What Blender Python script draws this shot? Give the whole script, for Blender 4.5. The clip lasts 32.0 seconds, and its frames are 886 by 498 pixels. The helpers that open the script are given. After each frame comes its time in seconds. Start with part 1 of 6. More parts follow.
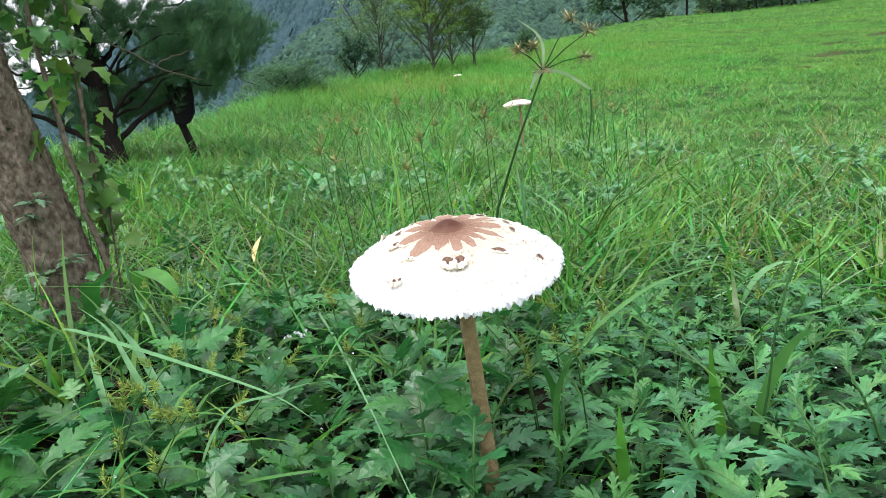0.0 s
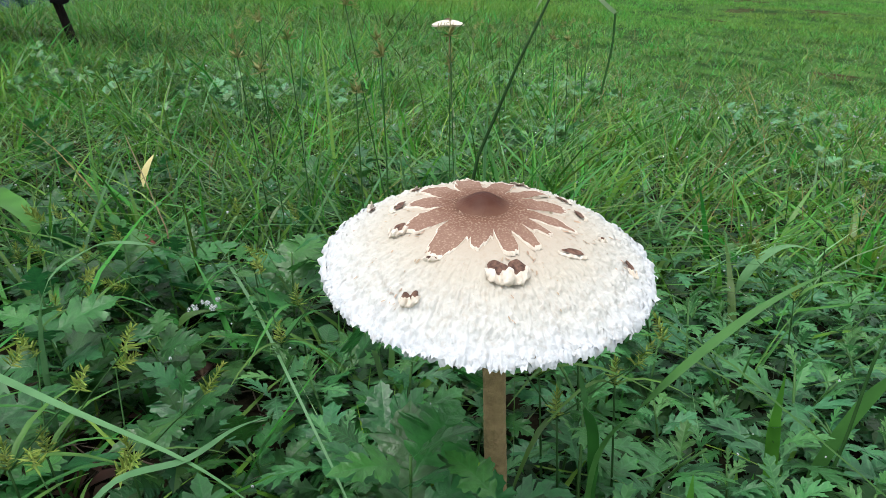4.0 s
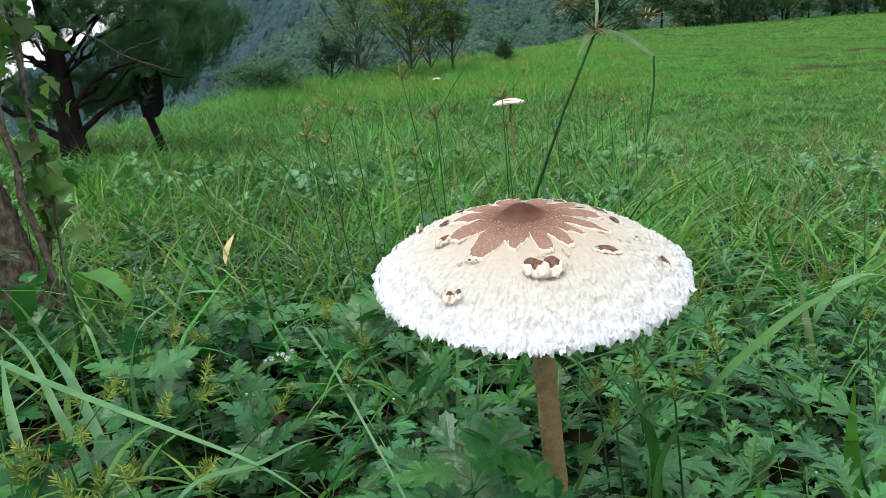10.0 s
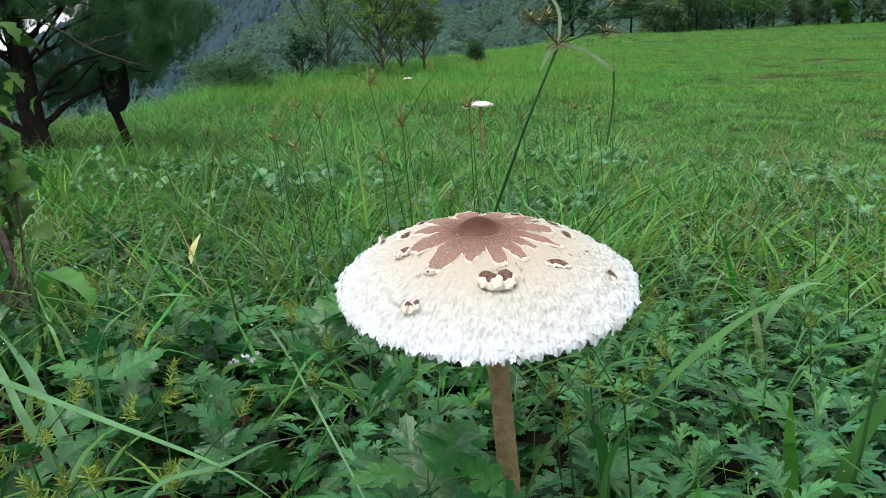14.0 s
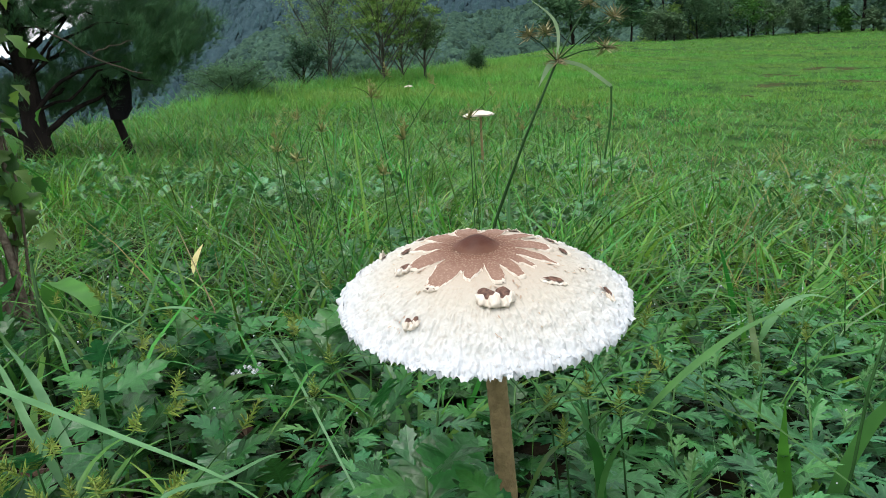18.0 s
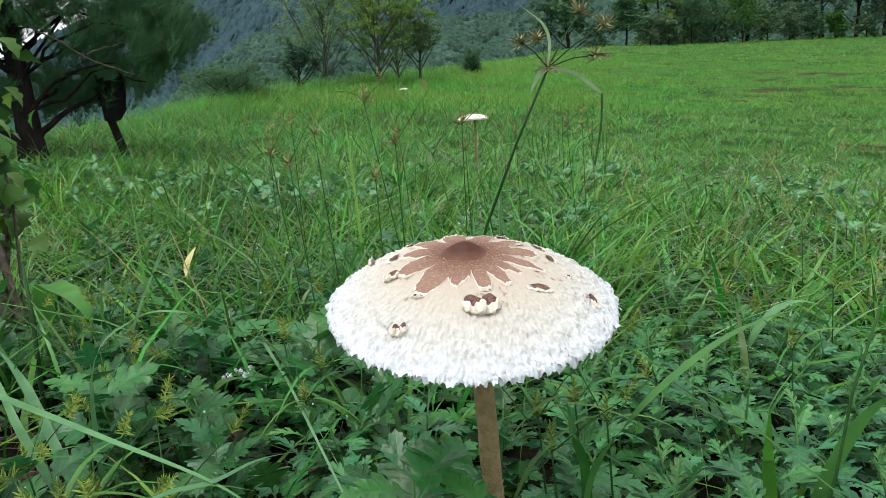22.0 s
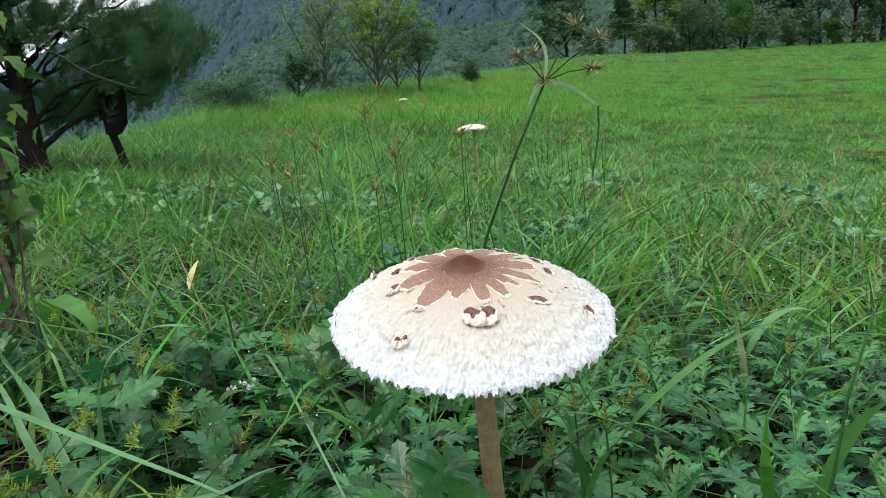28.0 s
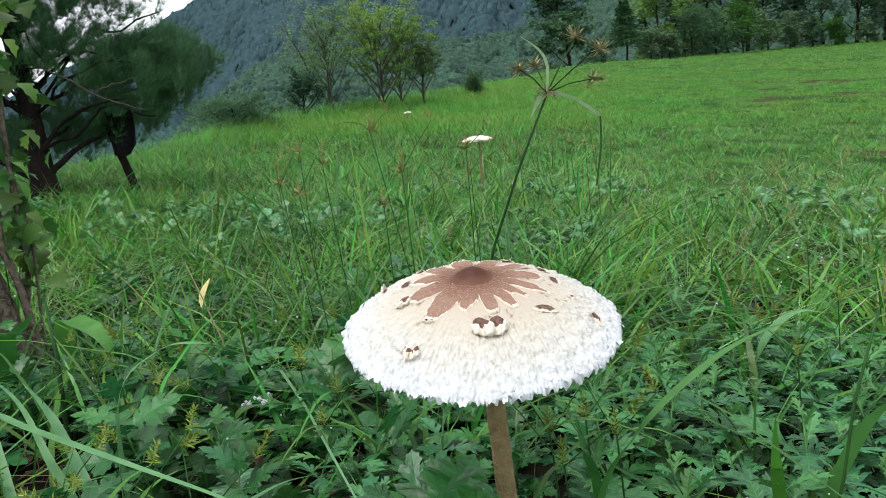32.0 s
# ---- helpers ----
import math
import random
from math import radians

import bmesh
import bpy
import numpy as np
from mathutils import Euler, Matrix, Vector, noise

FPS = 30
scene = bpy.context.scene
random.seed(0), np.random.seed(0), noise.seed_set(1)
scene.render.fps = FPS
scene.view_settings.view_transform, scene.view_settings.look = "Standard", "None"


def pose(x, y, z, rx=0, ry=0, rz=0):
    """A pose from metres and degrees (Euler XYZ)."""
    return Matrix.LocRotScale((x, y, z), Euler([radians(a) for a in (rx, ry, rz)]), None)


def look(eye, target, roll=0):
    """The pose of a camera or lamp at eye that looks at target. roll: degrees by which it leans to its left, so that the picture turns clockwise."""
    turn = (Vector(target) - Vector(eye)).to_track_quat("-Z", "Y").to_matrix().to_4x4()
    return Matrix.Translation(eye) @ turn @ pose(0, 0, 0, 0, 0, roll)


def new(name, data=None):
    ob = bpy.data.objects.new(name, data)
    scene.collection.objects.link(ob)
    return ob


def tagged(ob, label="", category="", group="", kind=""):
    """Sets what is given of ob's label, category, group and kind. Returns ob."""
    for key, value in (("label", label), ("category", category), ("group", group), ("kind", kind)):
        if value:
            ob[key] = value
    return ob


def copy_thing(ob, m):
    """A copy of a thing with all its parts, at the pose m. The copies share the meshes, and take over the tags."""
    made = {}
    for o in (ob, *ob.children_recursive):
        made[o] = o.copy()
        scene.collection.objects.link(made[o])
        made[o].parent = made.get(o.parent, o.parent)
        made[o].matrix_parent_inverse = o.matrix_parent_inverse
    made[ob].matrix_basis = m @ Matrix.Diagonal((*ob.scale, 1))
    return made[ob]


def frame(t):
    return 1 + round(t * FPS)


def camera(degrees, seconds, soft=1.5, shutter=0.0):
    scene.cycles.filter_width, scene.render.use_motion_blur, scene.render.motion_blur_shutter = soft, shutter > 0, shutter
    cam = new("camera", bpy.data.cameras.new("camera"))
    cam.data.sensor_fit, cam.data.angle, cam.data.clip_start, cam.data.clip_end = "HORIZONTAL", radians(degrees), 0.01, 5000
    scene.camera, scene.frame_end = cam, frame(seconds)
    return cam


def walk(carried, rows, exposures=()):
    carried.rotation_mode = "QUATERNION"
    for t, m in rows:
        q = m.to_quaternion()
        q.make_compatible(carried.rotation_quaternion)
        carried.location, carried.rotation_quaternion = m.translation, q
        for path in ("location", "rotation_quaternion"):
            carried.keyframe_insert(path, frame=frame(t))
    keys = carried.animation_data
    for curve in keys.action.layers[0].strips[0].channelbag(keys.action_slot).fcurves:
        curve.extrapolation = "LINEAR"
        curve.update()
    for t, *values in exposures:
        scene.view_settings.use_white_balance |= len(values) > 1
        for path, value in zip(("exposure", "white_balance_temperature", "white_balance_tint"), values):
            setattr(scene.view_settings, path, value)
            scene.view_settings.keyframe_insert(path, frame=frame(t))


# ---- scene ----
from mathutils.geometry import tessellate_polygon

cam = camera(63.31, 32.0, 0.8)
PATH = [
    (0, (0.1385, -0.5819, 0.4180), (-0.2197, 1.3438, 0.0138), -8.06),
    (0.5, (0.1373, -0.5759, 0.4068), (-0.1837, 1.3635, 0.0384), -5.51),
    (1, (0.1326, -0.5827, 0.4047), (-0.2306, 1.3355, -0.0296), -4.37),
    (1.5, (0.1385, -0.5787, 0.4051), (-0.2336, 1.3278, -0.0710), -4.42),
    (2, (0.1485, -0.5840, 0.4172), (-0.2263, 1.3193, -0.0695), -5.32),
    (2.2, (0.1666, -0.5923, 0.4369), (-0.2184, 1.3115, -0.0400), -5.45),
    (2.5, (0.1939, -0.5771, 0.4600), (-0.2237, 1.3404, 0.0746), -5.87),
    (2.7, (0.2195, -0.5646, 0.4665), (-0.2703, 1.3401, 0.1027), -7.51),
    (2.9, (0.2446, -0.5604, 0.5242), (-0.3026, 1.3285, 0.1604), -8.08),
    (3, (0.2211, -0.5424, 0.5134), (-0.3445, 1.3423, 0.1554), -8.25),
    (3.2, (0.1795, -0.5189, 0.4628), (-0.4159, 1.3575, 0.1099), -4.80),
    (3.4, (0.1360, -0.4693, 0.4229), (-0.3966, 1.4270, 0.0762), -2.76),
    (3.5, (0.1142, -0.4485, 0.4162), (-0.3462, 1.4645, 0.0577), -2.26),
    (3.6, (0.0995, -0.4183, 0.4111), (-0.2773, 1.5053, 0.0139), -2.14),
    (3.8, (0.0648, -0.3846, 0.4005), (-0.1453, 1.5379, -0.1090), -1.93),
    (4, (0.0307, -0.3689, 0.4124), (-0.0456, 1.5266, -0.2210), -1.46),
    (4.2, (0.0262, -0.3808, 0.4244), (0.0380, 1.4922, -0.2769), -1.80),
    (4.3, (0.0314, -0.3842, 0.4159), (0.0647, 1.4783, -0.3123), -2.15),
    (4.5, (0.0410, -0.3801, 0.3930), (0.0782, 1.4656, -0.3762), -3.89),
    (6.5, (0.0666, -0.3588, 0.3475), (-0.0384, 1.5200, -0.3299), -9.99),
    (7, (0.0713, -0.3648, 0.3594), (-0.0628, 1.5117, -0.3195), -10.53),
    (7.5, (0.0741, -0.3682, 0.3585), (-0.0575, 1.5179, -0.2936), -9.74),
    (8, (0.0739, -0.3735, 0.3690), (-0.0573, 1.5244, -0.2480), -9.19),
    (8.5, (0.0599, -0.3787, 0.3669), (-0.0709, 1.5316, -0.2108), -7.69),
    (9, (0.0426, -0.3949, 0.3687), (-0.1602, 1.5254, -0.1522), -5.17),
    (9.5, (0.0456, -0.4009, 0.3789), (-0.2040, 1.5315, -0.0721), -5.39),
    (10, (0.0491, -0.4044, 0.3806), (-0.2299, 1.5360, -0.0154), -6.56),
    (10.5, (0.0545, -0.4182, 0.3939), (-0.2198, 1.5291, 0.0293), -6.14),
    (11, (0.0528, -0.4253, 0.3983), (-0.2029, 1.5289, 0.0581), -5.43),
    (11.5, (0.0489, -0.4243, 0.3920), (-0.1883, 1.5348, 0.0666), -4.24),
    (12, (0.0474, -0.4219, 0.3903), (-0.1664, 1.5378, 0.0527), -3.75),
    (12.5, (0.0491, -0.4221, 0.3929), (-0.1507, 1.5359, 0.0371), -3.89),
    (13, (0.0538, -0.4220, 0.3947), (-0.1399, 1.5328, 0.0186), -4.40),
    (13.5, (0.0572, -0.4218, 0.3981), (-0.1320, 1.5300, 0.0049), -4.99),
    (14, (0.0570, -0.4203, 0.3906), (-0.1363, 1.5283, -0.0161), -5.23),
    (14.5, (0.0605, -0.4235, 0.3914), (-0.1380, 1.5198, -0.0376), -5.38),
    (16.5, (0.0597, -0.4233, 0.3981), (-0.1409, 1.5254, -0.0048), -5.19),
    (17, (0.0606, -0.4246, 0.3995), (-0.1375, 1.5267, 0.0084), -5.39),
    (17.5, (0.0597, -0.4270, 0.3973), (-0.1352, 1.5261, 0.0137), -5.21),
    (18, (0.0592, -0.4293, 0.3983), (-0.1345, 1.5233, 0.0113), -5.14),
    (18.5, (0.0593, -0.4310, 0.3988), (-0.1384, 1.5216, 0.0134), -5.14),
    (19, (0.0594, -0.4325, 0.4009), (-0.1405, 1.5217, 0.0251), -4.86),
    (19.5, (0.0598, -0.4317, 0.4008), (-0.1381, 1.5241, 0.0325), -4.64),
    (20, (0.0624, -0.4299, 0.3960), (-0.1308, 1.5258, 0.0247), -4.76),
    (20.5, (0.0639, -0.4309, 0.3957), (-0.1231, 1.5231, 0.0124), -5.07),
    (21, (0.0642, -0.4317, 0.3986), (-0.1184, 1.5222, 0.0124), -5.02),
    (21.5, (0.0623, -0.4327, 0.3993), (-0.1180, 1.5219, 0.0156), -4.85),
    (22, (0.0638, -0.4333, 0.4013), (-0.1146, 1.5219, 0.0200), -4.75),
    (22.5, (0.0631, -0.4328, 0.4004), (-0.1177, 1.5228, 0.0219), -4.95),
    (23, (0.0644, -0.4345, 0.3990), (-0.1204, 1.5214, 0.0242), -5.03),
    (23.5, (0.0657, -0.4354, 0.3985), (-0.1185, 1.5200, 0.0212), -5.04),
    (24, (0.0663, -0.4361, 0.4009), (-0.1110, 1.5199, 0.0229), -5.18),
    (24.5, (0.0668, -0.4387, 0.4035), (-0.1133, 1.5178, 0.0298), -5.18),
    (25, (0.0669, -0.4388, 0.4031), (-0.1114, 1.5188, 0.0340), -5.09),
    (25.5, (0.0681, -0.4395, 0.4054), (-0.1068, 1.5192, 0.0408), -5.15),
    (27.5, (0.0662, -0.4415, 0.4060), (-0.1143, 1.5182, 0.0494), -5.45),
    (28, (0.0655, -0.4435, 0.4062), (-0.1136, 1.5163, 0.0498), -5.33),
    (28.5, (0.0652, -0.4422, 0.4049), (-0.1159, 1.5165, 0.0430), -5.15),
    (29, (0.0626, -0.4440, 0.4003), (-0.1395, 1.5084, 0.0168), -6.33),
    (29.5, (0.0613, -0.4482, 0.4016), (-0.1694, 1.5042, 0.0344), -7.05),
    (30, (0.0661, -0.4534, 0.4099), (-0.1746, 1.5039, 0.0772), -7.87),
    (30.5, (0.0664, -0.4536, 0.4110), (-0.1657, 1.5091, 0.1041), -7.67),
    (31, (0.0656, -0.4528, 0.4095), (-0.1476, 1.5129, 0.1088), -7.01),
    (31.5, (0.0650, -0.4519, 0.4055), (-0.1374, 1.5137, 0.0963), -6.83),
    (32, (0.0668, -0.4544, 0.4088), (-0.1319, 1.5094, 0.0860), -6.94),
]
walk(cam, [(t, look(eye, target, roll)) for t, eye, target, roll in PATH], [(0.0, 1.42), (2.5, 1.35), (3.2, 1.25), (4.0, 0.85), (4.5, 0.9), (7.0, 1.08), (9.0, 0.93), (13.0, 0.86), (23.0, 0.86), (32.0, 0.91)])

# ---------- world, sun ----------
def make_world():
    w = bpy.data.worlds.new("overcast_sky")
    scene.world = w
    w.use_nodes = True
    nt = w.node_tree
    bg = nt.nodes["Background"]
    sky = nt.nodes.new("ShaderNodeTexSky")
    sky.sky_type = "NISHITA"
    sky.sun_disc = False
    sky.sun_elevation = radians(71)
    sky.sun_rotation = radians(220)
    sky.air_density, sky.dust_density, sky.ozone_density = 1.0, 2.0, 1.0
    hs = nt.nodes.new("ShaderNodeHueSaturation")
    hs.inputs["Saturation"].default_value = 0.25
    hs.inputs["Value"].default_value = 1.35
    nt.links.new(sky.outputs[0], hs.inputs["Color"])
    cloud = nt.nodes.new("ShaderNodeMix")
    cloud.data_type = "RGBA"
    cloud.inputs[0].default_value = 0.5
    cloud.inputs[7].default_value = (5.6, 5.8, 6.1, 1)
    nt.links.new(hs.outputs[0], cloud.inputs[6])
    nt.links.new(cloud.outputs[2], bg.inputs["Color"])
    bg.inputs["Strength"].default_value = 0.13


make_world()
SUN = bpy.data.lights.new("sun", "SUN")
SUN.energy, SUN.angle, SUN.color = 1.15, radians(22), (1.0, 0.97, 0.92)
new("sun", SUN).matrix_world = look((-1.5, -1.8, 7), (0, 0, 0))
rng = np.random.default_rng(7)


# ---------- materials ----------
def material(name, colour, colour2=None, rough=0.55, scale=20.0, translucent=0.0, spec=0.35, vary=0.25, bump=0.0, bump_scale=200.0, island=False, object_random=False, stretch=(1, 1, 1), veins=0.0):
    """A two-colour noise material with per-piece variation, grain and optional light through the leaf."""
    m = bpy.data.materials.new(name)
    m.use_nodes = True
    nt = m.node_tree
    nd, lk = nt.nodes, nt.links
    p = nd["Principled BSDF"]
    out = nd["Material Output"]
    tc = nd.new("ShaderNodeTexCoord")
    st = nd.new("ShaderNodeVectorMath")
    st.operation = "MULTIPLY"
    st.inputs[1].default_value = stretch
    lk.new(tc.outputs["Object"], st.inputs[0])
    n1 = nd.new("ShaderNodeTexNoise")
    n1.inputs["Scale"].default_value = scale
    n1.inputs["Detail"].default_value = 5
    lk.new(st.outputs[0], n1.inputs["Vector"])
    mix = nd.new("ShaderNodeMix")
    mix.data_type = "RGBA"
    ramp = nd.new("ShaderNodeMapRange")
    ramp.inputs[1].default_value, ramp.inputs[2].default_value = 0.35, 0.65
    lk.new(n1.outputs[0], ramp.inputs[0])
    lk.new(ramp.outputs[0], mix.inputs[0])
    mix.inputs[6].default_value = (*colour, 1)
    mix.inputs[7].default_value = (*(colour2 or [c * 0.7 for c in colour]), 1)
    col = mix.outputs[2]
    if island or object_random:
        hs = nd.new("ShaderNodeHueSaturation")
        src = nd.new("ShaderNodeNewGeometry").outputs["Random Per Island"] if island else nd.new("ShaderNodeObjectInfo").outputs["Random"]
        a = nd.new("ShaderNodeMapRange")
        a.inputs[3].default_value, a.inputs[4].default_value = 1 - vary, 1 + vary
        lk.new(src, a.inputs[0])
        lk.new(a.outputs[0], hs.inputs["Value"])
        mul = nd.new("ShaderNodeMath")
        mul.operation = "MULTIPLY"
        mul.inputs[1].default_value = 7.31
        fr = nd.new("ShaderNodeMath")
        fr.operation = "FRACT"
        lk.new(src, mul.inputs[0])
        lk.new(mul.outputs[0], fr.inputs[0])
        b = nd.new("ShaderNodeMapRange")
        b.inputs[3].default_value, b.inputs[4].default_value = 0.5 - 0.08 * vary, 0.5 + 0.06 * vary
        lk.new(fr.outputs[0], b.inputs[0])
        lk.new(b.outputs[0], hs.inputs["Hue"])
        lk.new(col, hs.inputs["Color"])
        col = hs.outputs[0]
    if veins:
        sep = nd.new("ShaderNodeSeparateXYZ")
        lk.new(tc.outputs["Object"], sep.inputs[0])
        ax = nd.new("ShaderNodeMath")
        ax.operation = "ABSOLUTE"
        lk.new(sep.outputs[0], ax.inputs[0])
        along = nd.new("ShaderNodeMath")
        along.operation = "MULTIPLY_ADD"
        along.inputs[1].default_value = -0.8
        lk.new(ax.outputs[0], along.inputs[0])
        lk.new(sep.outputs[1], along.inputs[2])
        saw = nd.new("ShaderNodeMath")
        saw.operation = "PINGPONG"
        saw.inputs[1].default_value = 0.06
        lk.new(along.outputs[0], saw.inputs[0])
        near = nd.new("ShaderNodeMath")
        near.operation = "MINIMUM"
        lk.new(saw.outputs[0], near.inputs[0])
        lk.new(ax.outputs[0], near.inputs[1])
        line = nd.new("ShaderNodeMapRange")
        line.inputs[1].default_value, line.inputs[2].default_value = 0.0, 0.022
        line.inputs[3].default_value, line.inputs[4].default_value = veins, 0.0
        lk.new(near.outputs[0], line.inputs[0])
        vm = nd.new("ShaderNodeMix")
        vm.data_type = "RGBA"
        vm.inputs[7].default_value = (colour[0] * 2.2, colour[1] * 1.7, colour[2] * 2.0, 1)
        lk.new(line.outputs[0], vm.inputs[0])
        lk.new(col, vm.inputs[6])
        col = vm.outputs[2]
    lk.new(col, p.inputs["Base Color"])
    p.inputs["Roughness"].default_value = rough
    p.inputs["Specular IOR Level"].default_value = spec
    if bump:
        n2 = nd.new("ShaderNodeTexNoise")
        n2.inputs["Scale"].default_value = bump_scale
        n2.inputs["Detail"].default_value = 4
        lk.new(st.outputs[0], n2.inputs["Vector"])
        bp = nd.new("ShaderNodeBump")
        bp.inputs["Strength"].default_value = bump
        bp.inputs["Distance"].default_value = 1.0 / bump_scale
        lk.new(n2.outputs[0], bp.inputs["Height"])
        lk.new(bp.outputs[0], p.inputs["Normal"])
    if translucent:
        tr = nd.new("ShaderNodeBsdfTranslucent")
        lk.new(col, tr.inputs["Color"])
        ms = nd.new("ShaderNodeMixShader")
        ms.inputs[0].default_value = translucent
        lk.new(p.outputs[0], ms.inputs[1])
        lk.new(tr.outputs[0], ms.inputs[2])
        lk.new(ms.outputs[0], out.inputs["Surface"])
    return m


def ground_material():
    """Mossy soil round the mushroom, darkened for shade under the herbs, green turf beyond, with an uneven border."""
    m = material("shaded_soil_and_turf", (0.008, 0.011, 0.0045), (0.012, 0.0095, 0.006), spec=0.05, rough=0.95, scale=3.0, bump=0.6, bump_scale=40)
    nd, lk = m.node_tree.nodes, m.node_tree.links
    p = nd["Principled BSDF"]
    soil = p.inputs["Base Color"].links[0].from_socket
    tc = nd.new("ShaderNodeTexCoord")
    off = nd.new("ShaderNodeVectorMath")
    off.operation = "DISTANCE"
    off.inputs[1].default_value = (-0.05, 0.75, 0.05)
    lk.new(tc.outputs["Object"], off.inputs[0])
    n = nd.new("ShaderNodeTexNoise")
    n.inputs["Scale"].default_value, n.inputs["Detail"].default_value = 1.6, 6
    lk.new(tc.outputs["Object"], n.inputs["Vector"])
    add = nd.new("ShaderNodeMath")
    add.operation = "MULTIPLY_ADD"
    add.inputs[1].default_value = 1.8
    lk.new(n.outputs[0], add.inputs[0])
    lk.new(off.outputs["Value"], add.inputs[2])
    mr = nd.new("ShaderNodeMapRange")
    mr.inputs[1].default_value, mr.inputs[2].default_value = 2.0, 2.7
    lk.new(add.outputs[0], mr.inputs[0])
    n2 = nd.new("ShaderNodeTexNoise")
    n2.inputs["Scale"].default_value, n2.inputs["Detail"].default_value = 2.2, 10
    lk.new(tc.outputs["Object"], n2.inputs["Vector"])
    turf = nd.new("ShaderNodeMix")
    turf.data_type = "RGBA"
    # the darker turf tone stands in for shadow under the tufts
    turf.inputs[6].default_value, turf.inputs[7].default_value = (0.018, 0.052, 0.012, 1), (0.06, 0.145, 0.03, 1)
    tr = nd.new("ShaderNodeMapRange")
    tr.inputs[1].default_value, tr.inputs[2].default_value = 0.36, 0.64
    lk.new(n2.outputs[0], tr.inputs[0])
    lk.new(tr.outputs[0], turf.inputs[0])
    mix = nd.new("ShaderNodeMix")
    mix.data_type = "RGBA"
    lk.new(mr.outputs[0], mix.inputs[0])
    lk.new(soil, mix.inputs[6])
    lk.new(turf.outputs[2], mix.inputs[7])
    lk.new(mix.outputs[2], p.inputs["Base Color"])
    return m


M_GROUND = ground_material()
M_EARTH = material("bare_earth", (0.07, 0.062, 0.03), (0.045, 0.055, 0.022), rough=0.95, scale=9, spec=0.05, bump=0.8, bump_scale=60)

M_MID = material("middle_meadow_grass", (0.09, 0.31, 0.055), (0.08, 0.2, 0.042), rough=0.36, scale=1.0, translucent=0.42, spec=0.3, vary=0.6, island=True)
M_GRASS = material("meadow_grass", (0.1, 0.31, 0.036), (0.042, 0.16, 0.024), rough=0.35, scale=1.6, translucent=0.38, spec=0.42, vary=0.55, island=True)
M_GRASS_FAR = material("lawn_grass", (0.09, 0.325, 0.053), (0.155, 0.28, 0.055), rough=0.5, scale=0.7, translucent=0.35, spec=0.15, vary=0.25, island=True)
M_BLADE = material("broad_grass_blade", (0.06, 0.2, 0.035), (0.045, 0.15, 0.03), rough=0.45, scale=30, translucent=0.3, spec=0.3, vary=0.4, object_random=True)
M_PALE = material("pale_grass_blade", (0.12, 0.28, 0.115), (0.08, 0.21, 0.08), rough=0.45, scale=40, translucent=0.25, spec=0.3, vary=0.2, object_random=True)
M_PALES = material("pale_grass_mass", (0.19, 0.36, 0.17), (0.13, 0.29, 0.11), rough=0.4, scale=3, translucent=0.25, spec=0.4, vary=0.35, island=True)
M_SILVER = material("silvery_bract", (0.3, 0.4, 0.24), (0.2, 0.32, 0.16), rough=0.4, scale=60, translucent=0.2, spec=0.4)
M_MUG = material("herb_leaf", (0.029, 0.16, 0.035), (0.016, 0.096, 0.023), rough=0.38, scale=5, translucent=0.25, spec=0.55, vary=0.35, object_random=True, bump=0.1, bump_scale=10, veins=0.2)
M_WORT = material("mugwort_leaf", (0.046, 0.195, 0.064), (0.028, 0.126, 0.042), rough=0.42, scale=5, translucent=0.25, spec=0.5, vary=0.35, object_random=True, bump=0.12, bump_scale=10, veins=0.3)
M_WORTY = material("young_mugwort_leaf", (0.068, 0.23, 0.062), (0.048, 0.18, 0.048), rough=0.42, scale=5, translucent=0.3, spec=0.45, vary=0.3, object_random=True, bump=0.12, bump_scale=10, veins=0.3)
M_MUGS = material("mugwort_leaf_mass", (0.08, 0.24, 0.085), (0.05, 0.165, 0.058), rough=0.38, scale=6, translucent=0.15, spec=0.4, vary=0.5, island=True)
M_SILVERLEAF = material("grey_shoot_leaf", (0.1, 0.19, 0.1), (0.07, 0.14, 0.075), rough=0.5, scale=5, translucent=0.2, spec=0.35, vary=0.3, object_random=True)
M_ROUND = material("round_herb_leaf", (0.028, 0.145, 0.034), (0.018, 0.1, 0.025), rough=0.38, scale=4, translucent=0.2, spec=0.4, vary=0.4, object_random=True, bump=0.1, bump_scale=8, veins=0.35)
# Darkened herb leaf colour, so that the gaps between plants read as shade.
M_LOW = material("shaded_undergrowth_leaf", (0.016, 0.068, 0.017), (0.008, 0.036, 0.01), rough=0.42, scale=8, translucent=0.2, spec=0.2, vary=0.45, island=True)
M_STEMG = material("green_stem", (0.06, 0.16, 0.035), (0.04, 0.11, 0.03), rough=0.5, scale=40)
M_SEDGE = material("sedge_stem", (0.02, 0.06, 0.015), (0.012, 0.038, 0.01), rough=0.6, scale=40, spec=0.12)
M_SEDGEM = material("green_sedge_stem", (0.03, 0.092, 0.022), (0.02, 0.065, 0.016), rough=0.6, scale=40, spec=0.15)
M_SPIKE = material("sedge_spikelet", (0.36, 0.335, 0.19), (0.26, 0.25, 0.12), rough=0.7, scale=90, vary=0.25, island=True)
M_SPIKEO = material("olive_spikelet", (0.32, 0.315, 0.125), (0.25, 0.26, 0.095), rough=0.7, scale=90, vary=0.15, island=True)
M_SPIKEY = material("young_sedge_spikelet", (0.19, 0.31, 0.05), (0.21, 0.27, 0.055), rough=0.7, scale=90, vary=0.3, island=True)
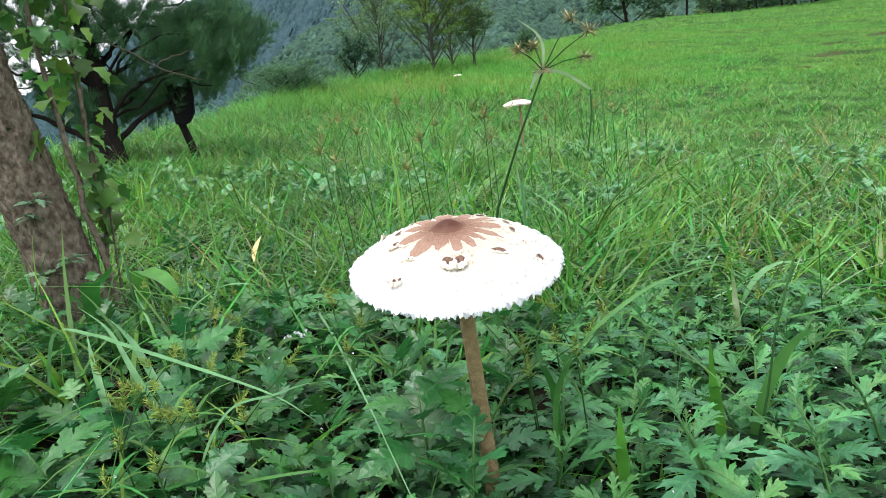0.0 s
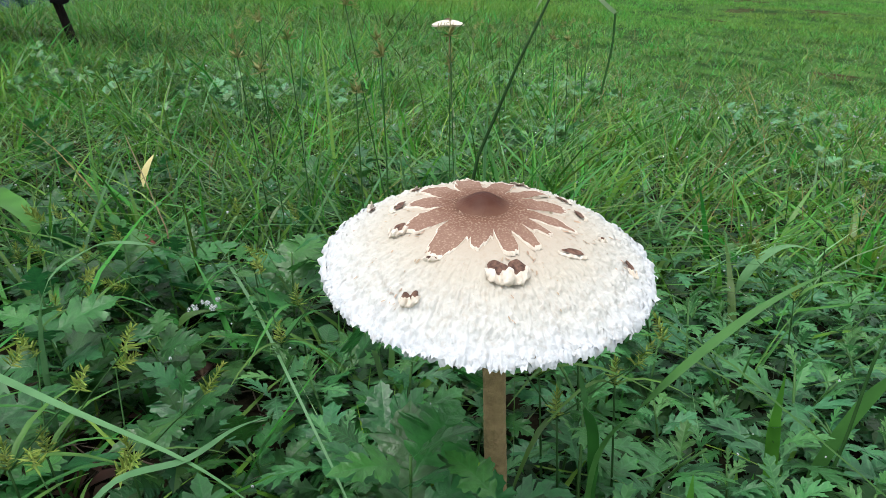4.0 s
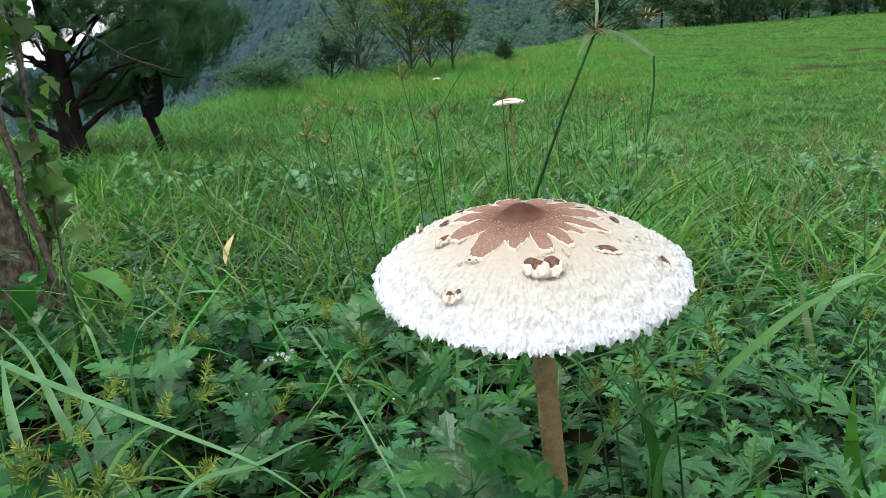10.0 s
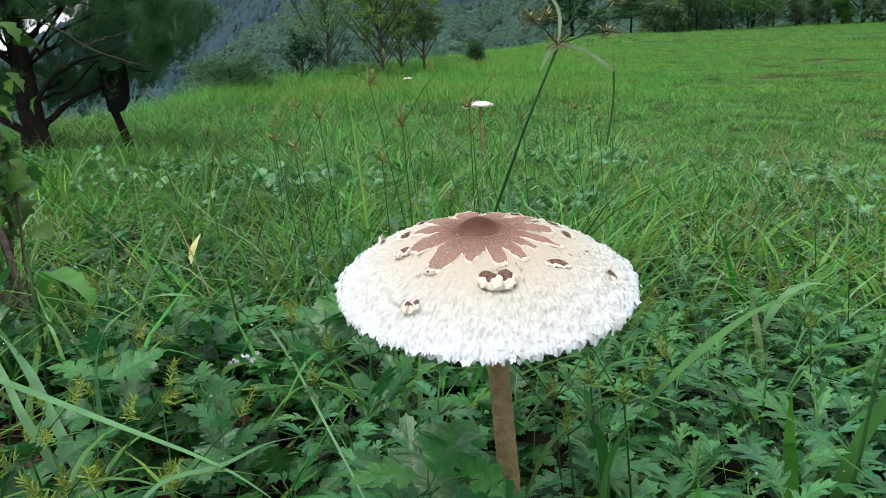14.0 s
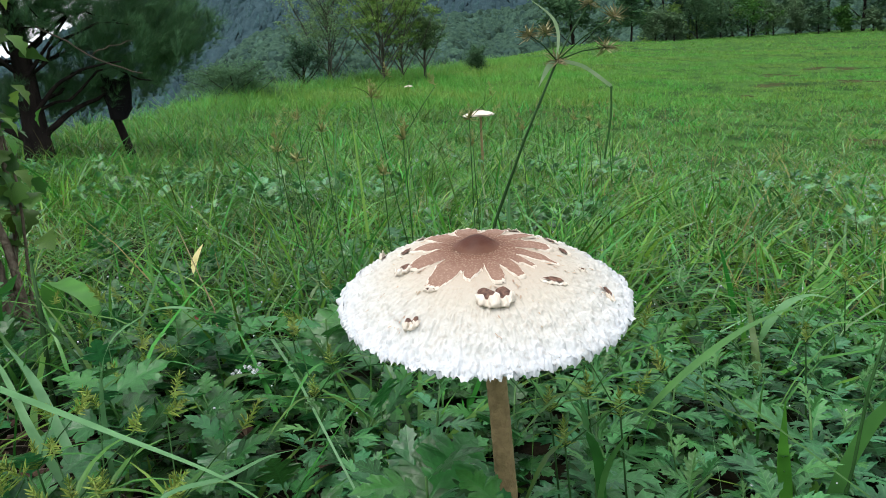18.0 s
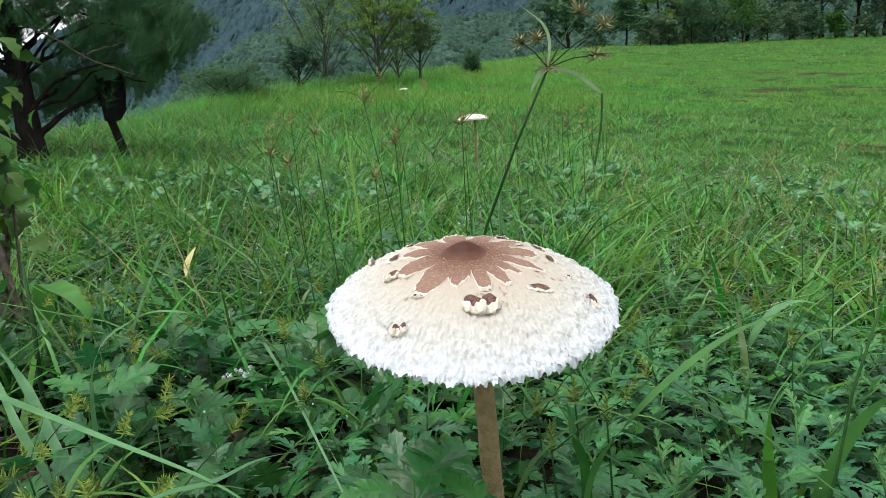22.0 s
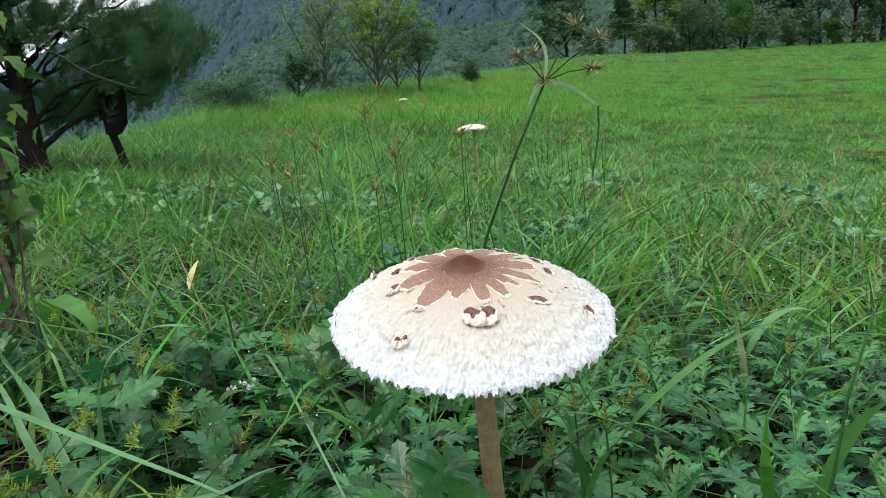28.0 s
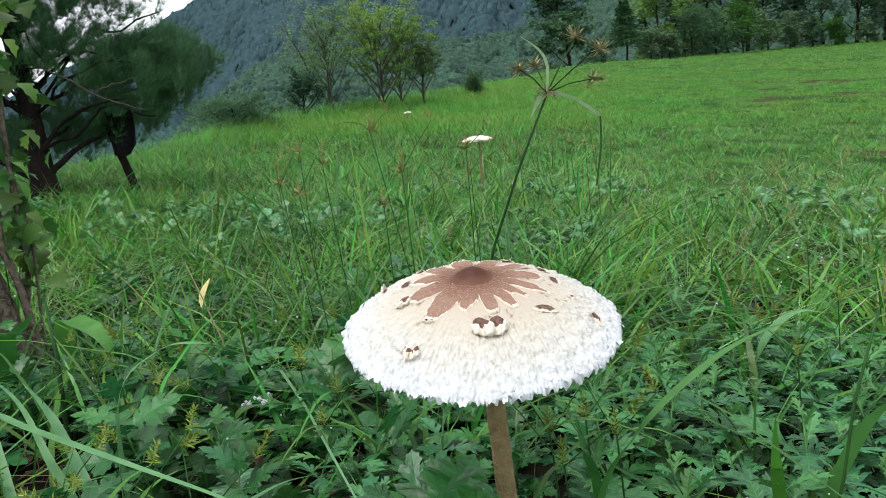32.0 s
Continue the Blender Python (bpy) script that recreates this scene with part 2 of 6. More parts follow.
M_BARK = material("rough_bark", (0.19, 0.16, 0.125), (0.075, 0.057, 0.043), rough=0.95, scale=95, spec=0.1, bump=1.0, bump_scale=170, stretch=(1, 1, 0.7))
M_PINEBARK = material("pine_bark", (0.02, 0.016, 0.014), (0.009, 0.0075, 0.007), rough=0.95, scale=24, spec=0.1, bump=1.0, bump_scale=50, stretch=(1, 1, 0.4))
M_LITTER = material("dead_leaf", (0.06, 0.035, 0.022), (0.028, 0.018, 0.012), rough=0.8, scale=30, spec=0.2, vary=0.4, island=True)
M_YOUNGBARK = material("young_tree_bark", (0.06, 0.058, 0.045), (0.035, 0.036, 0.028), rough=0.9, scale=20)
M_TWIG = material("bare_twig", (0.1, 0.08, 0.06), (0.06, 0.048, 0.036), rough=0.8, scale=30)
# Base colour lightened for haze over the grove.
M_CONIFER = material("dark_conifer_needles", (0.055, 0.125, 0.072), (0.038, 0.09, 0.053), rough=0.6, scale=0.8, translucent=0.3, spec=0.15, vary=0.45, island=True)
M_NEEDLE = material("pine_needles", (0.06, 0.16, 0.065), (0.04, 0.115, 0.05), rough=0.55, scale=2, translucent=0.15, spec=0.25, vary=0.5, island=True)
M_TREELEAF = material("tree_leaf", (0.21, 0.34, 0.09), (0.13, 0.25, 0.07), rough=0.6, scale=0.8, translucent=0.5, spec=0.05, vary=0.28, island=True)
M_OLIVELEAF = material("olive_tree_leaf", (0.17, 0.28, 0.13), (0.12, 0.215, 0.1), rough=0.65, scale=0.8, translucent=0.45, spec=0.05, vary=0.28, island=True)
# Lightened like the grove conifers, with haze put into the colour.
M_DARKLEAF = material("dark_tree_leaf", (0.085, 0.175, 0.085), (0.06, 0.13, 0.068), rough=0.6, scale=0.8, translucent=0.45, spec=0.05, vary=0.28, island=True)
M_SHRUB = material("bright_shrub_leaf", (0.06, 0.17, 0.035), (0.045, 0.12, 0.03), rough=0.6, scale=0.8, translucent=0.3, spec=0.05, vary=0.28, island=True)
M_GREYLEAF = material("grey_green_leaf", (0.12, 0.205, 0.11), (0.085, 0.155, 0.082), rough=0.7, scale=0.8, translucent=0.3, spec=0.05, vary=0.28, island=True)
# Bluish base colours stand in for haze, the darker noise tone for shade.
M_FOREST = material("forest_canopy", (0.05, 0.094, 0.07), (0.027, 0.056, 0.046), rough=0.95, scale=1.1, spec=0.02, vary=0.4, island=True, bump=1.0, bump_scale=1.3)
M_FORESTFAR = material("haze_tinted_canopy", (0.042, 0.076, 0.085), (0.029, 0.057, 0.067), rough=0.95, scale=0.35, spec=0.02, vary=0.22, island=True, bump=0.5, bump_scale=0.6)

M_STALK = material("stalk_skin", (0.285, 0.21, 0.103), (0.2, 0.14, 0.068), rough=0.75, scale=160, bump=0.8, bump_scale=420)
M_GILL = material("gill_flesh", (0.6, 0.53, 0.42), rough=0.8, scale=60)
M_BLACK = material("black_sheet", (0.005, 0.005, 0.006), (0.008, 0.008, 0.008), spec=0.1, rough=0.8, scale=12)
# Darker copy of the vine leaf, with its shade put into the colour.
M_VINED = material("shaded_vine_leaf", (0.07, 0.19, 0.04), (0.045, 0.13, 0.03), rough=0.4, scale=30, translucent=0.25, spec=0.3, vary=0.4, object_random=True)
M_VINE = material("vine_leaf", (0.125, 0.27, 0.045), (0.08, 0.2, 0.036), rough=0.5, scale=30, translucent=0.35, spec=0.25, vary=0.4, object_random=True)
M_VINEY = material("yellowing_vine_leaf", (0.15, 0.19, 0.04), (0.22, 0.13, 0.03), rough=0.55, scale=60, translucent=0.3, spec=0.2)
M_PETAL = material("white_petal", (0.75, 0.76, 0.78), (0.66, 0.68, 0.72), rough=0.6, scale=200, translucent=0.25)
M_YELLOW = material("yellow_leaf", (0.6, 0.55, 0.26), (0.5, 0.43, 0.17), rough=0.6, scale=40)
M_RED = material("red_brown_leaf", (0.25, 0.08, 0.05), (0.16, 0.06, 0.04), rough=0.6, scale=40)
M_RUST = material("rusty_spikelet", (0.22, 0.21, 0.1), (0.16, 0.16, 0.07), rough=0.7, scale=90, vary=0.35, island=True)
M_STRAWS = material("dry_grass_mass", (0.26, 0.22, 0.09), (0.17, 0.16, 0.06), rough=0.7, scale=3, translucent=0.2, spec=0.2, vary=0.4, island=True)
M_BLADEB = material("bright_grass_blade", (0.095, 0.3, 0.035), (0.065, 0.22, 0.028), rough=0.42, scale=30, translucent=0.35, spec=0.35)
M_BLADEL = material("light_sedge_leaf", (0.085, 0.24, 0.055), (0.06, 0.18, 0.042), rough=0.4, scale=30, translucent=0.3, spec=0.3)
M_STRAW = material("dry_grass_stalk", (0.2, 0.17, 0.08), (0.12, 0.1, 0.05), rough=0.7, scale=60)


def radial(name, stops, radius, centre=(0, 0), speck=0.0, speck_colour=(0.7, 0.58, 0.44), bump=0.4, bump_scale=350, rough=0.75):
    """A material whose colour runs outwards from the object's axis, with fine speckles."""
    m = bpy.data.materials.new(name)
    m.use_nodes = True
    nd, lk = m.node_tree.nodes, m.node_tree.links
    p = nd["Principled BSDF"]
    p.inputs["Roughness"].default_value, p.inputs["Specular IOR Level"].default_value = rough, 0.2
    tc = nd.new("ShaderNodeTexCoord")
    mid = nd.new("ShaderNodeVectorMath")
    mid.operation = "SUBTRACT"
    mid.inputs[1].default_value = (*centre, 0)
    lk.new(tc.outputs["Object"], mid.inputs[0])
    flat = nd.new("ShaderNodeVectorMath")
    flat.operation = "MULTIPLY"
    flat.inputs[1].default_value = (1 / radius, 1 / radius, 0)
    lk.new(mid.outputs[0], flat.inputs[0])
    ln = nd.new("ShaderNodeVectorMath")
    ln.operation = "LENGTH"
    lk.new(flat.outputs[0], ln.inputs[0])
    n1 = nd.new("ShaderNodeTexNoise")
    n1.inputs["Scale"].default_value, n1.inputs["Detail"].default_value = 70, 6
    lk.new(tc.outputs["Object"], n1.inputs["Vector"])
    wob = nd.new("ShaderNodeMath")
    wob.operation = "MULTIPLY_ADD"
    wob.inputs[1].default_value = 0.16
    lk.new(n1.outputs[0], wob.inputs[0])
    lk.new(ln.outputs["Value"], wob.inputs[2])
    sub = nd.new("ShaderNodeMath")
    sub.operation = "SUBTRACT"
    sub.inputs[1].default_value = 0.08
    lk.new(wob.outputs[0], sub.inputs[0])
    ramp = nd.new("ShaderNodeValToRGB")
    lk.new(sub.outputs[0], ramp.inputs[0])
    el = ramp.color_ramp.elements
    while len(el) < len(stops):
        el.new(0.5)
    for e, (at, c) in zip(el, stops):
        e.position, e.color = at, (*c, 1)
    col = ramp.outputs[0]
    n2 = nd.new("ShaderNodeTexNoise")
    n2.inputs["Scale"].default_value, n2.inputs["Detail"].default_value = bump_scale, 3
    lk.new(tc.outputs["Object"], n2.inputs["Vector"])
    if speck:
        mr = nd.new("ShaderNodeMapRange")
        mr.inputs[1].default_value, mr.inputs[2].default_value, mr.inputs[4].default_value = 0.52, 0.66, speck
        lk.new(n2.outputs[0], mr.inputs[0])
        mx = nd.new("ShaderNodeMix")
        mx.data_type = "RGBA"
        mx.inputs[7].default_value = (*speck_colour, 1)
        lk.new(mr.outputs[0], mx.inputs[0])
        lk.new(col, mx.inputs[6])
        col = mx.outputs[2]
    lk.new(col, p.inputs["Base Color"])
    bp = nd.new("ShaderNodeBump")
    bp.inputs["Strength"].default_value, bp.inputs["Distance"].default_value = bump, 0.6 / bump_scale
    lk.new(n2.outputs[0], bp.inputs["Height"])
    lk.new(bp.outputs[0], p.inputs["Normal"])
    return m


M_CAP = radial("cap_flesh", ((0.0, (0.39, 0.31, 0.24)), (0.42, (0.445, 0.385, 0.315)), (0.6, (0.495, 0.46, 0.395)), (0.85, (0.56, 0.565, 0.545)), (1.0, (0.585, 0.615, 0.655))), 0.0884, (0, 0), 0.22, (0.38, 0.29, 0.21), 0.6, 330)
M_UMBO = radial("umbo_skin", ((0.0, (0.055, 0.016, 0.009)), (0.09, (0.07, 0.022, 0.012)), (0.19, (0.15, 0.072, 0.046)), (1.0, (0.2, 0.12, 0.09))), 0.0884, (-0.0044, 0.0044), 0.0, (0.4, 0.3, 0.2), 0.3, 700, 0.55)
M_FIBRIL = material("cap_fibril", (0.46, 0.36, 0.26), (0.36, 0.26, 0.18), rough=0.8, scale=300, vary=0.2, island=True)
M_LIP = material("scale_lip_flesh", (0.72, 0.66, 0.58), (0.6, 0.52, 0.43), rough=0.8, scale=300, bump=0.4, bump_scale=900)
M_CUTICLE_FLAT = material("scale_hollow", (0.18, 0.095, 0.066), (0.05, 0.022, 0.015), rough=0.7, scale=400)
M_CUTICLE = radial("brown_cuticle", ((0.0, (0.05, 0.017, 0.009)), (0.1, (0.06, 0.021, 0.011)), (0.2, (0.145, 0.068, 0.043)), (0.36, (0.22, 0.125, 0.09)), (1.0, (0.28, 0.175, 0.132))), 0.0884, (-0.0044, 0.0044), 0.55, (0.42, 0.31, 0.23), 0.5, 900, 0.65)


# ---------- mesh helpers ----------
def mesh_np(name, V, F, mat, smooth=True):
    """A mesh from an array of points and a list of face arrays, all faces of one array with the same number of corners."""
    me = bpy.data.meshes.new(name)
    V = np.asarray(V, np.float32)
    F = [np.asarray(f, np.int32) for f in F if len(f)]
    me.vertices.add(len(V))
    me.vertices.foreach_set("co", V.ravel())
    loops = np.concatenate([f.ravel() for f in F])
    starts, at = [], 0
    for f in F:
        starts.append(at + np.arange(len(f)) * f.shape[1])
        at += f.size
    starts = np.concatenate(starts).astype(np.int32)
    me.loops.add(len(loops))
    me.loops.foreach_set("vertex_index", loops)
    me.polygons.add(len(starts))
    me.polygons.foreach_set("loop_start", starts)
    me.polygons.foreach_set("use_smooth", np.full(len(starts), smooth))
    me.update(calc_edges=True)
    me.materials.append(mat)
    return me


def thing(name, label, category, at=(0, 0, 0), group="", kind=""):
    ob = new(name)
    ob.empty_display_size = 0.05
    ob.location = at
    return tagged(ob, label, category, group, kind)


def part(name, me, parent, label="", m=None):
    ob = new(name, me)
    ob.parent = parent
    if m is not None:
        ob.matrix_basis = m
    return tagged(ob, label)


def join(pieces):
    """Joins (V, F) pieces into one."""
    Vs, Fs, at = [], [], 0
    for V, F in pieces:
        Vs.append(V)
        Fs += [np.asarray(f) + at for f in F if len(f)]
        at += len(V)
    tri = [f for f in Fs if f.shape[1] == 3]
    quad = [f for f in Fs if f.shape[1] == 4]
    return np.concatenate(Vs), [np.concatenate(f) for f in (tri, quad) if f]


def scatter(V, F, Ms):
    """Many copies of (V, F), one per 4 x 4 matrix."""
    n, k = len(V), len(Ms)
    W = np.einsum("kij,nj->kni", Ms[:, :3, :3], V) + Ms[:, None, :3, 3]
    off = (np.arange(k) * n)[:, None, None]
    return W.reshape(-1, 3), [(np.asarray(f)[None] + off).reshape(-1, np.asarray(f).shape[1]) for f in F]


def mats(p, yaw, pitch, scale, roll=None):
    """Matrices that point a +y leaf: yaw about z, then raised by pitch, rolled, scaled."""
    p = np.atleast_2d(p)
    k = len(p)
    yaw, pitch, scale = (np.broadcast_to(np.asarray(v, float), k) for v in (yaw, pitch, scale))
    roll = np.zeros(k) if roll is None else np.broadcast_to(np.asarray(roll, float), k)
    cy, sy, cp, sp, cr, sr = np.cos(yaw), np.sin(yaw), np.cos(pitch), np.sin(pitch), np.cos(roll), np.sin(roll)
    z0, o = np.zeros(k), np.ones(k)
    Rz = np.array([[cy, -sy, z0], [sy, cy, z0], [z0, z0, o]]).transpose(2, 0, 1)
    Rx = np.array([[o, z0, z0], [z0, cp, -sp], [z0, sp, cp]]).transpose(2, 0, 1)
    Ry = np.array([[cr, z0, sr], [z0, o, z0], [-sr, z0, cr]]).transpose(2, 0, 1)
    M = np.zeros((k, 4, 4))
    M[:, :3, :3] = Rz @ Rx @ Ry * scale[:, None, None]
    M[:, :3, 3] = p
    M[:, 3, 3] = 1
    return M


def leaf(widths, sweep=0.0, curl=0.3, fold=0.15, stalk=0.0):
    """A unit leaf along +y: half-widths at even stations, swept forward, arching down by curl, folded along its midrib."""
    w = np.asarray(widths, float)
    n = len(w)
    s = np.linspace(0, 1, n)
    mid = np.c_[np.zeros(n), s, np.zeros(n)]
    left = np.c_[-w, s + sweep * w, fold * w]
    right = np.c_[w, s + sweep * w, fold * w]
    V = np.concatenate([mid, left, right])
    V[:, 2] += curl * 0.35 * V[:, 1] - curl * V[:, 1] ** 2
    V[:, 1] += stalk
    i = np.arange(n - 1)
    F = np.concatenate([np.c_[i, i + 1, n + i + 1, n + i], np.c_[i + 1, i, 2 * n + i, 2 * n + i + 1]])
    return V, [F]


def tube(pts, radii, sides=8, cap=True):
    pts, radii = np.asarray(pts, float), np.asarray(radii, float)
    n = len(pts)
    d = np.gradient(pts, axis=0)
    d /= np.linalg.norm(d, axis=1, keepdims=True) + 1e-9
    ref = np.array([0.0, 0, 1]) if abs(d[0, 2]) < 0.9 else np.array([1.0, 0, 0])
    u = np.cross(d, ref)
    u /= np.linalg.norm(u, axis=1, keepdims=True) + 1e-9
    v = np.cross(d, u)
    a = np.linspace(0, 2 * np.pi, sides, endpoint=False)
    V = pts[:, None] + radii[:, None, None] * (np.cos(a)[None, :, None] * u[:, None] + np.sin(a)[None, :, None] * v[:, None])
    i, j = np.meshgrid(np.arange(n - 1), np.arange(sides), indexing="ij")
    j2 = (j + 1) % sides
    F = np.stack([i * sides + j, i * sides + j2, (i + 1) * sides + j2, (i + 1) * sides + j], -1).reshape(-1, 4)
    V = V.reshape(-1, 3)
    if cap:
        V = np.concatenate([V, pts[-1:]])
        e = (n - 1) * sides
        j = np.arange(sides)
        return V, [F, np.c_[e + j, e + (j + 1) % sides, np.full(sides, len(V) - 1)]]
    return V, [F]


def blades(P, h, w, yaw, lean, bend, seg=3):
    """Arching grass blades: feet P, heights, widths, headings, lean and bend as shares of the height."""
    k = len(P)
    s = np.linspace(0, 1, seg + 1)[None]
    out = (lean[:, None] * s + bend[:, None] * s**2) * h[:, None]
    up = (s - 0.45 * np.minimum(bend, 1.6)[:, None] * s**2) * h[:, None]
    c, sn = np.cos(yaw)[:, None], np.sin(yaw)[:, None]
    mid = np.stack([P[:, :1] + c * out, P[:, 1:2] + sn * out, P[:, 2:] + up], -1)
    tw = yaw + rng.uniform(-1.2, 1.2, k) + np.pi / 2
    side = np.stack([np.cos(tw), np.sin(tw), np.zeros(k)], -1)[:, None] * (0.5 * w[:, None] * (1 - s**1.7) * np.minimum(1, 0.55 + 1.5 * s))[..., None]
    L, R = (mid - side)[:, :seg], (mid + side)[:, :seg]
    V = np.concatenate([np.stack([L, R], 2).reshape(k, -1, 3), mid[:, seg:]], 1)
    nv = 2 * seg + 1
    off = (np.arange(k) * nv)[:, None, None]
    q = np.array([[2 * i, 2 * i + 1, 2 * i + 3, 2 * i + 2] for i in range(seg - 1)])
    t = np.array([[2 * seg - 2, 2 * seg - 1, 2 * seg]])
    F = [(t[None] + off).reshape(-1, 3)]
    if seg > 1:
        F.append((q[None] + off).reshape(-1, 4))
    return V.reshape(-1, 3), F


TINY = (np.array([(0, 0, 0), (-0.3, 0.5, 0.08), (0.3, 0.5, 0.08), (0, 1, -0.06)], float), [np.array([(0, 1, 3), (0, 3, 2)])])


# ---------- ground ----------
CREST_Y = (-30, 0, 5.7, 8.4, 11.6, 15, 20, 28, 39, 60, 200)
CREST_X = (-6, -4.0, -3.1, -3.3, -3.0, -1.5, 0.0, 2.5, 9, 30, 200)


G0, G1, G2, G3, G4 = 0.038, 0.0834, -0.1262, -0.0308, -0.0658


def ground(x, y):
    x, y = np.asarray(x, float), np.asarray(y, float)
    r = np.hypot(x, y)
    yy = np.clip(y, -6, 60)
    z = G0 + G1 * yy + G2 * yy * np.exp(-np.maximum(yy, 0) / 8) + G3 * x * np.exp(-r / 15) + G4 * np.clip(x, -40, 40)
    z = z + 0.012 * np.sin(3.1 * x + 1.3) * np.sin(2.7 * y) + 0.025 * np.sin(0.9 * x + 0.5 * y) * np.sin(0.7 * y - 0.4 * x)
    z = z + 0.012 * np.clip(x - 5, 0, 40) * np.clip((y - 15) / 25, 0, 1) + 0.2 * np.exp(-(((x - 3) / 4) ** 2) - ((y - 34) / 9) ** 2)
    u = np.maximum(np.interp(y, CREST_Y, CREST_X) - x, 0)
    return z - np.minimum(0.45 * u * u / (u + 2.0), 40)


BARE = ((4.2, 11.07, 0.8, 0.5), (2.75, 5.12, 0.32, 0.2), (6.35, 14.3, 0.9, 0.5), (3.2, 9.5, 0.35, 0.22), (5.6, 11.3, 0.7, 0.4), (4.9, 13.2, 0.5, 0.4))


def make_ground():
    r = np.concatenate([[0.0], np.geomspace(0.15, 1500, 150)])
    a = np.linspace(0, 2 * np.pi, 240, endpoint=False)
    X, Y = r[:, None] * np.sin(a), r[:, None] * np.cos(a)
    V = np.stack([X, Y, ground(X, Y)], -1).reshape(-1, 3)
    i, j = np.meshgrid(np.arange(len(r) - 1), np.arange(240), indexing="ij")
    j2 = (j + 1) % 240
    F = np.stack([i * 240 + j, i * 240 + j2, (i + 1) * 240 + j2, (i + 1) * 240 + j], -1).reshape(-1, 4)
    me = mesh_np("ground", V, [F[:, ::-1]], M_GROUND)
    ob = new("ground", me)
    tagged(ob, "sloping meadow soil with moss and bare earth, darkened as shade under plants", "ground", kind="structure")


make_ground()
for cx, cy, a_, b_ in BARE:
    for k in range(4):
        ex, ey, w = cx + a_ * (0.25 * k - 0.4), cy + b_ * 0.6 * math.sin(2.1 * k + cx), 0.2 + 0.08 * math.cos(1.7 * k + cy)
        a = np.linspace(0, 2 * np.pi, 40, endpoint=False)
        f = np.array([0.0, 0.3, 0.6, 0.85, 1.0])[:, None]
        wob = np.array([noise.fractal((2.5 * math.cos(q) + ex, 2.5 * math.sin(q) + ey, 0), 1.0, 2.0, 4) for q in a])
        X, Y = ex + w * a_ * f * np.cos(a) * (1 + 1.1 * wob), ey + w * b_ * f * np.sin(a) * (1 + 1.1 * wob)
        V = np.stack([X, Y, ground(X, Y) + 0.012 - 0.03 * f**6], -1).reshape(-1, 3)
        i, j = np.meshgrid(np.arange(4), np.arange(40), indexing="ij")
        F = np.stack([i * 40 + j, (i + 1) * 40 + j, (i + 1) * 40 + (j + 1) % 40, i * 40 + (j + 1) % 40], -1).reshape(-1, 4)
        tagged(new("bare_earth", mesh_np("bare_earth", V, [F], M_EARTH)), "worn patch of bare brown earth in the grass", "earth", kind="structure")


def wedge(n, y0, y1, left=1.25, right=0.95, power=1.0):
    """Random places on the meadow ahead, between two distances."""
    y = y0 + (y1 - y0) * rng.random(n) ** power
    d = np.maximum(y + 0.5, 0.4)
    x = rng.uniform(-left, right, n) * d
    keep = x > np.interp(y, CREST_Y, CREST_X) - 0.6
    for cx, cy, a, b in BARE:
        keep &= ((x - cx) / a) ** 2 + ((y - cy) / b) ** 2 > rng.uniform(0.1, 1.5, n)
    return x[keep], y[keep]


def grass_stuff(name, label, x, y, h, w, mat, seg=3, bend=0.6):
    k = len(x)
    P = np.c_[x, y, ground(x, y) - 0.01]
    h = h * rng.uniform(0.45, 1.25, k)
    V, F = blades(P, h, w * rng.uniform(0.6, 1.4, k), rng.uniform(0, 2 * np.pi, k), rng.uniform(0, 0.45, k), rng.uniform(0.1, 2 * bend, k), seg)
    ob = new(name, mesh_np(name, V, F, mat))
    return tagged(ob, label, "grass", kind="stuff")


def patchy(x, y):
    return 0.5 + 0.5 * np.sin(1.7 * x + 0.6 * y + 1) * np.sin(1.1 * y - 0.8 * x)


def lumpy(x, y):
    """Small-scale unevenness of the sward, 0 in the hollows and 1 on the tufts."""
    a = np.sin(9.1 * x + 2.3 * np.sin(3.7 * y)) * np.sin(8.3 * y + 2.1 * np.sin(4.3 * x))
    b = np.sin(19.0 * x + 5.0 * y + 1.0) * np.sin(17.0 * y - 6.0 * x)
    return np.clip(0.5 + 0.38 * a + 0.28 * b, 0, 1)


def short(x, y):
    return np.clip((x + 0.12 * np.sin(2 * y) - 0.02 * y) / (0.22 * y), 0, 1)


def clumps(name, label, x, y, per, radius, h, w, mat, seg=3, bend=0.7):
    """Tussocks: blades that spread outwards from common feet."""
    k = len(x)
    big = rng.uniform(0.4, 1.6, k)
    a = rng.uniform(0, 2 * np.pi, (k, per))
    r = radius * big[:, None] * np.sqrt(rng.random((k, per)))
    px, py = (x[:, None] + r * np.cos(a)).ravel(), (y[:, None] + r * np.sin(a)).ravel()
    n = len(px)
    hh = np.repeat(h * big, per) * rng.uniform(0.4, 1.15, n)
    out = np.clip(r.ravel() / radius, 0, 1.3)
    V, F = blades(np.c_[px, py, ground(px, py) - 0.01], hh, w * rng.uniform(0.5, 1.5, n), a.ravel() + rng.normal(0, 0.5, n), 0.1 + 0.5 * out * rng.random(n), rng.uniform(0.1, 2 * bend, n), seg)
    return tagged(new(name, mesh_np(name, V, F, mat)), label, "grass", kind="stuff")


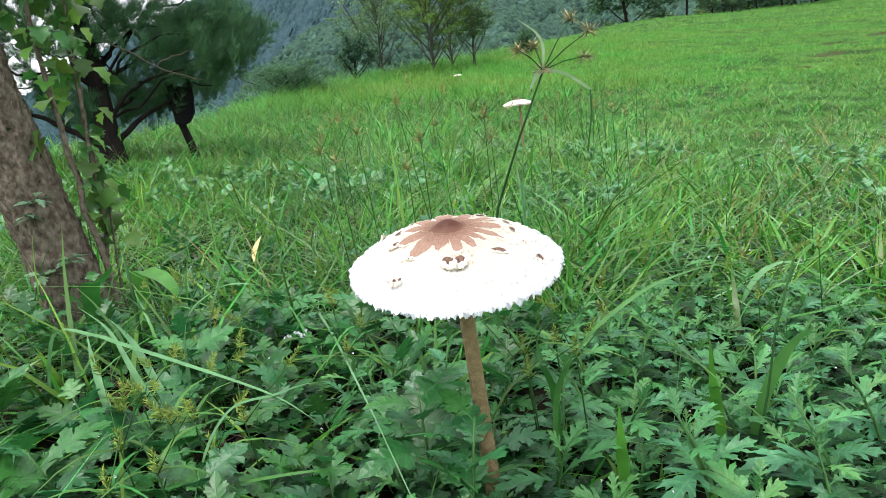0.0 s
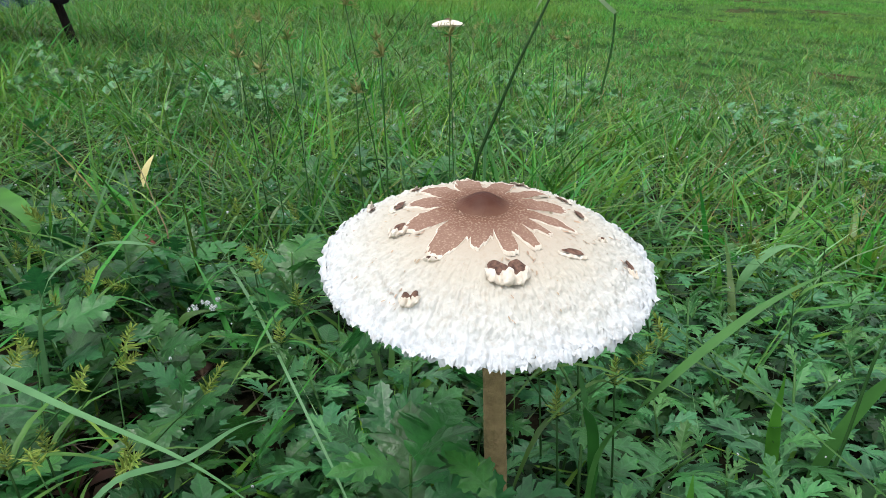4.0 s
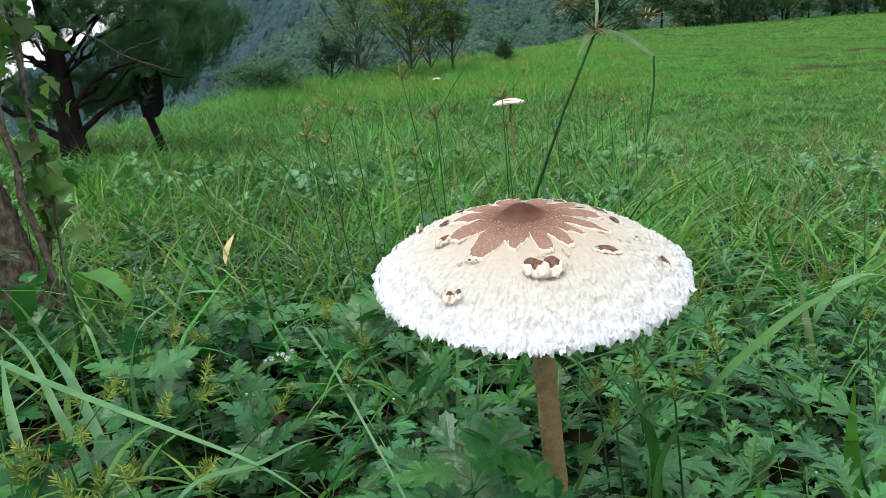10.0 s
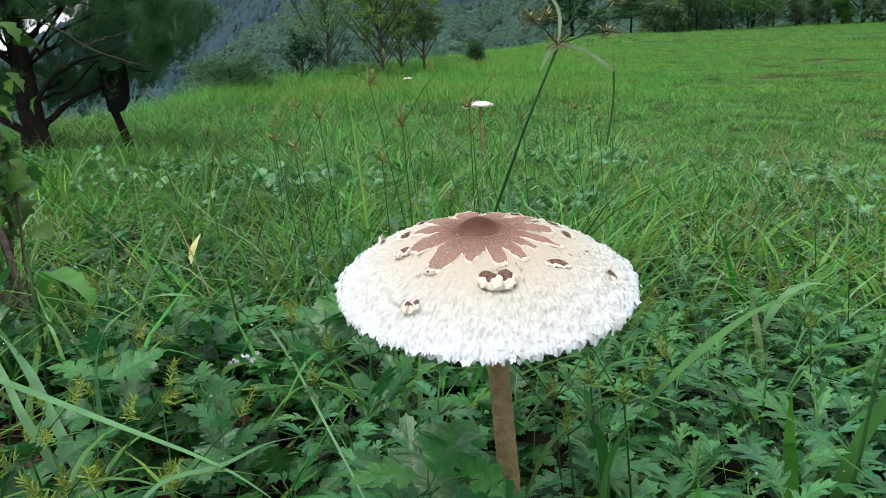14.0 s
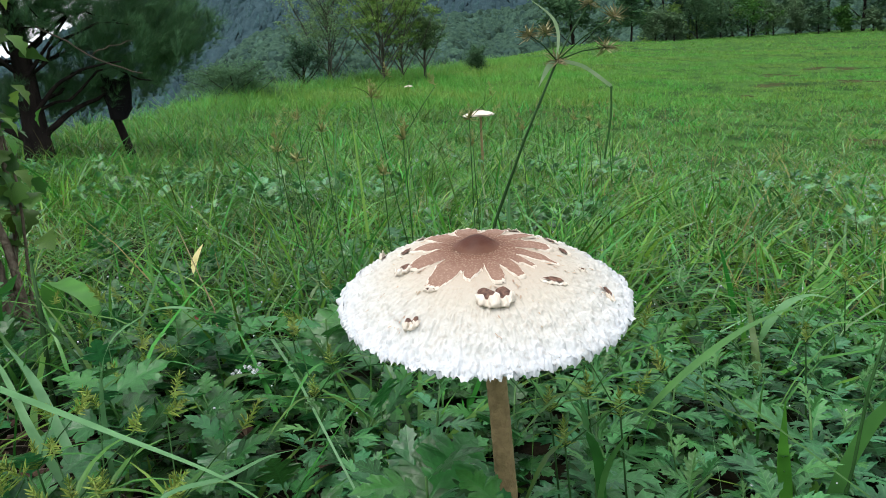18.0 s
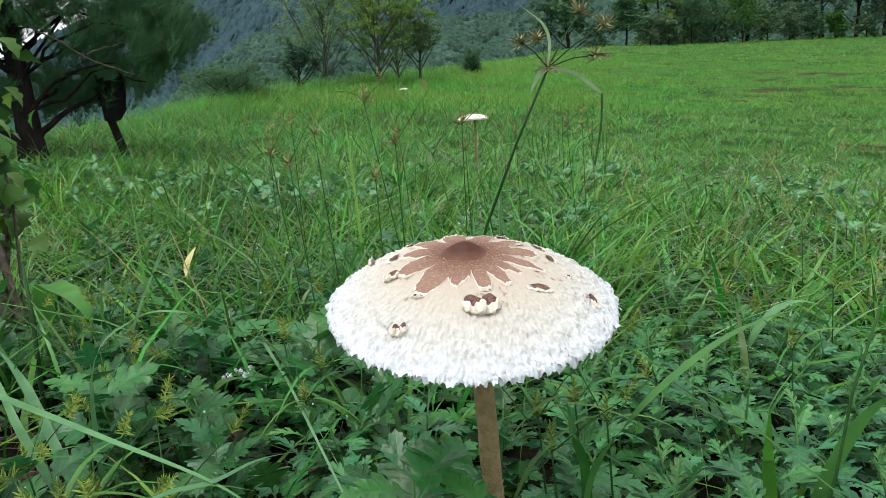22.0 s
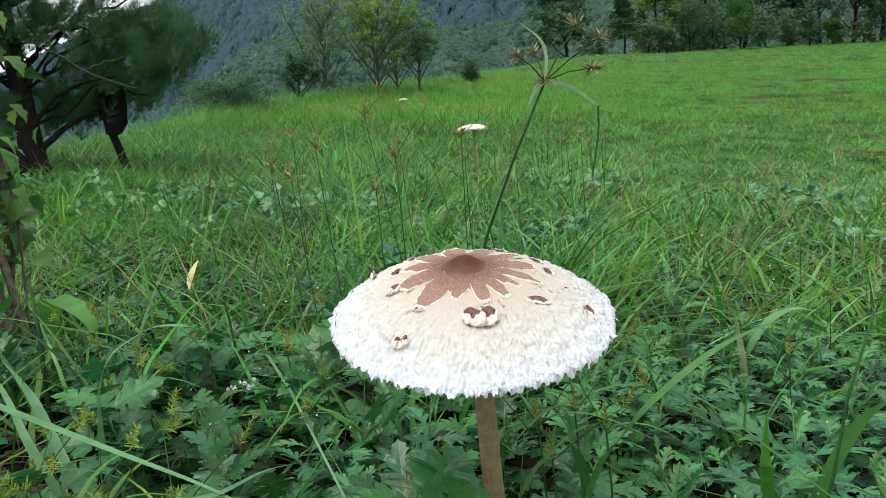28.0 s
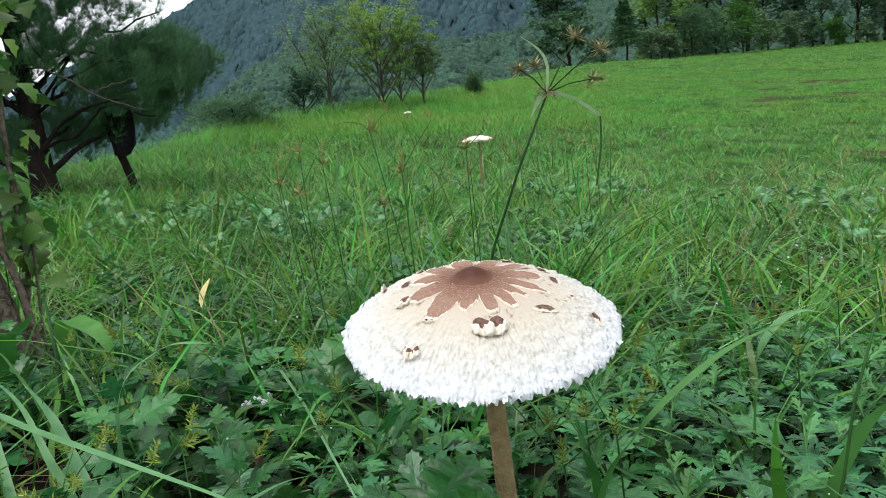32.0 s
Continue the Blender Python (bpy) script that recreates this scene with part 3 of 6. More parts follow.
x, y = wedge(4600, -0.15, 2.9, 1.5, 1.0)
near_cap = (np.hypot(x - 0.04, y) < 0.28) | (y < 0.12)
tall = np.where(near_cap, 0.075, 0.115 + 0.08 * patchy(x, y)) * np.where(x > 0.12 + 0.1 * y, 0.62, 1)
keep = rng.random(len(x)) < np.where(y < 0.55, np.where(x < 0, 0.2, 0.16), np.where((x < 0.05) & (y < 1.15), 0.75, 1.0))
keep &= (np.hypot(x - 0.05, y + 0.42) > 0.29) & (rng.random(len(x)) < 0.15 + 1.1 * lumpy(1.5 * x, 1.5 * y))
tall = tall * (0.4 + 1.05 * lumpy(1.5 * x, 1.5 * y))
clumps("near_grass", "wet green grass blades among the herbs", x[keep], y[keep], 10, 0.035, tall[keep], np.repeat(np.where(x[keep] > 0.12 + 0.1 * y[keep], 0.0095, 0.0062), 10), M_GRASS, seg=4, bend=np.repeat(np.where(x[keep] > 0.12 + 0.1 * y[keep], 0.65, 0.95), 10))
x, y = wedge(18500, 2.3, 8.8, 1.1, 0.9)
keep = rng.random(len(x)) < 0.1 + 1.1 * lumpy(x, y)
x, y = x[keep], y[keep]
clumps("meadow_grass", "lush green meadow grass, taller to the downhill side", x, y, 8, 0.045, (0.125 - 0.065 * short(x, y)) * (0.32 + 1.2 * lumpy(x, y)), np.repeat(0.0105 - 0.001 * short(x, y), 8), M_MID, seg=3, bend=np.repeat(0.9 - 0.35 * short(x, y), 8))
y = rng.uniform(5.0, 17, 700)
x = np.interp(y, CREST_Y, CREST_X) + rng.uniform(-0.5, 0.5, 700)
clumps("brow_grass", "tall ragged grass along the brow of the slope", x, y, 12, 0.06, np.full(700, 0.26), 0.006, M_MID, seg=3)
x, y = rng.uniform(-7, 7, 9000), rng.uniform(-6, 5, 9000)
keep = ((y < -0.9) | (np.abs(x) > 0.95 * (np.abs(y) + 0.9))) & (np.hypot(x, y + 0.45) > 0.45)
x, y = x[keep], y[keep]
clumps("side_grass", "meadow grass round about the standing place", x, y, 4, 0.06, np.full(len(x), 0.12), 0.009, M_MID, seg=2)
x, y = rng.uniform(-2.2, 2.2, 5200), rng.uniform(-1.6, 1.3, 5200)
keep = ((y < -0.22) | (np.abs(x) > 0.95 * (np.abs(y) + 0.8))) & (np.hypot(x - 0.04, y + 0.44) > 0.33) & (rng.random(5200) < 0.3 + 0.9 * lumpy(x, y))
x, y = x[keep], y[keep]
clumps("edge_grass", "tufted grass round the patch of herbs", x, y, 6, 0.05, np.full(len(x), 0.1), 0.008, M_MID, seg=2)
x, y = wedge(1300, 0.5, 7.0, 0.9, 0.55)
clumps("pale_grass", "pale arching grass blades through the meadow", x, y, 3, 0.03, np.where(x > 0.1 * y, 0.14, 0.18), 0.004, M_PALES, seg=5, bend=1.5)
x, y = wedge(750, 0.7, 7.0, 0.8, 0.75)
clumps("dry_grass", "dry straw-brown grass stalks through the meadow", x, y, 5, 0.05, np.full(len(x), 0.16), 0.0026, M_STRAWS, seg=3, bend=0.5)
x, y = wedge(125000, 7.5, 21, 0.6, 0.85)
lump = lumpy(0.45 * x, 0.32 * y)
keep = rng.random(len(x)) < 0.35 + 0.8 * lump
x, y, lump = x[keep], y[keep], lump[keep]
grass_stuff("far_meadow_grass", "lush green grass of the middle meadow", x, y, (0.18 - 0.12 * short(x, y)) * (0.6 + 0.75 * lump), 0.011 - 0.003 * short(x, y), M_GRASS_FAR, seg=2)
x, y = wedge(60000, 8.5, 22, 0.1, 0.85)
lump = lumpy(0.6 * x + 3, 0.4 * y)
keep = rng.random(len(x)) < 0.25 + 0.9 * lump
x, y, lump = x[keep], y[keep], lump[keep]
grass_stuff("short_grass", "short mown-looking grass of the open meadow", x, y, 0.04 + 0.055 * lump, 0.013, M_GRASS_FAR, seg=2)
x, y = wedge(60000, 20, 58, 0.4, 0.8)
grass_stuff("lawn_grass", "short bright green grass of the upper meadow", x, y, np.full(len(x), 0.08), 0.03, M_GRASS_FAR, seg=2)


# ---------- main mushroom ----------
CAP_C, CAP_N, CAP_R, CAP_H, CAP_P = Vector((0.0398, -0.0033, 0.2835)), Vector((0.0705, -0.2087, 1)).normalized(), 0.0884, 0.0306, 2.25
CAP_U = Vector((0, 1, 0)).cross(CAP_N).normalized()
CAP_V = CAP_N.cross(CAP_U)
CAP_M = Matrix((CAP_U, CAP_V, CAP_N)).transposed().to_4x4()
CAP_M.translation = CAP_C
STEM_FOOT = Vector((0.045, 0.005, -0.03))


def cap_height(r):
    return CAP_H * (1 - np.clip(r, 0, 1.2) ** CAP_P)


def make_mushroom():
    root = thing("parasol_mushroom", "large parasol mushroom with shaggy cream cap, brown centre and tan stalk", "mushroom", STEM_FOOT)
    inv = Matrix.Translation(-STEM_FOOT)
    m = inv @ CAP_M
    # cap skin
    nr, na = 124, 700
    r = np.linspace(0.0, 1.0, nr)
    a = np.linspace(0, 2 * np.pi, na, endpoint=False)
    g = np.random.default_rng(3)
    ridges = sum(g.uniform(0.4, 1) * np.sin(k * a + g.uniform(0, 6)) for k in (19, 27, 38, 53, 71, 97))
    rim = 1 + 0.012 * np.sin(3 * a + 1) + 0.008 * np.sin(7 * a) + 0.006 * ridges + g.normal(0, 0.008, na)
    rr = r[:, None] * (1 + (rim - 1) * r[:, None] ** 6)
    lumps = np.array([[noise.fractal((34 * math.cos(q), 34 * math.sin(q), 22 * p), 1.0, 2.0, 3) for q in a] for p in r])
    lumps = 1.2 * lumps + 0.03 * g.normal(0, 1, (nr, na))
    fibres = np.array([[noise.fractal((75 * math.cos(q), 75 * math.sin(q), 5 * p), 1.0, 2.0, 2) for q in a] for p in r])
    folds = np.array([[noise.noise((20 * math.cos(q), 20 * math.sin(q), 4 * p)) for q in a] for p in r])
    col = a[None] * CAP_R * 0.85 / 0.0072 + 1.6 * folds + 0.5 * lumps
    jit = g.random(400)
    row_ = r[:, None] * CAP_R / 0.0098 + jit[np.floor(col).astype(int) % 400] + 0.35 * lumps
    u, v = col - np.floor(col), row_ - np.floor(row_)
    shingle = v**1.4 * (1 - np.abs(2 * u - 1) ** 3)
    far_out = np.clip((r[:, None] - 0.42) / 0.38, 0, 1)
    z = cap_height(rr) + (0.00014 * ridges + 0.0009 * lumps + 0.001 * fibres) * far_out + 0.0025 * (shingle - 0.3) * np.clip((r[:, None] - 0.5) / 0.35, 0, 1) + 0.0034 * folds * np.clip((r[:, None] - 0.72) / 0.28, 0, 1) ** 1.5
    V = np.stack([CAP_R * rr * np.cos(a), CAP_R * rr * np.sin(a), z], -1).reshape(-1, 3)
    i, j = np.meshgrid(np.arange(nr - 1), np.arange(na), indexing="ij")
    j2 = (j + 1) % na
    F = np.stack([i * na + j, (i + 1) * na + j, (i + 1) * na + j2, i * na + j2], -1).reshape(-1, 4)
    part("cap", mesh_np("cap", V, [F], M_CAP), root, "shaggy cream white cap", m)
    # ragged skirt hanging at the rim
    ns = 900
    a3 = np.linspace(0, 2 * np.pi, ns, endpoint=False)
    fine = np.array([noise.fractal((23 * math.cos(q), 23 * math.sin(q), 3.0), 1.0, 2.0, 4) for q in a3])
    ripple = np.array([noise.noise((60 * math.cos(q), 60 * math.sin(q), 8.0)) for q in a3])
    drop = 0.0032 + 0.0042 * fine + 0.0007 * g.random(ns)
    q = np.linspace(0, 1, 7)[:, None]
    R3 = CAP_R * (0.972 + 0.03 * np.sin(q * 1.5)) + 0.0014 * ripple * (0.3 + q)
    swell = np.array([noise.noise((20 * math.cos(w), 20 * math.sin(w), 3.9)) for w in a3])
    R3 = R3 + 0.0022 * swell * q
    Z3 = float(cap_height(0.972)) + 0.003 * swell - q**1.3 * (0.0012 + drop) + 0.0006 + 0.0006 * ripple
    V = np.stack([R3 * np.cos(a3), R3 * np.sin(a3), Z3], -1).reshape(-1, 3)
    i, j = np.meshgrid(np.arange(6), np.arange(ns), indexing="ij")
    j2 = (j + 1) % ns
    F = np.stack([i * ns + j, (i + 1) * ns + j, (i + 1) * ns + j2, i * ns + j2], -1).reshape(-1, 4)
    part("skirt", mesh_np("skirt", V, [F], M_CAP), root, "ragged white fringe at the rim", m)
    # underside with gills
    ng = 180
    a2 = np.linspace(0, 2 * np.pi, ng * 2, endpoint=False)
    r2 = np.linspace(0.1, 0.985, 8)
    dz = np.where(np.arange(ng * 2) % 2 == 0, -0.0045, -0.009)
    Z = cap_height(r2)[:, None] * 0.86 - 0.002 + dz[None] * (1.05 - r2[:, None])
    V = np.stack([CAP_R * r2[:, None] * np.cos(a2), CAP_R * r2[:, None] * np.sin(a2), Z], -1).reshape(-1, 3)
    i, j = np.meshgrid(np.arange(7), np.arange(ng * 2), indexing="ij")
    j2 = (j + 1) % (ng * 2)
    F = np.stack([i * ng * 2 + j, i * ng * 2 + j2, (i + 1) * ng * 2 + j2, (i + 1) * ng * 2 + j], -1).reshape(-1, 4)
    part("gills", mesh_np("gills", V, [F], M_GILL, smooth=False), root, "cream gills under the cap", m)
    # shaggy flakes in overlapping rings, lifted at their tips, longest at the edge
    def shag(name, count, r0, r1, power, lo, hi, lift, drop_, widths, mat, label, spread_=0.3):
        V0, F0 = leaf(widths, curl=-0.12, fold=0.22)
        rad = r0 + (r1 - r0) * g.random(count) ** power
        ang = g.uniform(0, 2 * np.pi, count)
        P = np.c_[CAP_R * rad * np.cos(ang), CAP_R * rad * np.sin(ang), cap_height(rad) + 0.0004]
        slope = -np.arctan2(CAP_H * CAP_P * rad ** (CAP_P - 1), CAP_R)
        tuft_ = np.clip(0.75 + 0.8 * np.sin(11 * ang + 2 * np.sin(5 * ang)), 0.3, 1.5)
        V, F = scatter(V0, F0, mats(P, ang - np.pi / 2 + g.normal(0, spread_, count), slope + g.uniform(0.0, lift, count) - drop_ * g.random(count), tuft_ * g.uniform(lo, hi, count), g.uniform(-0.45, 0.45, count)))
        V += 0.0004 * np.array([noise.noise_vector(Vector(v) * 500) for v in V])
        tagged(part(name, mesh_np(name, V, F, mat), root, label, m), kind="stuff")

    shag("fringe", 150, 0.95, 0.978, 1.0, 0.0014, 0.0026, 0.1, 0.6, [0.24, 0.34, 0.32, 0.27, 0.2, 0.12, 0.03], M_CAP, "torn white flakes and fringe", 0.4)
    shag("fibril_fuzz", 420, 0.42, 0.86, 1.1, 0.001, 0.0026, 0.15, 0.0, [0.05, 0.12, 0.14, 0.1, 0.02], M_FIBRIL, "fine tan fibrils on the skin", 0.5)
    # brown centre torn into petals: notches and tips by bearing, as shares of the cap's radius
    na = 900
    a = np.linspace(0, 2 * np.pi, na, endpoint=False)
    deg = np.degrees(a)
    turns = ((-6, 0.3), (10, 0.5), (28, 0.28), (40, 0.5), (55, 0.27), (70, 0.5), (88, 0.3), (104, 0.53), (122, 0.29), (138, 0.5), (153, 0.31), (169, 0.45), (187, 0.28), (209, 0.48), (225, 0.31), (241, 0.535), (258, 0.4), (264, 0.445), (281, 0.32), (288, 0.485), (300, 0.345), (307, 0.49), (318, 0.34), (326, 0.45), (335, 0.33), (345, 0.55), (354, 0.3), (370, 0.5))
    ta, tr = np.array([q[0] for q in turns], float), np.array([q[1] for q in turns])
    warp = deg + 1.2 * np.sin(np.radians(deg) * 23) + 0.7 * np.sin(np.radians(deg) * 51 + 1)
    k = np.clip(np.searchsorted(ta, warp) - 1, 0, len(ta) - 2)
    u = np.clip((warp - ta[k]) / (ta[k + 1] - ta[k]), 0, 1)
    to_tip = tr[k + 1] > tr[k]
    u = np.where(to_tip, u, 1 - u)
    lo, hi = np.minimum(tr[k], tr[k + 1]), np.maximum(tr[k], tr[k + 1])
    ragged = np.array([noise.fractal((30 * math.cos(w), 30 * math.sin(w), 1.0), 1.0, 2.0, 3) for w in a])
    edge = lo - 0.05 + (hi - lo + 0.05) * np.clip(1.22 * u ** (0.72 + 0.15 * np.sin(3 * k)), 0, 1) + 0.022 * ragged
    f = np.concatenate([np.linspace(0, 0.5, 12), np.linspace(0.56, 1, 10)])[:, None]
    rr = f * edge[None]
    X, Y = rr * np.cos(a) - 0.05, rr * np.sin(a) + 0.05
    curl = np.clip((f - 0.8) / 0.2, 0, 1) ** 2 * (edge[None] > 0.38)
    buckle = np.array([[noise.noise((14 * x_, 14 * y_, 2.0)) for x_, y_ in zip(xr, yr)] for xr, yr in zip(X, Y)])
    Z = cap_height(np.hypot(X, Y)) + 0.0009 + 0.0006 * curl * (0.5 + 0.7 * np.sin(4 * a) + 0.8 * np.clip(np.sin(a), 0, 1)) + 0.0007 * buckle * f
    V = np.stack([CAP_R * X, CAP_R * Y, Z], -1).reshape(-1, 3)
    i, j = np.meshgrid(np.arange(21), np.arange(na), indexing="ij")
    j2 = (j + 1) % na
    F = np.stack([i * na + j, (i + 1) * na + j, (i + 1) * na + j2, i * na + j2], -1).reshape(-1, 4)
    cut_skin = part("cuticle", mesh_np("cuticle", V, [F], M_CUTICLE), root, "brown skin torn into petals", m)
    # the cream edge of the torn skin
    E0 = V.reshape(22, na, 3)[-1]
    rim2 = np.stack([E0 * [1.016, 1.016, 1] - [0, 0, 0.0001], E0 * [1.04, 1.04, 1] - [0, 0, 0.0019]])
    V = np.concatenate([E0[None], rim2]).reshape(-1, 3)
    i, j = np.meshgrid(np.arange(2), np.arange(na), indexing="ij")
    j2 = (j + 1) % na
    F = np.stack([i * na + j, (i + 1) * na + j, (i + 1) * na + j2, i * na + j2], -1).reshape(-1, 4)
    part("torn_edge", mesh_np("torn_edge", V, [F], M_LIP), cut_skin, "cream edge of the torn skin")
    f = np.linspace(0, 1, 22)[:, None]
    a = np.linspace(0, 2 * np.pi, 72, endpoint=False)
    rr = 0.19 * f * (1 + 0.05 * np.sin(2 * a + 1) + 0.03 * np.sin(5 * a))
    Z = cap_height(np.hypot(rr * np.cos(a) - 0.05, rr * np.sin(a) + 0.05)) + 0.0007 + 0.0056 * np.exp(-((rr / 0.115) ** 2.6)) + 0.0008 * (1 - f) - 0.0012 * f**4
    V = np.stack([CAP_R * (rr * np.cos(a) - 0.05), CAP_R * (rr * np.sin(a) + 0.05), Z], -1).reshape(-1, 3)
    i, j = np.meshgrid(np.arange(21), np.arange(72), indexing="ij")
    j2 = (j + 1) % 72
    F = np.stack([i * 72 + j, (i + 1) * 72 + j, (i + 1) * 72 + j2, i * 72 + j2], -1).reshape(-1, 4)
    part("umbo", mesh_np("umbo", V, [F], M_UMBO), root, "dark red-brown knob", m)

    # loose curled scales: a brown plate behind a puffed cream lip that rises on its outer side
    def on_cap(px, py, up=0.0):
        return np.stack([CAP_R * px, CAP_R * py, cap_height(np.hypot(px, py)) + up], -1)

    def scale_at(px, py, width, depth, lip, hollows, spin=0.0):
        th = math.atan2(py, px) + spin
        eo, et = np.array([math.cos(th), math.sin(th)]), np.array([-math.sin(th), math.cos(th)])

        def local(lx, ly):
            return px + (eo[0] * ly + et[0] * lx) / CAP_R, py + (eo[1] * ly + et[1] * lx) / CAP_R

        scale = None
        for h in range(hollows):
            off = (h - (hollows - 1) / 2) * width * 0.56
            w2 = width * (0.29 if hollows > 1 else 0.46)
            aa = np.linspace(0, 2 * np.pi, 26, endpoint=False)
            f2 = np.array([0.0, 0.4, 0.75, 1.0])[:, None]
            lx = off + f2 * w2 * np.cos(aa) * (1 + 0.18 * np.sin(3 * aa + h + 9 * px))
            ly = -f2 * depth * np.sin(aa) * (1 + 0.2 * np.sin(2 * aa + 2 * h + 5 * py)) - 0.3 * depth
            x_, y_ = local(lx, ly)
            V = on_cap(x_, y_, 0.0007 + 0.0006 * f2**2 + 0 * aa).reshape(-1, 3)
            i, j = np.meshgrid(np.arange(3), np.arange(26), indexing="ij")
            F = np.stack([i * 26 + j, (i + 1) * 26 + j, (i + 1) * 26 + (j + 1) % 26, i * 26 + (j + 1) % 26], -1).reshape(-1, 4)
            scale = part("scale", mesh_np("scale", V, [F], M_CUTICLE_FLAT), root, "brown hollow of a scale", m)
        t = np.linspace(-1, 1, 49)
        s2 = np.linspace(0, 1, 9)[:, None]
        tall = 1.05 * lip * (1 - 0.5 * np.abs(t) ** 3) * (1 + 0.25 * np.sin(7 * t + 20 * px) + 0.15 * np.sin(17 * t))
        mid = np.exp(-((t / 0.22) ** 2)) if hollows > 1 else 0 * t
        reach = depth * (1.0 - 1.0 * np.abs(t) ** 2.2)
        lx = t * width * 0.66 + 0 * s2
        ly = 1.3 * reach + depth * 0.1 + 0.75 * depth * np.sin(np.pi * np.clip(1.25 * s2, 0, 1)) - s2 * (0.9 * depth * (0.55 + 0.7 * mid))
        up = tall * np.sin(np.pi * (0.02 + 0.62 * s2)) * 1.1
        x_, y_ = local(lx, ly)
        V = on_cap(x_, y_, up - 0.0004)
        n_ = V.reshape(-1, 3)
        V = n_ + 0.28 * lip * np.array([noise.noise_vector(Vector(v) * 420) for v in n_]) + 0.1 * lip * np.array([noise.noise_vector(Vector(v) * 1100) for v in n_])
        i, j = np.meshgrid(np.arange(8), np.arange(48), indexing="ij")
        F = np.stack([i * 49 + j, i * 49 + j + 1, (i + 1) * 49 + j + 1, (i + 1) * 49 + j], -1).reshape(-1, 4)
        part("scale_lip", mesh_np("scale_lip", V, [F], M_LIP), scale, "curled cream lip")

    for q in ((0.08, -0.545, 0.0162, 0.0046, 0.0042, 2), (0.812, -0.215, 0.0048, 0.0036, 0.0024, 1, -1.0), (-0.425, -0.675, 0.0075, 0.0024, 0.0032, 2, 0.4), (-0.53, -0.15, 0.0078, 0.0034, 0.0032, 1, 0.95), (0.455, -0.312, 0.0125, 0.0017, 0.0013, 1, -0.75), (0.66, -0.058, 0.0045, 0.0012, 0.002, 1, -1.2), (-0.33, -0.45, 0.0065, 0.0008, 0.0022, 1, 0.4), (-0.56, 0.17, 0.011, 0.0025, 0.0014, 1), (0.55, 0.17, 0.009, 0.0022, 0.0012, 1), (0.47, 0.4, 0.009, 0.0022, 0.0016, 1), (0.2, 0.6, 0.01, 0.0022, 0.0022, 1), (-0.16, 0.62, 0.012, 0.0024, 0.0024, 2), (-0.47, 0.5, 0.007, 0.002, 0.0022, 1), (-0.74, 0.3, 0.0045, 0.0014, 0.0042, 1)):
        scale_at(*q)
    # stalk, with fine bands of skin
    s = np.linspace(0, 1, 150)
    top = CAP_C + CAP_N * (CAP_H * 0.8) - STEM_FOOT
    pts = np.stack([top.x * s**2.2, top.y * s**2, top.z * s], -1)
    rad = 0.0078 - 0.0018 * s + 0.004 * np.exp(-s * 14)
    V, F = tube(pts, rad, 40)
    c = np.stack([np.interp(V[:, 2], pts[:, 2], pts[:, q]) for q in range(3)], -1)
    rough = np.array([noise.fractal((v[0] * 260, v[1] * 260, v[2] * 420), 1.0, 2.0, 3) for v in V])
    bend = np.array([noise.noise((v[0] * 60, v[1] * 60, v[2] * 70)) for v in V])
    V = c + (V - c) * (1 + 0.05 * rough + 0.05 * bend)[:, None]
    part("stalk", mesh_np("stalk", V, F, M_STALK), root, "tan scaly stalk")
    a = np.linspace(0, 2 * np.pi, 40, endpoint=False)
    zc = top.z - 0.027
    cx = np.array([np.interp(zc, pts[:, 2], pts[:, q]) for q in range(2)])
    rows_ = ((0.006, 0.008), (0.0095, 0.004), (0.0105, -0.001), (0.008, -0.004), (0.0066, -0.006))
    V = np.concatenate([np.c_[cx[0] + r_ * np.cos(a) * (1 + 0.06 * np.sin(5 * a)), cx[1] + r_ * np.sin(a), np.full(40, zc + dz)] for r_, dz in rows_])
    i, j = np.meshgrid(np.arange(4), np.arange(40), indexing="ij")
    F = np.stack([i * 40 + j, (i + 1) * 40 + j, (i + 1) * 40 + (j + 1) % 40, i * 40 + (j + 1) % 40], -1).reshape(-1, 4)
    part("ring", mesh_np("ring", V, [F], M_GILL), root, "pale ring of skin below the cap")
    return root, m


MUSHROOM, CAP_LOCAL = make_mushroom()


# ---------- herbs ----------
HALF_MUG = ((0.013, 0.0), (0.015, 0.17), (0.07, 0.2), (0.15, 0.23), (0.2, 0.3), (0.13, 0.31), (0.055, 0.335), (0.1, 0.35), (0.19, 0.345), (0.24, 0.41), (0.34, 0.43), (0.31, 0.49), (0.37, 0.55), (0.28, 0.555), (0.24, 0.6), (0.16, 0.56), (0.075, 0.53), (0.12, 0.57), (0.2, 0.61), (0.2, 0.665), (0.28, 0.72), (0.22, 0.745), (0.22, 0.8), (0.15, 0.78), (0.07, 0.72), (0.1, 0.78), (0.14, 0.84), (0.1, 0.855), (0.1, 0.92), (0.05, 0.93), (0.0, 1.0))


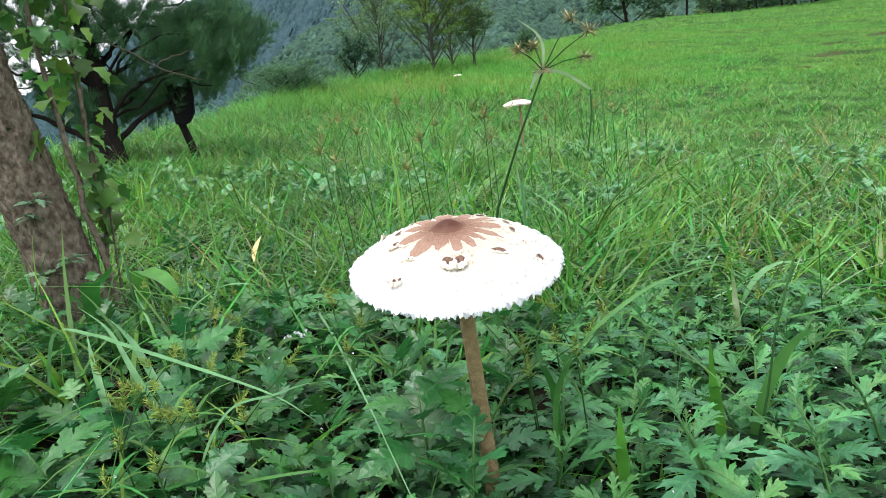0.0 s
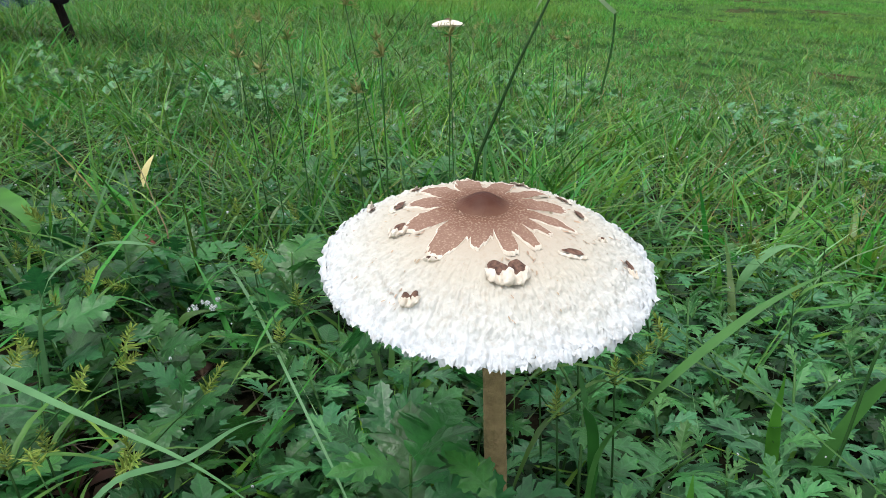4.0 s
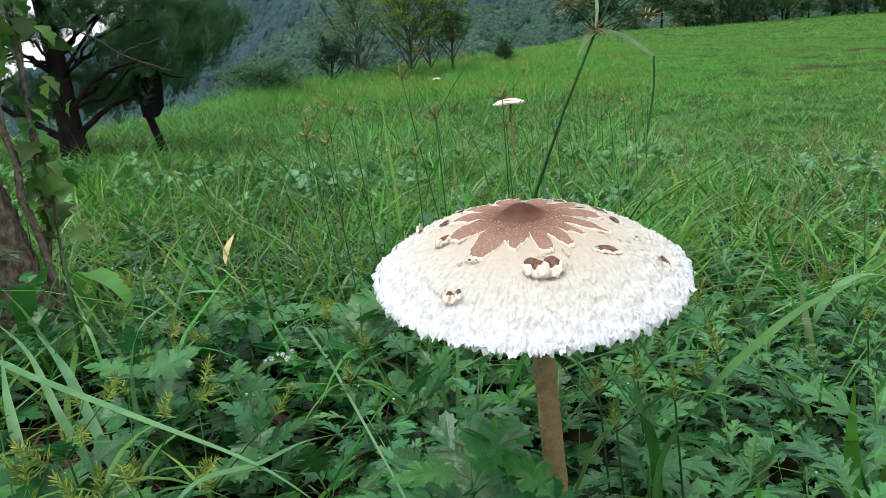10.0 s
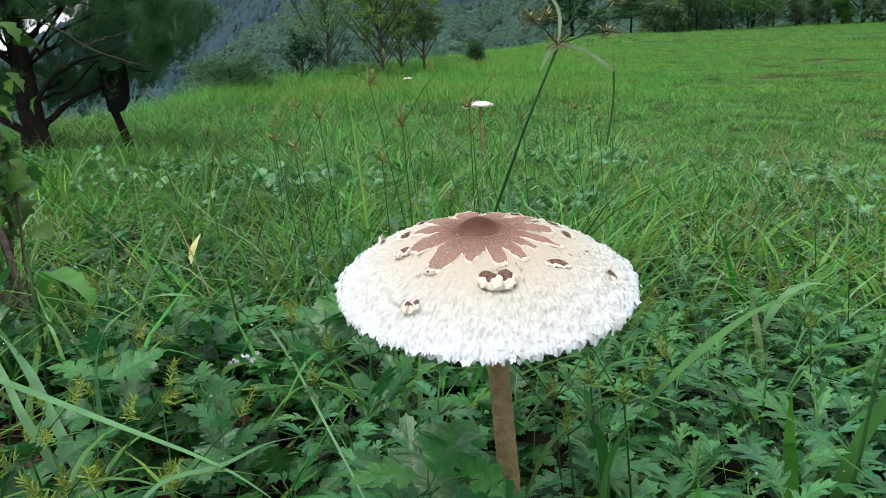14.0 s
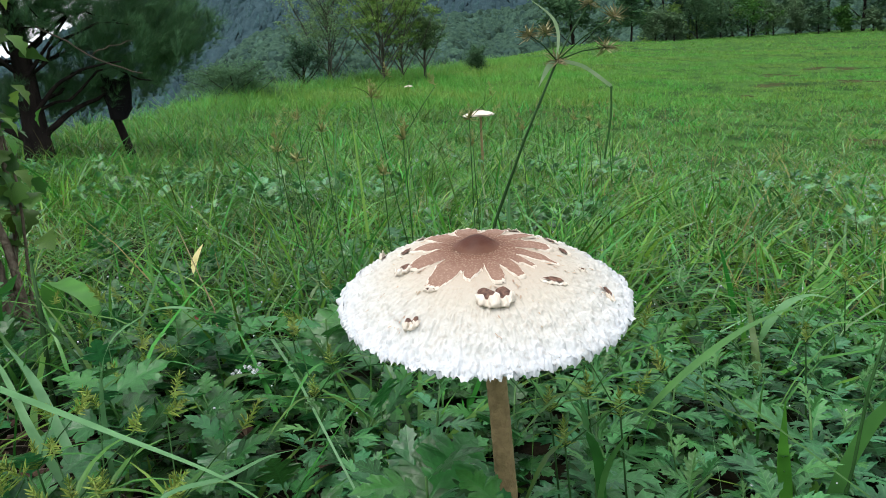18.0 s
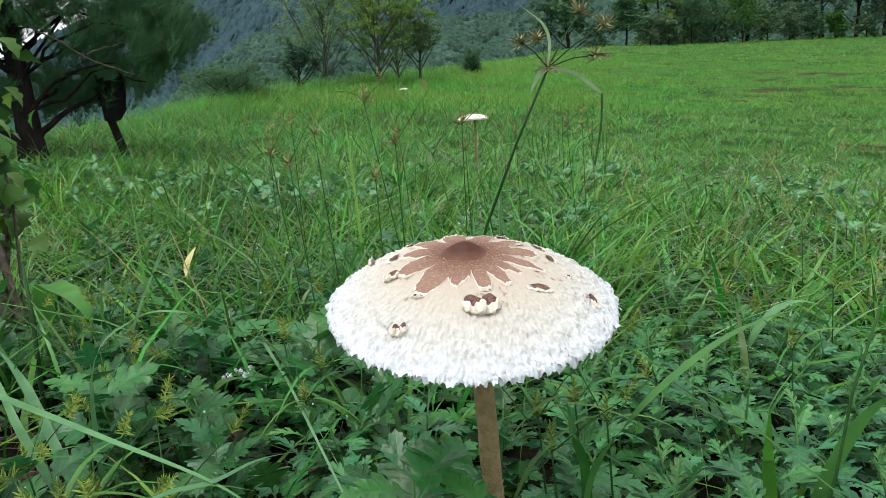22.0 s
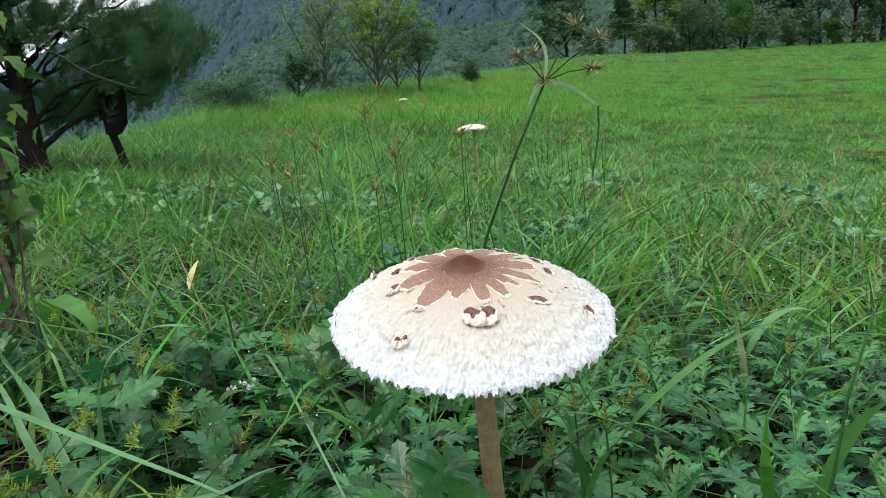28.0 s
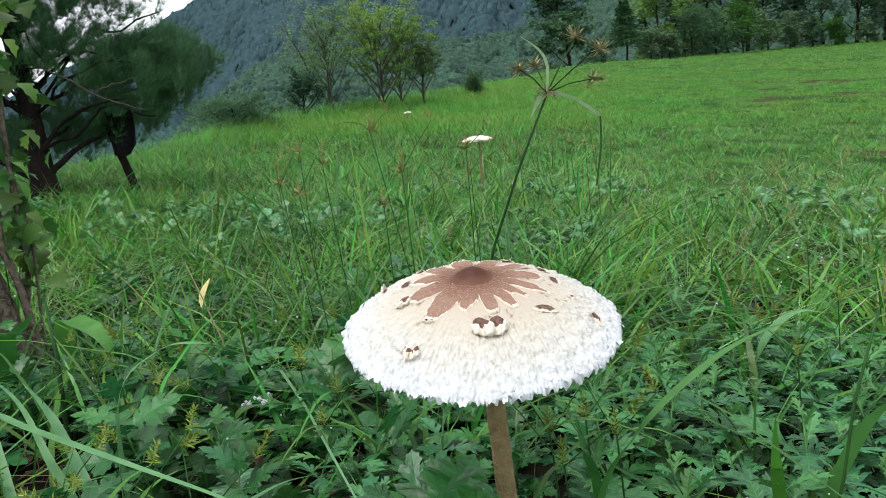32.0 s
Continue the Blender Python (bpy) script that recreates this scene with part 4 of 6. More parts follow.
def outline_leaf(half, g, wide=1.0, deep=1.0, arch=0.35, dish=0.25, jitter=0.008, soft=False):
    """A leaf of two sides that meet on the midrib, each side cut along a toothed outline; deep below 1 closes the bays between the lobes."""
    Vs, Fs, at = [], [], 0
    h0 = np.array(half, float)
    hull = np.maximum(h0[:, 0], 0.55 * (np.interp(np.arange(len(h0)), np.arange(0, len(h0), 5), h0[::5, 0]) + 0.1) * (h0[:, 1] > 0.18) * (h0[:, 1] < 0.97))
    for side in (1, -1):
        h = np.c_[h0[:, 0] * deep + hull * (1 - deep), h0[:, 1]]
        h[2:-1] += g.normal(0, jitter, (len(h) - 3, 2))
        h[:, 0] *= wide * (1 + 0.08 * g.normal())
        if soft:
            cut_ = np.stack([0.78 * h[1:-1] + 0.22 * h[:-2], 0.78 * h[1:-1] + 0.22 * h[2:]], 1).reshape(-1, 2)
            h = np.concatenate([h[:1], cut_, h[-1:]])
        mid = np.linspace(1, 0, 9)[1:-1]
        loop = np.concatenate([h, np.c_[0 * mid, mid], [[0.0, 0.0]]])
        tri = tessellate_polygon([[Vector((*p, 0)) for p in loop]])
        V = np.c_[loop[:, 0] * side, loop[:, 1], np.zeros(len(loop))]
        Vs.append(V)
        Fs.append(np.array([t if side > 0 else t[::-1] for t in tri]) + at)
        at += len(V)
    V = np.concatenate(Vs)
    x, y = V[:, 0], V[:, 1]
    V[:, 2] = 0.1 * y - arch * y**2 + dish * np.abs(x) - 1.1 * dish * x**2 / 0.35 + 0.022 * np.sin(11 * y + 7 * np.abs(x)) * np.abs(x) / 0.3
    return V, [np.concatenate(Fs)]


HALF_WORT = ((0.013, 0.0), (0.014, 0.14), (0.045, 0.2), (0.11, 0.29), (0.075, 0.3), (0.04, 0.3), (0.035, 0.33), (0.09, 0.38), (0.13, 0.45), (0.2, 0.49), (0.2, 0.53), (0.27, 0.62), (0.19, 0.585), (0.165, 0.62), (0.1, 0.53), (0.055, 0.5), (0.06, 0.54), (0.1, 0.6), (0.12, 0.68), (0.18, 0.74), (0.165, 0.76), (0.2, 0.84), (0.13, 0.79), (0.11, 0.8), (0.06, 0.71), (0.065, 0.77), (0.09, 0.84), (0.1, 0.93), (0.05, 0.89), (0.0, 1.0))
LG = np.random.default_rng(15)
MUGS = [outline_leaf(HALF_MUG, LG, w, d, a) for w, d, a in ((1.0, 1.0, 0.4), (1.15, 0.85, 0.25), (0.85, 1.0, 0.5), (1.05, 0.9, 0.35))]
ROUND_HALF = [(0.03, 0.0)] + [(0.47 * math.sin(math.pi * f) ** 0.7 * (1 + 0.06 * (k % 2)), 0.02 + 0.96 * f) for k, f in enumerate(np.linspace(0.08, 0.96, 21))] + [(0.0, 1.0)]
MUG_MESHES = [mesh_np("mugwort_leaf", *outline_leaf(HALF_MUG, LG, w, d, a, soft=True), M_MUG) for w, d, a in ((1.0, 1.0, 0.4), (1.15, 0.85, 0.25), (0.85, 1.0, 0.5), (1.05, 0.9, 0.35), (0.95, 1.0, 0.2))]
ROUND_MESHES = [mesh_np("herb_leaf", *outline_leaf(ROUND_HALF, LG, 1.0, 1.0, 0.3, 0.3, 0.006), M_ROUND), mesh_np("herb_leaf", *outline_leaf(HALF_MUG, LG, 1.35, 0.45, 0.3, 0.2, soft=True), M_ROUND)]
WORT_SHAPES = ((1.15, 1.0, 0.5, 0.3), (1.3, 0.85, 0.35, 0.45), (1.05, 1.0, 0.65, 0.35), (1.2, 0.9, 0.3, 0.25))
WORT_MESHES = [mesh_np("mugwort_leaf", *outline_leaf(HALF_WORT, LG, w, d, a, e, 0.007, True), M_WORT) for w, d, a, e in WORT_SHAPES]
YOUNG_MESHES = [mesh_np("young_leaf", *outline_leaf(HALF_WORT, LG, w, d, a - 0.2, e + 0.2, 0.007, True), M_WORTY) for w, d, a, e in WORT_SHAPES]


def to_m(M4):
    return Matrix([list(map(float, row)) for row in M4])


def herb(name, label, me, stem_h, n, size, g, pitch=(0.0, 0.6), group=""):
    root = thing(name, label, "herb", group=group)
    s = np.linspace(0, 1, 5)
    lean = g.uniform(-0.25, 0.25, 2)
    pts = np.c_[lean[0] * stem_h * s**2, lean[1] * stem_h * s**2, stem_h * s - 0.02]
    part("stem", mesh_np("stem", *tube(pts, 0.0016 - 0.0008 * s, 5), M_STEMG), root)
    for k in range(n):
        q = 0.25 + 0.75 * (k + 0.5) / n
        p = [lean[0] * stem_h * q**2, lean[1] * stem_h * q**2, stem_h * q - 0.02]
        M4 = mats([p], k * 2.4 + g.uniform(-0.3, 0.3), g.uniform(*pitch) + 0.5 * (q > 0.9), size * g.uniform(0.7, 1.2) * (1.1 - 0.45 * q), g.uniform(-0.5, 0.5))[0]
        part("leaf", me[k % len(me)], root, m=to_m(M4))
    return root


def sow(protos, places, g, smin=0.8, smax=1.25):
    for k, (px, py) in enumerate(places):
        ob = protos[k % len(protos)]
        m = Matrix.Translation((px, py, float(ground(px, py)))) @ Matrix.Rotation(g.uniform(0, 6.28), 4, "Z") @ Matrix.Scale(g.uniform(smin, smax), 4)
        if k < len(protos):
            ob.matrix_basis = m
        else:
            c = copy_thing(ob, Matrix())
            c.matrix_basis = m


def spread(n, x0, x1, y0, y1, gap, g, avoid=()):
    got = []
    for _ in range(n * 60):
        p = (g.uniform(x0, x1), g.uniform(y0, y1))
        rim = min(p[0] - x0, x1 - p[0], p[1] - y0, y1 - p[1])
        if rim > 0.05 * math.sin(7 * p[0] + 5 * p[1]) ** 2 and all((p[0] - q[0]) ** 2 + (p[1] - q[1]) ** 2 > gap**2 for q in got) and all(math.hypot(p[0] - q[0], p[1] - q[1]) > q[2] for q in avoid):
            got.append(p)
            if len(got) == n:
                break
    return got


g = np.random.default_rng(11)
KEEP_OFF = [(0.045, 0.0, 0.03), (0.03, -0.46, 0.2), (0.04, -0.14, 0.06), (-0.36, 0.0, 0.045), (-0.29, -0.1, 0.03), (-0.26, 0.1, 0.055), (-0.41, 0.16, 0.1), (-0.51, 0.27, 0.08), (-0.15, 0.2, 0.05), (-0.3, 0.27, 0.06), (0.0, 0.12, 0.05)]
protos = [herb("lobed_herb", "dark green herb with lobed wet leaves", MUG_MESHES, h, n, sz, g, (0.1, 1.0), group="lobed herbs around the mushroom") for h, n, sz in ((0.1, 13, 0.076), (0.14, 14, 0.07), (0.07, 11, 0.08), (0.12, 13, 0.07), (0.09, 12, 0.066))]
sow(protos, spread(54, -0.62, 0.1, -0.28, 0.45, 0.07, g, KEEP_OFF) + spread(24, -0.95, 0.0, 0.48, 1.1, 0.12, g, KEEP_OFF + [(-0.805, 0.62, 0.09), (-0.47, 0.68, 0.08)]), g, 0.75, 1.2)


def mugwort(stem_h, n, size, g):
    """A shoot whose lower leaves reach out and whose upper ones stand up in a rosette round the tip."""
    root = thing("mugwort_plant", "grey-green mugwort shoot with pointed lobed wet leaves", "herb", group="mugwort around the mushroom")
    s = np.linspace(0, 1, 6)
    lean = g.uniform(-0.35, 0.35, 2)
    pts = np.c_[lean[0] * stem_h * s**2, lean[1] * stem_h * s**2, stem_h * s - 0.02]
    part("stem", mesh_np("stem", *tube(pts, 0.002 - 0.001 * s, 5), M_STEMG), root)
    for k in range(n):
        q = 0.2 + 0.8 * (k + 0.5) / n
        p = [lean[0] * stem_h * q**2, lean[1] * stem_h * q**2, stem_h * q - 0.02]
        young = k >= n - 4
        M4 = mats([p], k * 2.4 + g.uniform(-0.3, 0.3), 0.15 + 0.85 * q**2 + g.uniform(-0.25, 0.3), size * g.uniform(0.8, 1.2) * (0.62 - 0.08 * (k - n + 4) if young else 1.0 - 0.15 * q), g.uniform(-0.6, 0.6))[0]
        part("leaf", (YOUNG_MESHES if young else WORT_MESHES)[k % 4], root, "bright young leaf" if young else "", to_m(M4))
    return root


protos = [mugwort(h, n, sz, g) for h, n, sz in ((0.1, 13, 0.064), (0.13, 14, 0.06), (0.075, 12, 0.066), (0.115, 13, 0.057), (0.09, 12, 0.054))]
sow(protos, spread(140, 0.05, 0.84, -0.3, 0.52, 0.054, g, KEEP_OFF) + spread(30, 0.28, 1.2, 0.46, 0.68, 0.075, g) + spread(22, -0.17, 0.07, -0.1, 0.22, 0.062, g, KEEP_OFF[:3]), g, 0.7, 1.15)
protos = [herb("broadleaf_herb", "low herb with rounded toothed green leaves", ROUND_MESHES, h, n, 0.052, g, (-0.1, 0.5), "rounded herbs in the grass") for h, n in ((0.1, 7), (0.08, 6), (0.12, 8))]
sow(protos, [(-0.62, 0.42), (-0.68, 0.46), (-0.58, 0.5), (-0.71, 0.5), (-0.66, 0.55), (-0.75, 0.45), (-0.7, 0.58), (-0.8, 0.5), (-0.72, 0.42), (-0.78, 0.4)] + spread(30, -0.6, 0.02, -0.2, 0.5, 0.085, g, KEEP_OFF) + spread(8, 0.1, 0.8, -0.15, 0.6, 0.15, g, KEEP_OFF), g, 0.7, 1.15)
# low leaves that cover the soil between the plants, coloured dark as shade
n = 3600
x, y = rng.uniform(-0.85, 1.2, n), -0.3 + 1.5 * rng.random(n) ** 1.2
keep = np.hypot(x - 0.04, y + 0.46) > 0.17
keep &= np.minimum(np.minimum(x + 0.85, 1.2 - x), np.minimum(y + 0.3, 1.2 - y)) > 0.12 * rng.random(n) + 0.05 * np.sin(9 * x + 7 * y)
for ox, oy, orad in KEEP_OFF[3:]:
    keep &= np.hypot(x - ox, y - oy) > orad * rng.uniform(0.4, 1.2, n)
x, y = x[keep], y[keep]
k = len(x)
M6 = mats(np.c_[x, y, ground(x, y) + rng.uniform(0.004, 0.05, k)], rng.uniform(0, 6.28, k), rng.uniform(-0.1, 0.6, k), rng.uniform(0.025, 0.055, k), rng.uniform(-0.4, 0.4, k))
tagged(new("undergrowth", mesh_np("undergrowth", *scatter(*MUGS[2], M6[: k // 3]), M_LOW, smooth=False)), "low lobed leaves covering the soil under the herbs, coloured dark as shade", "herbs", kind="stuff")
tagged(new("undergrowth", mesh_np("undergrowth", *scatter(*MUGS[1], M6[k // 3 :] @ np.diag([0.8, 0.8, 0.8, 1.0])), M_LOW, smooth=False)), "small toothed leaves covering the soil under the herbs, coloured dark as shade", "herbs", kind="stuff")
# dead leaves and twigs on the soil in the gaps
n = 420
pick = rng.integers(3, len(KEEP_OFF), n)
at_ = np.array(KEEP_OFF)[pick]
x, y = at_[:, 0] + rng.normal(0, 0.05, n), at_[:, 1] + rng.normal(0, 0.05, n)
M6 = mats(np.c_[x, y, ground(x, y) + rng.uniform(0.002, 0.014, n)], rng.uniform(0, 6.28, n), rng.uniform(-0.3, 0.5, n), rng.uniform(0.012, 0.035, n), rng.uniform(-0.8, 0.8, n))
tagged(new("leaf_litter", mesh_np("leaf_litter", *scatter(*leaf([0.02, 0.12, 0.18, 0.15, 0.08, 0.02], curl=0.5, fold=0.5), M6[:240]), M_LITTER)), "dead brown leaves on the soil between the herbs", "litter", kind="stuff")
V0, F0 = tube([(0, 0, 0), (0.02, 0.5, 0.05), (-0.03, 1, 0.0)], [0.014, 0.012, 0.006], 5)
tagged(new("fallen_twigs", mesh_np("fallen_twigs", *scatter(V0, F0, M6[240:] @ np.diag([2.2, 2.2, 2.2, 1.0])), M_TWIG)), "thin dry twigs on the soil between the herbs", "litter", kind="stuff")
# herbs through the grass behind, the far ones in one mass
protos = [herb("meadow_herb", "pale green lobed herb among the meadow grass", WORT_MESHES, h, n, sz, g, (0.1, 0.9), "herbs through the meadow grass") for h, n, sz in ((0.08, 9, 0.046), (0.1, 10, 0.042), (0.07, 8, 0.05))]
sow(protos, spread(52, -1.1, 0.05, 0.72, 1.5, 0.1, g, KEEP_OFF + [(-0.805, 0.62, 0.14), (-0.47, 0.68, 0.08)]) + spread(14, 0.2, 1.1, 0.75, 1.6, 0.16, g), g, 0.7, 1.2)
x, y = wedge(900, 1.35, 2.9, 0.9, 0.7)
keep = patchy(3 * x, 3 * y) > rng.uniform(0.25, 0.75, len(x)) + np.where(x > 0.15 * y, 0.3, 0.08)
x, y = x[keep], y[keep]
k = len(x)
M6 = mats(np.repeat(np.c_[x, y, ground(x, y)], 5, 0) + rng.uniform(-0.03, 0.03, (5 * k, 3)) + [0, 0, 0.07], rng.uniform(0, 6.28, 5 * k), rng.uniform(0.1, 1.1, 5 * k), rng.uniform(0.025, 0.05, 5 * k), rng.uniform(-0.6, 0.6, 5 * k))
tagged(new("herb_mass", mesh_np("herb_mass", *scatter(*MUGS[1], M6), M_MUGS, smooth=False)), "mugwort and other herbs scattered through the grass", "herbs", kind="stuff")


# ---------- trees ----------
def branching(base, height, radius, g, lean=(0, 0), limbs=7, reach=0.5, first=0.25, up=0.6):
    """A trunk and its limbs: pieces for one mesh, and the limb lines."""
    s = np.linspace(0, 1, 9)
    wob = np.cumsum(g.normal(0, 0.02 * height, (9, 2)), 0) * s[:, None]
    trunk = np.c_[lean[0] * height * s + wob[:, 0], lean[1] * height * s + wob[:, 1], height * s]
    pieces, lines = [tube(trunk, radius * (1 - 0.8 * s) + 0.15 * radius * np.exp(-s * 12), 9)], []
    for k in range(limbs):
        q = first + (1 - first) * (k + g.random()) / limbs
        p0 = np.array([np.interp(q, s, trunk[:, c]) for c in range(3)])
        yaw = k * 2.4 + g.uniform(-0.5, 0.5)
        L = reach * height * g.uniform(0.7, 1.15) * (1.15 - 0.7 * q)
        t = np.linspace(0, 1, 6)
        d = np.array([math.cos(yaw), math.sin(yaw), up])
        line = p0 + L * (t[:, None] * d + np.c_[0 * t, 0 * t, 0.15 * t**2]) + np.cumsum(g.normal(0, 0.03 * L, (6, 3)), 0)
        pieces.append(tube(line, radius * 0.34 * (1.1 - 0.6 * q) * (1 - 0.85 * t) + 0.003, 6))
        lines.append(line)
    return pieces, lines, trunk


def crown_points(lines, n, spread_, g):
    """Leaf places, gathered in loose flattened clumps along the outer part of the limbs."""
    per = 55
    c = []
    for _ in range(max(8, n // per)):
        ln = lines[g.integers(len(lines))]
        f = g.uniform(0.35, 1) * (len(ln) - 1)
        i = min(int(f), len(ln) - 2)
        c.append(ln[i] + (f - i) * (ln[i + 1] - ln[i]))
    c = np.array(c) + g.normal(0, 0.75 * spread_, (len(c), 3))
    pick = g.integers(0, len(c), n)
    size = g.uniform(0.5, 1.2, len(c))[pick][:, None]
    return c[pick] + g.normal(0, 0.7 * spread_, (n, 3)) * size * [1, 1, 0.6]


def leafy_tree(name, label, at, height, radius, leaf_mat, g, n=2500, size=0.1, limbs=9, reach=0.5, first=0.25, up=0.8, spread_=0.12, bark=None, category="tree"):
    z = float(ground(*at)) - 0.05
    root = thing(name, label, category, (*at, z))
    pieces, lines, trunk = branching(at, height, radius, g, (g.uniform(-0.08, 0.08), 0), limbs, reach, first, up)
    part("trunk", mesh_np("trunk", *join(pieces), bark or M_PINEBARK), root)
    P = crown_points(lines + [trunk[4:]], n, spread_ * height, g)
    P = P[P[:, 2] > 0.08 * height]
    k = len(P)
    V, F = scatter(*TINY, mats(P, g.uniform(0, 6.28, k), g.uniform(-0.9, 0.6, k), size * g.uniform(0.6, 1.3, k), g.uniform(-0.6, 0.6, k)))
    part("crown", mesh_np("crown", V, F, leaf_mat), root)
    return root


def polar(az, d):
    return (d * math.sin(radians(az)), d * math.cos(radians(az)) - 0.4)


g = np.random.default_rng(21)
# young trees on the brow
leafy_tree("young_tree", "young multi-stemmed tree with yellow-green leaves", polar(-8.9, 13), 1.4, 0.026, M_TREELEAF, g, 9500, 0.042, 34, 0.66, 0.05, 1.15, 0.06, M_YOUNGBARK)
leafy_tree("young_tree", "young slender tree with sparse green leaves", polar(-12.9, 13.5), 1.38, 0.024, M_OLIVELEAF, g, 8500, 0.04, 32, 0.72, 0.05, 1.15, 0.065, M_YOUNGBARK)
leafy_tree("young_tree", "small rusty-stemmed young tree on the brow", polar(-5.6, 13.5), 0.95, 0.03, M_OLIVELEAF, g, 5000, 0.042, 16, 0.5, 0.2, 1.4, 0.075, M_YOUNGBARK)
leafy_tree("young_tree", "low bushy young tree between the others", polar(-7.4, 13.4), 1.2, 0.02, M_TREELEAF, g, 5200, 0.046, 24, 0.6, 0.05, 1.3, 0.06, M_YOUNGBARK)
leafy_tree("shrub", "dark green shrub at the meadow's edge", polar(-15.0, 12.3), 0.62, 0.03, M_CONIFER, g, 6000, 0.035, 14, 0.55, 0.03, 0.9, 0.09, category="shrub")
leafy_tree("shrub", "low spreading grey-green bush at the brow", polar(-20.2, 10), 0.34, 0.02, M_DARKLEAF, g, 10000, 0.03, 16, 1.6, 0.05, 0.3, 0.25, category="shrub")
leafy_tree("shrub", "small round clipped bush on the meadow's rim", polar(-1.6, 16.5), 0.44, 0.02, M_DARKLEAF, g, 7000, 0.032, 16, 0.5, 0.05, 0.55, 0.16, category="shrub")
# grove along the upper edge of the meadow
def conifer(name, label, at, height, width, g, n=6000, size=0.2, bare=0.12, mat=None):
    """A conifer: a straight stem with whorls of drooping needle sprays."""
    root = thing(name, label, "tree", (*at, float(ground(*at)) - 0.05))
    s = np.linspace(0, 1, 8)
    part("trunk", mesh_np("trunk", *tube(np.c_[0.03 * height * np.sin(3 * s), 0 * s, height * s], 0.014 * height * (1.1 - s) + 0.01, 8), M_PINEBARK), root)
    whorls = int(height * 3.2)
    w = g.integers(0, whorls, n) / whorls
    yaw = np.round(g.uniform(0, 7, n)) / 7 * 6.28 + w * 40 + g.normal(0, 0.25, n)
    r = width * (1 - w) ** 0.8 * np.sqrt(g.random(n)) * (0.75 + 0.35 * np.sin(w * 23 + yaw * 3))
    zc = height * (bare + (1 - bare) * w) + 0.12 * r - 0.1 * r**2 + g.normal(0, 0.018 * height, n)
    P = np.c_[r * np.cos(yaw), r * np.sin(yaw), zc]
    V, F = scatter(*TINY, mats(P, yaw - 1.57 + g.normal(0, 0.6, n), g.uniform(-0.5, 0.6, n), size * g.uniform(0.6, 1.4, n), g.uniform(-0.6, 0.6, n)))
    part("crown", mesh_np("crown", V, F, mat or M_CONIFER), root)


for az, d, h, r, mt, nm in ((5.8, 36, 4.6, 0.09, M_DARKLEAF, "broadleaf tree"), (17.0, 48, 8, 0.08, M_TREELEAF, "tall tree"), (25.0, 50, 5.5, 0.1, M_DARKLEAF, "spreading tree"), (28.0, 49, 5, 0.12, M_DARKLEAF, "spreading tree"), (31, 50, 6, 0.12, M_DARKLEAF, "spreading tree"), (23, 54, 8, 0.1, M_GREYLEAF, "tall tree"), (12.6, 46, 6.5, 0.07, M_TREELEAF, "tall tree"), (19.2, 50, 7.5, 0.08, M_DARKLEAF, "tall tree")):
    leafy_tree("grove_tree", "dark green " + nm + " at the upper edge of the meadow", polar(az, d), h, r, mt, g, 5600, 0.21, 14, 0.36, 0.06, 0.9, 0.07)
for az, d, h, w in ((13.9, 46, 8, 1.7), (15.4, 50, 9, 1.8), (18.2, 52, 9, 1.9), (21.2, 52, 9, 1.8), (8.2, 55, 7, 1.6), (26.6, 56, 8, 1.8), (29.6, 56, 9, 2.0), (11.2, 54, 7.5, 1.6)):
    conifer("conifer", "tall dark conifer in the grove above the meadow", polar(az, d), h, w, g)
for az, d, h, mt in ((4.4, 38, 1.3, M_GREYLEAF), (7.2, 39, 1.0, M_GREYLEAF), (8.6, 41, 1.1, M_GREYLEAF), (11.7, 40, 1.5, M_GREYLEAF), (13.0, 40, 1.2, M_GREYLEAF), (14.6, 41, 2.1, M_DARKLEAF), (16.2, 42, 2.0, M_DARKLEAF), (18.0, 43, 2.3, M_SHRUB), (19.6, 45, 1.8, M_GREYLEAF), (21.0, 46, 1.7, M_GREYLEAF), (22.4, 47, 1.4, M_DARKLEAF), (23.8, 48, 1.3, M_SHRUB), (25.6, 48, 1.0, M_GREYLEAF), (27.2, 49, 0.9, M_GREYLEAF)):
    leafy_tree("shrub", "bushy shrub along the upper edge of the meadow", polar(az, d), h, 0.04, mt, g, 3600, 0.12, 12, 0.5, 0.03, 0.7, 0.13, category="shrub")
conifer("small_pine", "small bushy pine with a bare stem", polar(9.95, 36), 2.9, 1.0, g, 5000, 0.13, 0.3, M_NEEDLE)


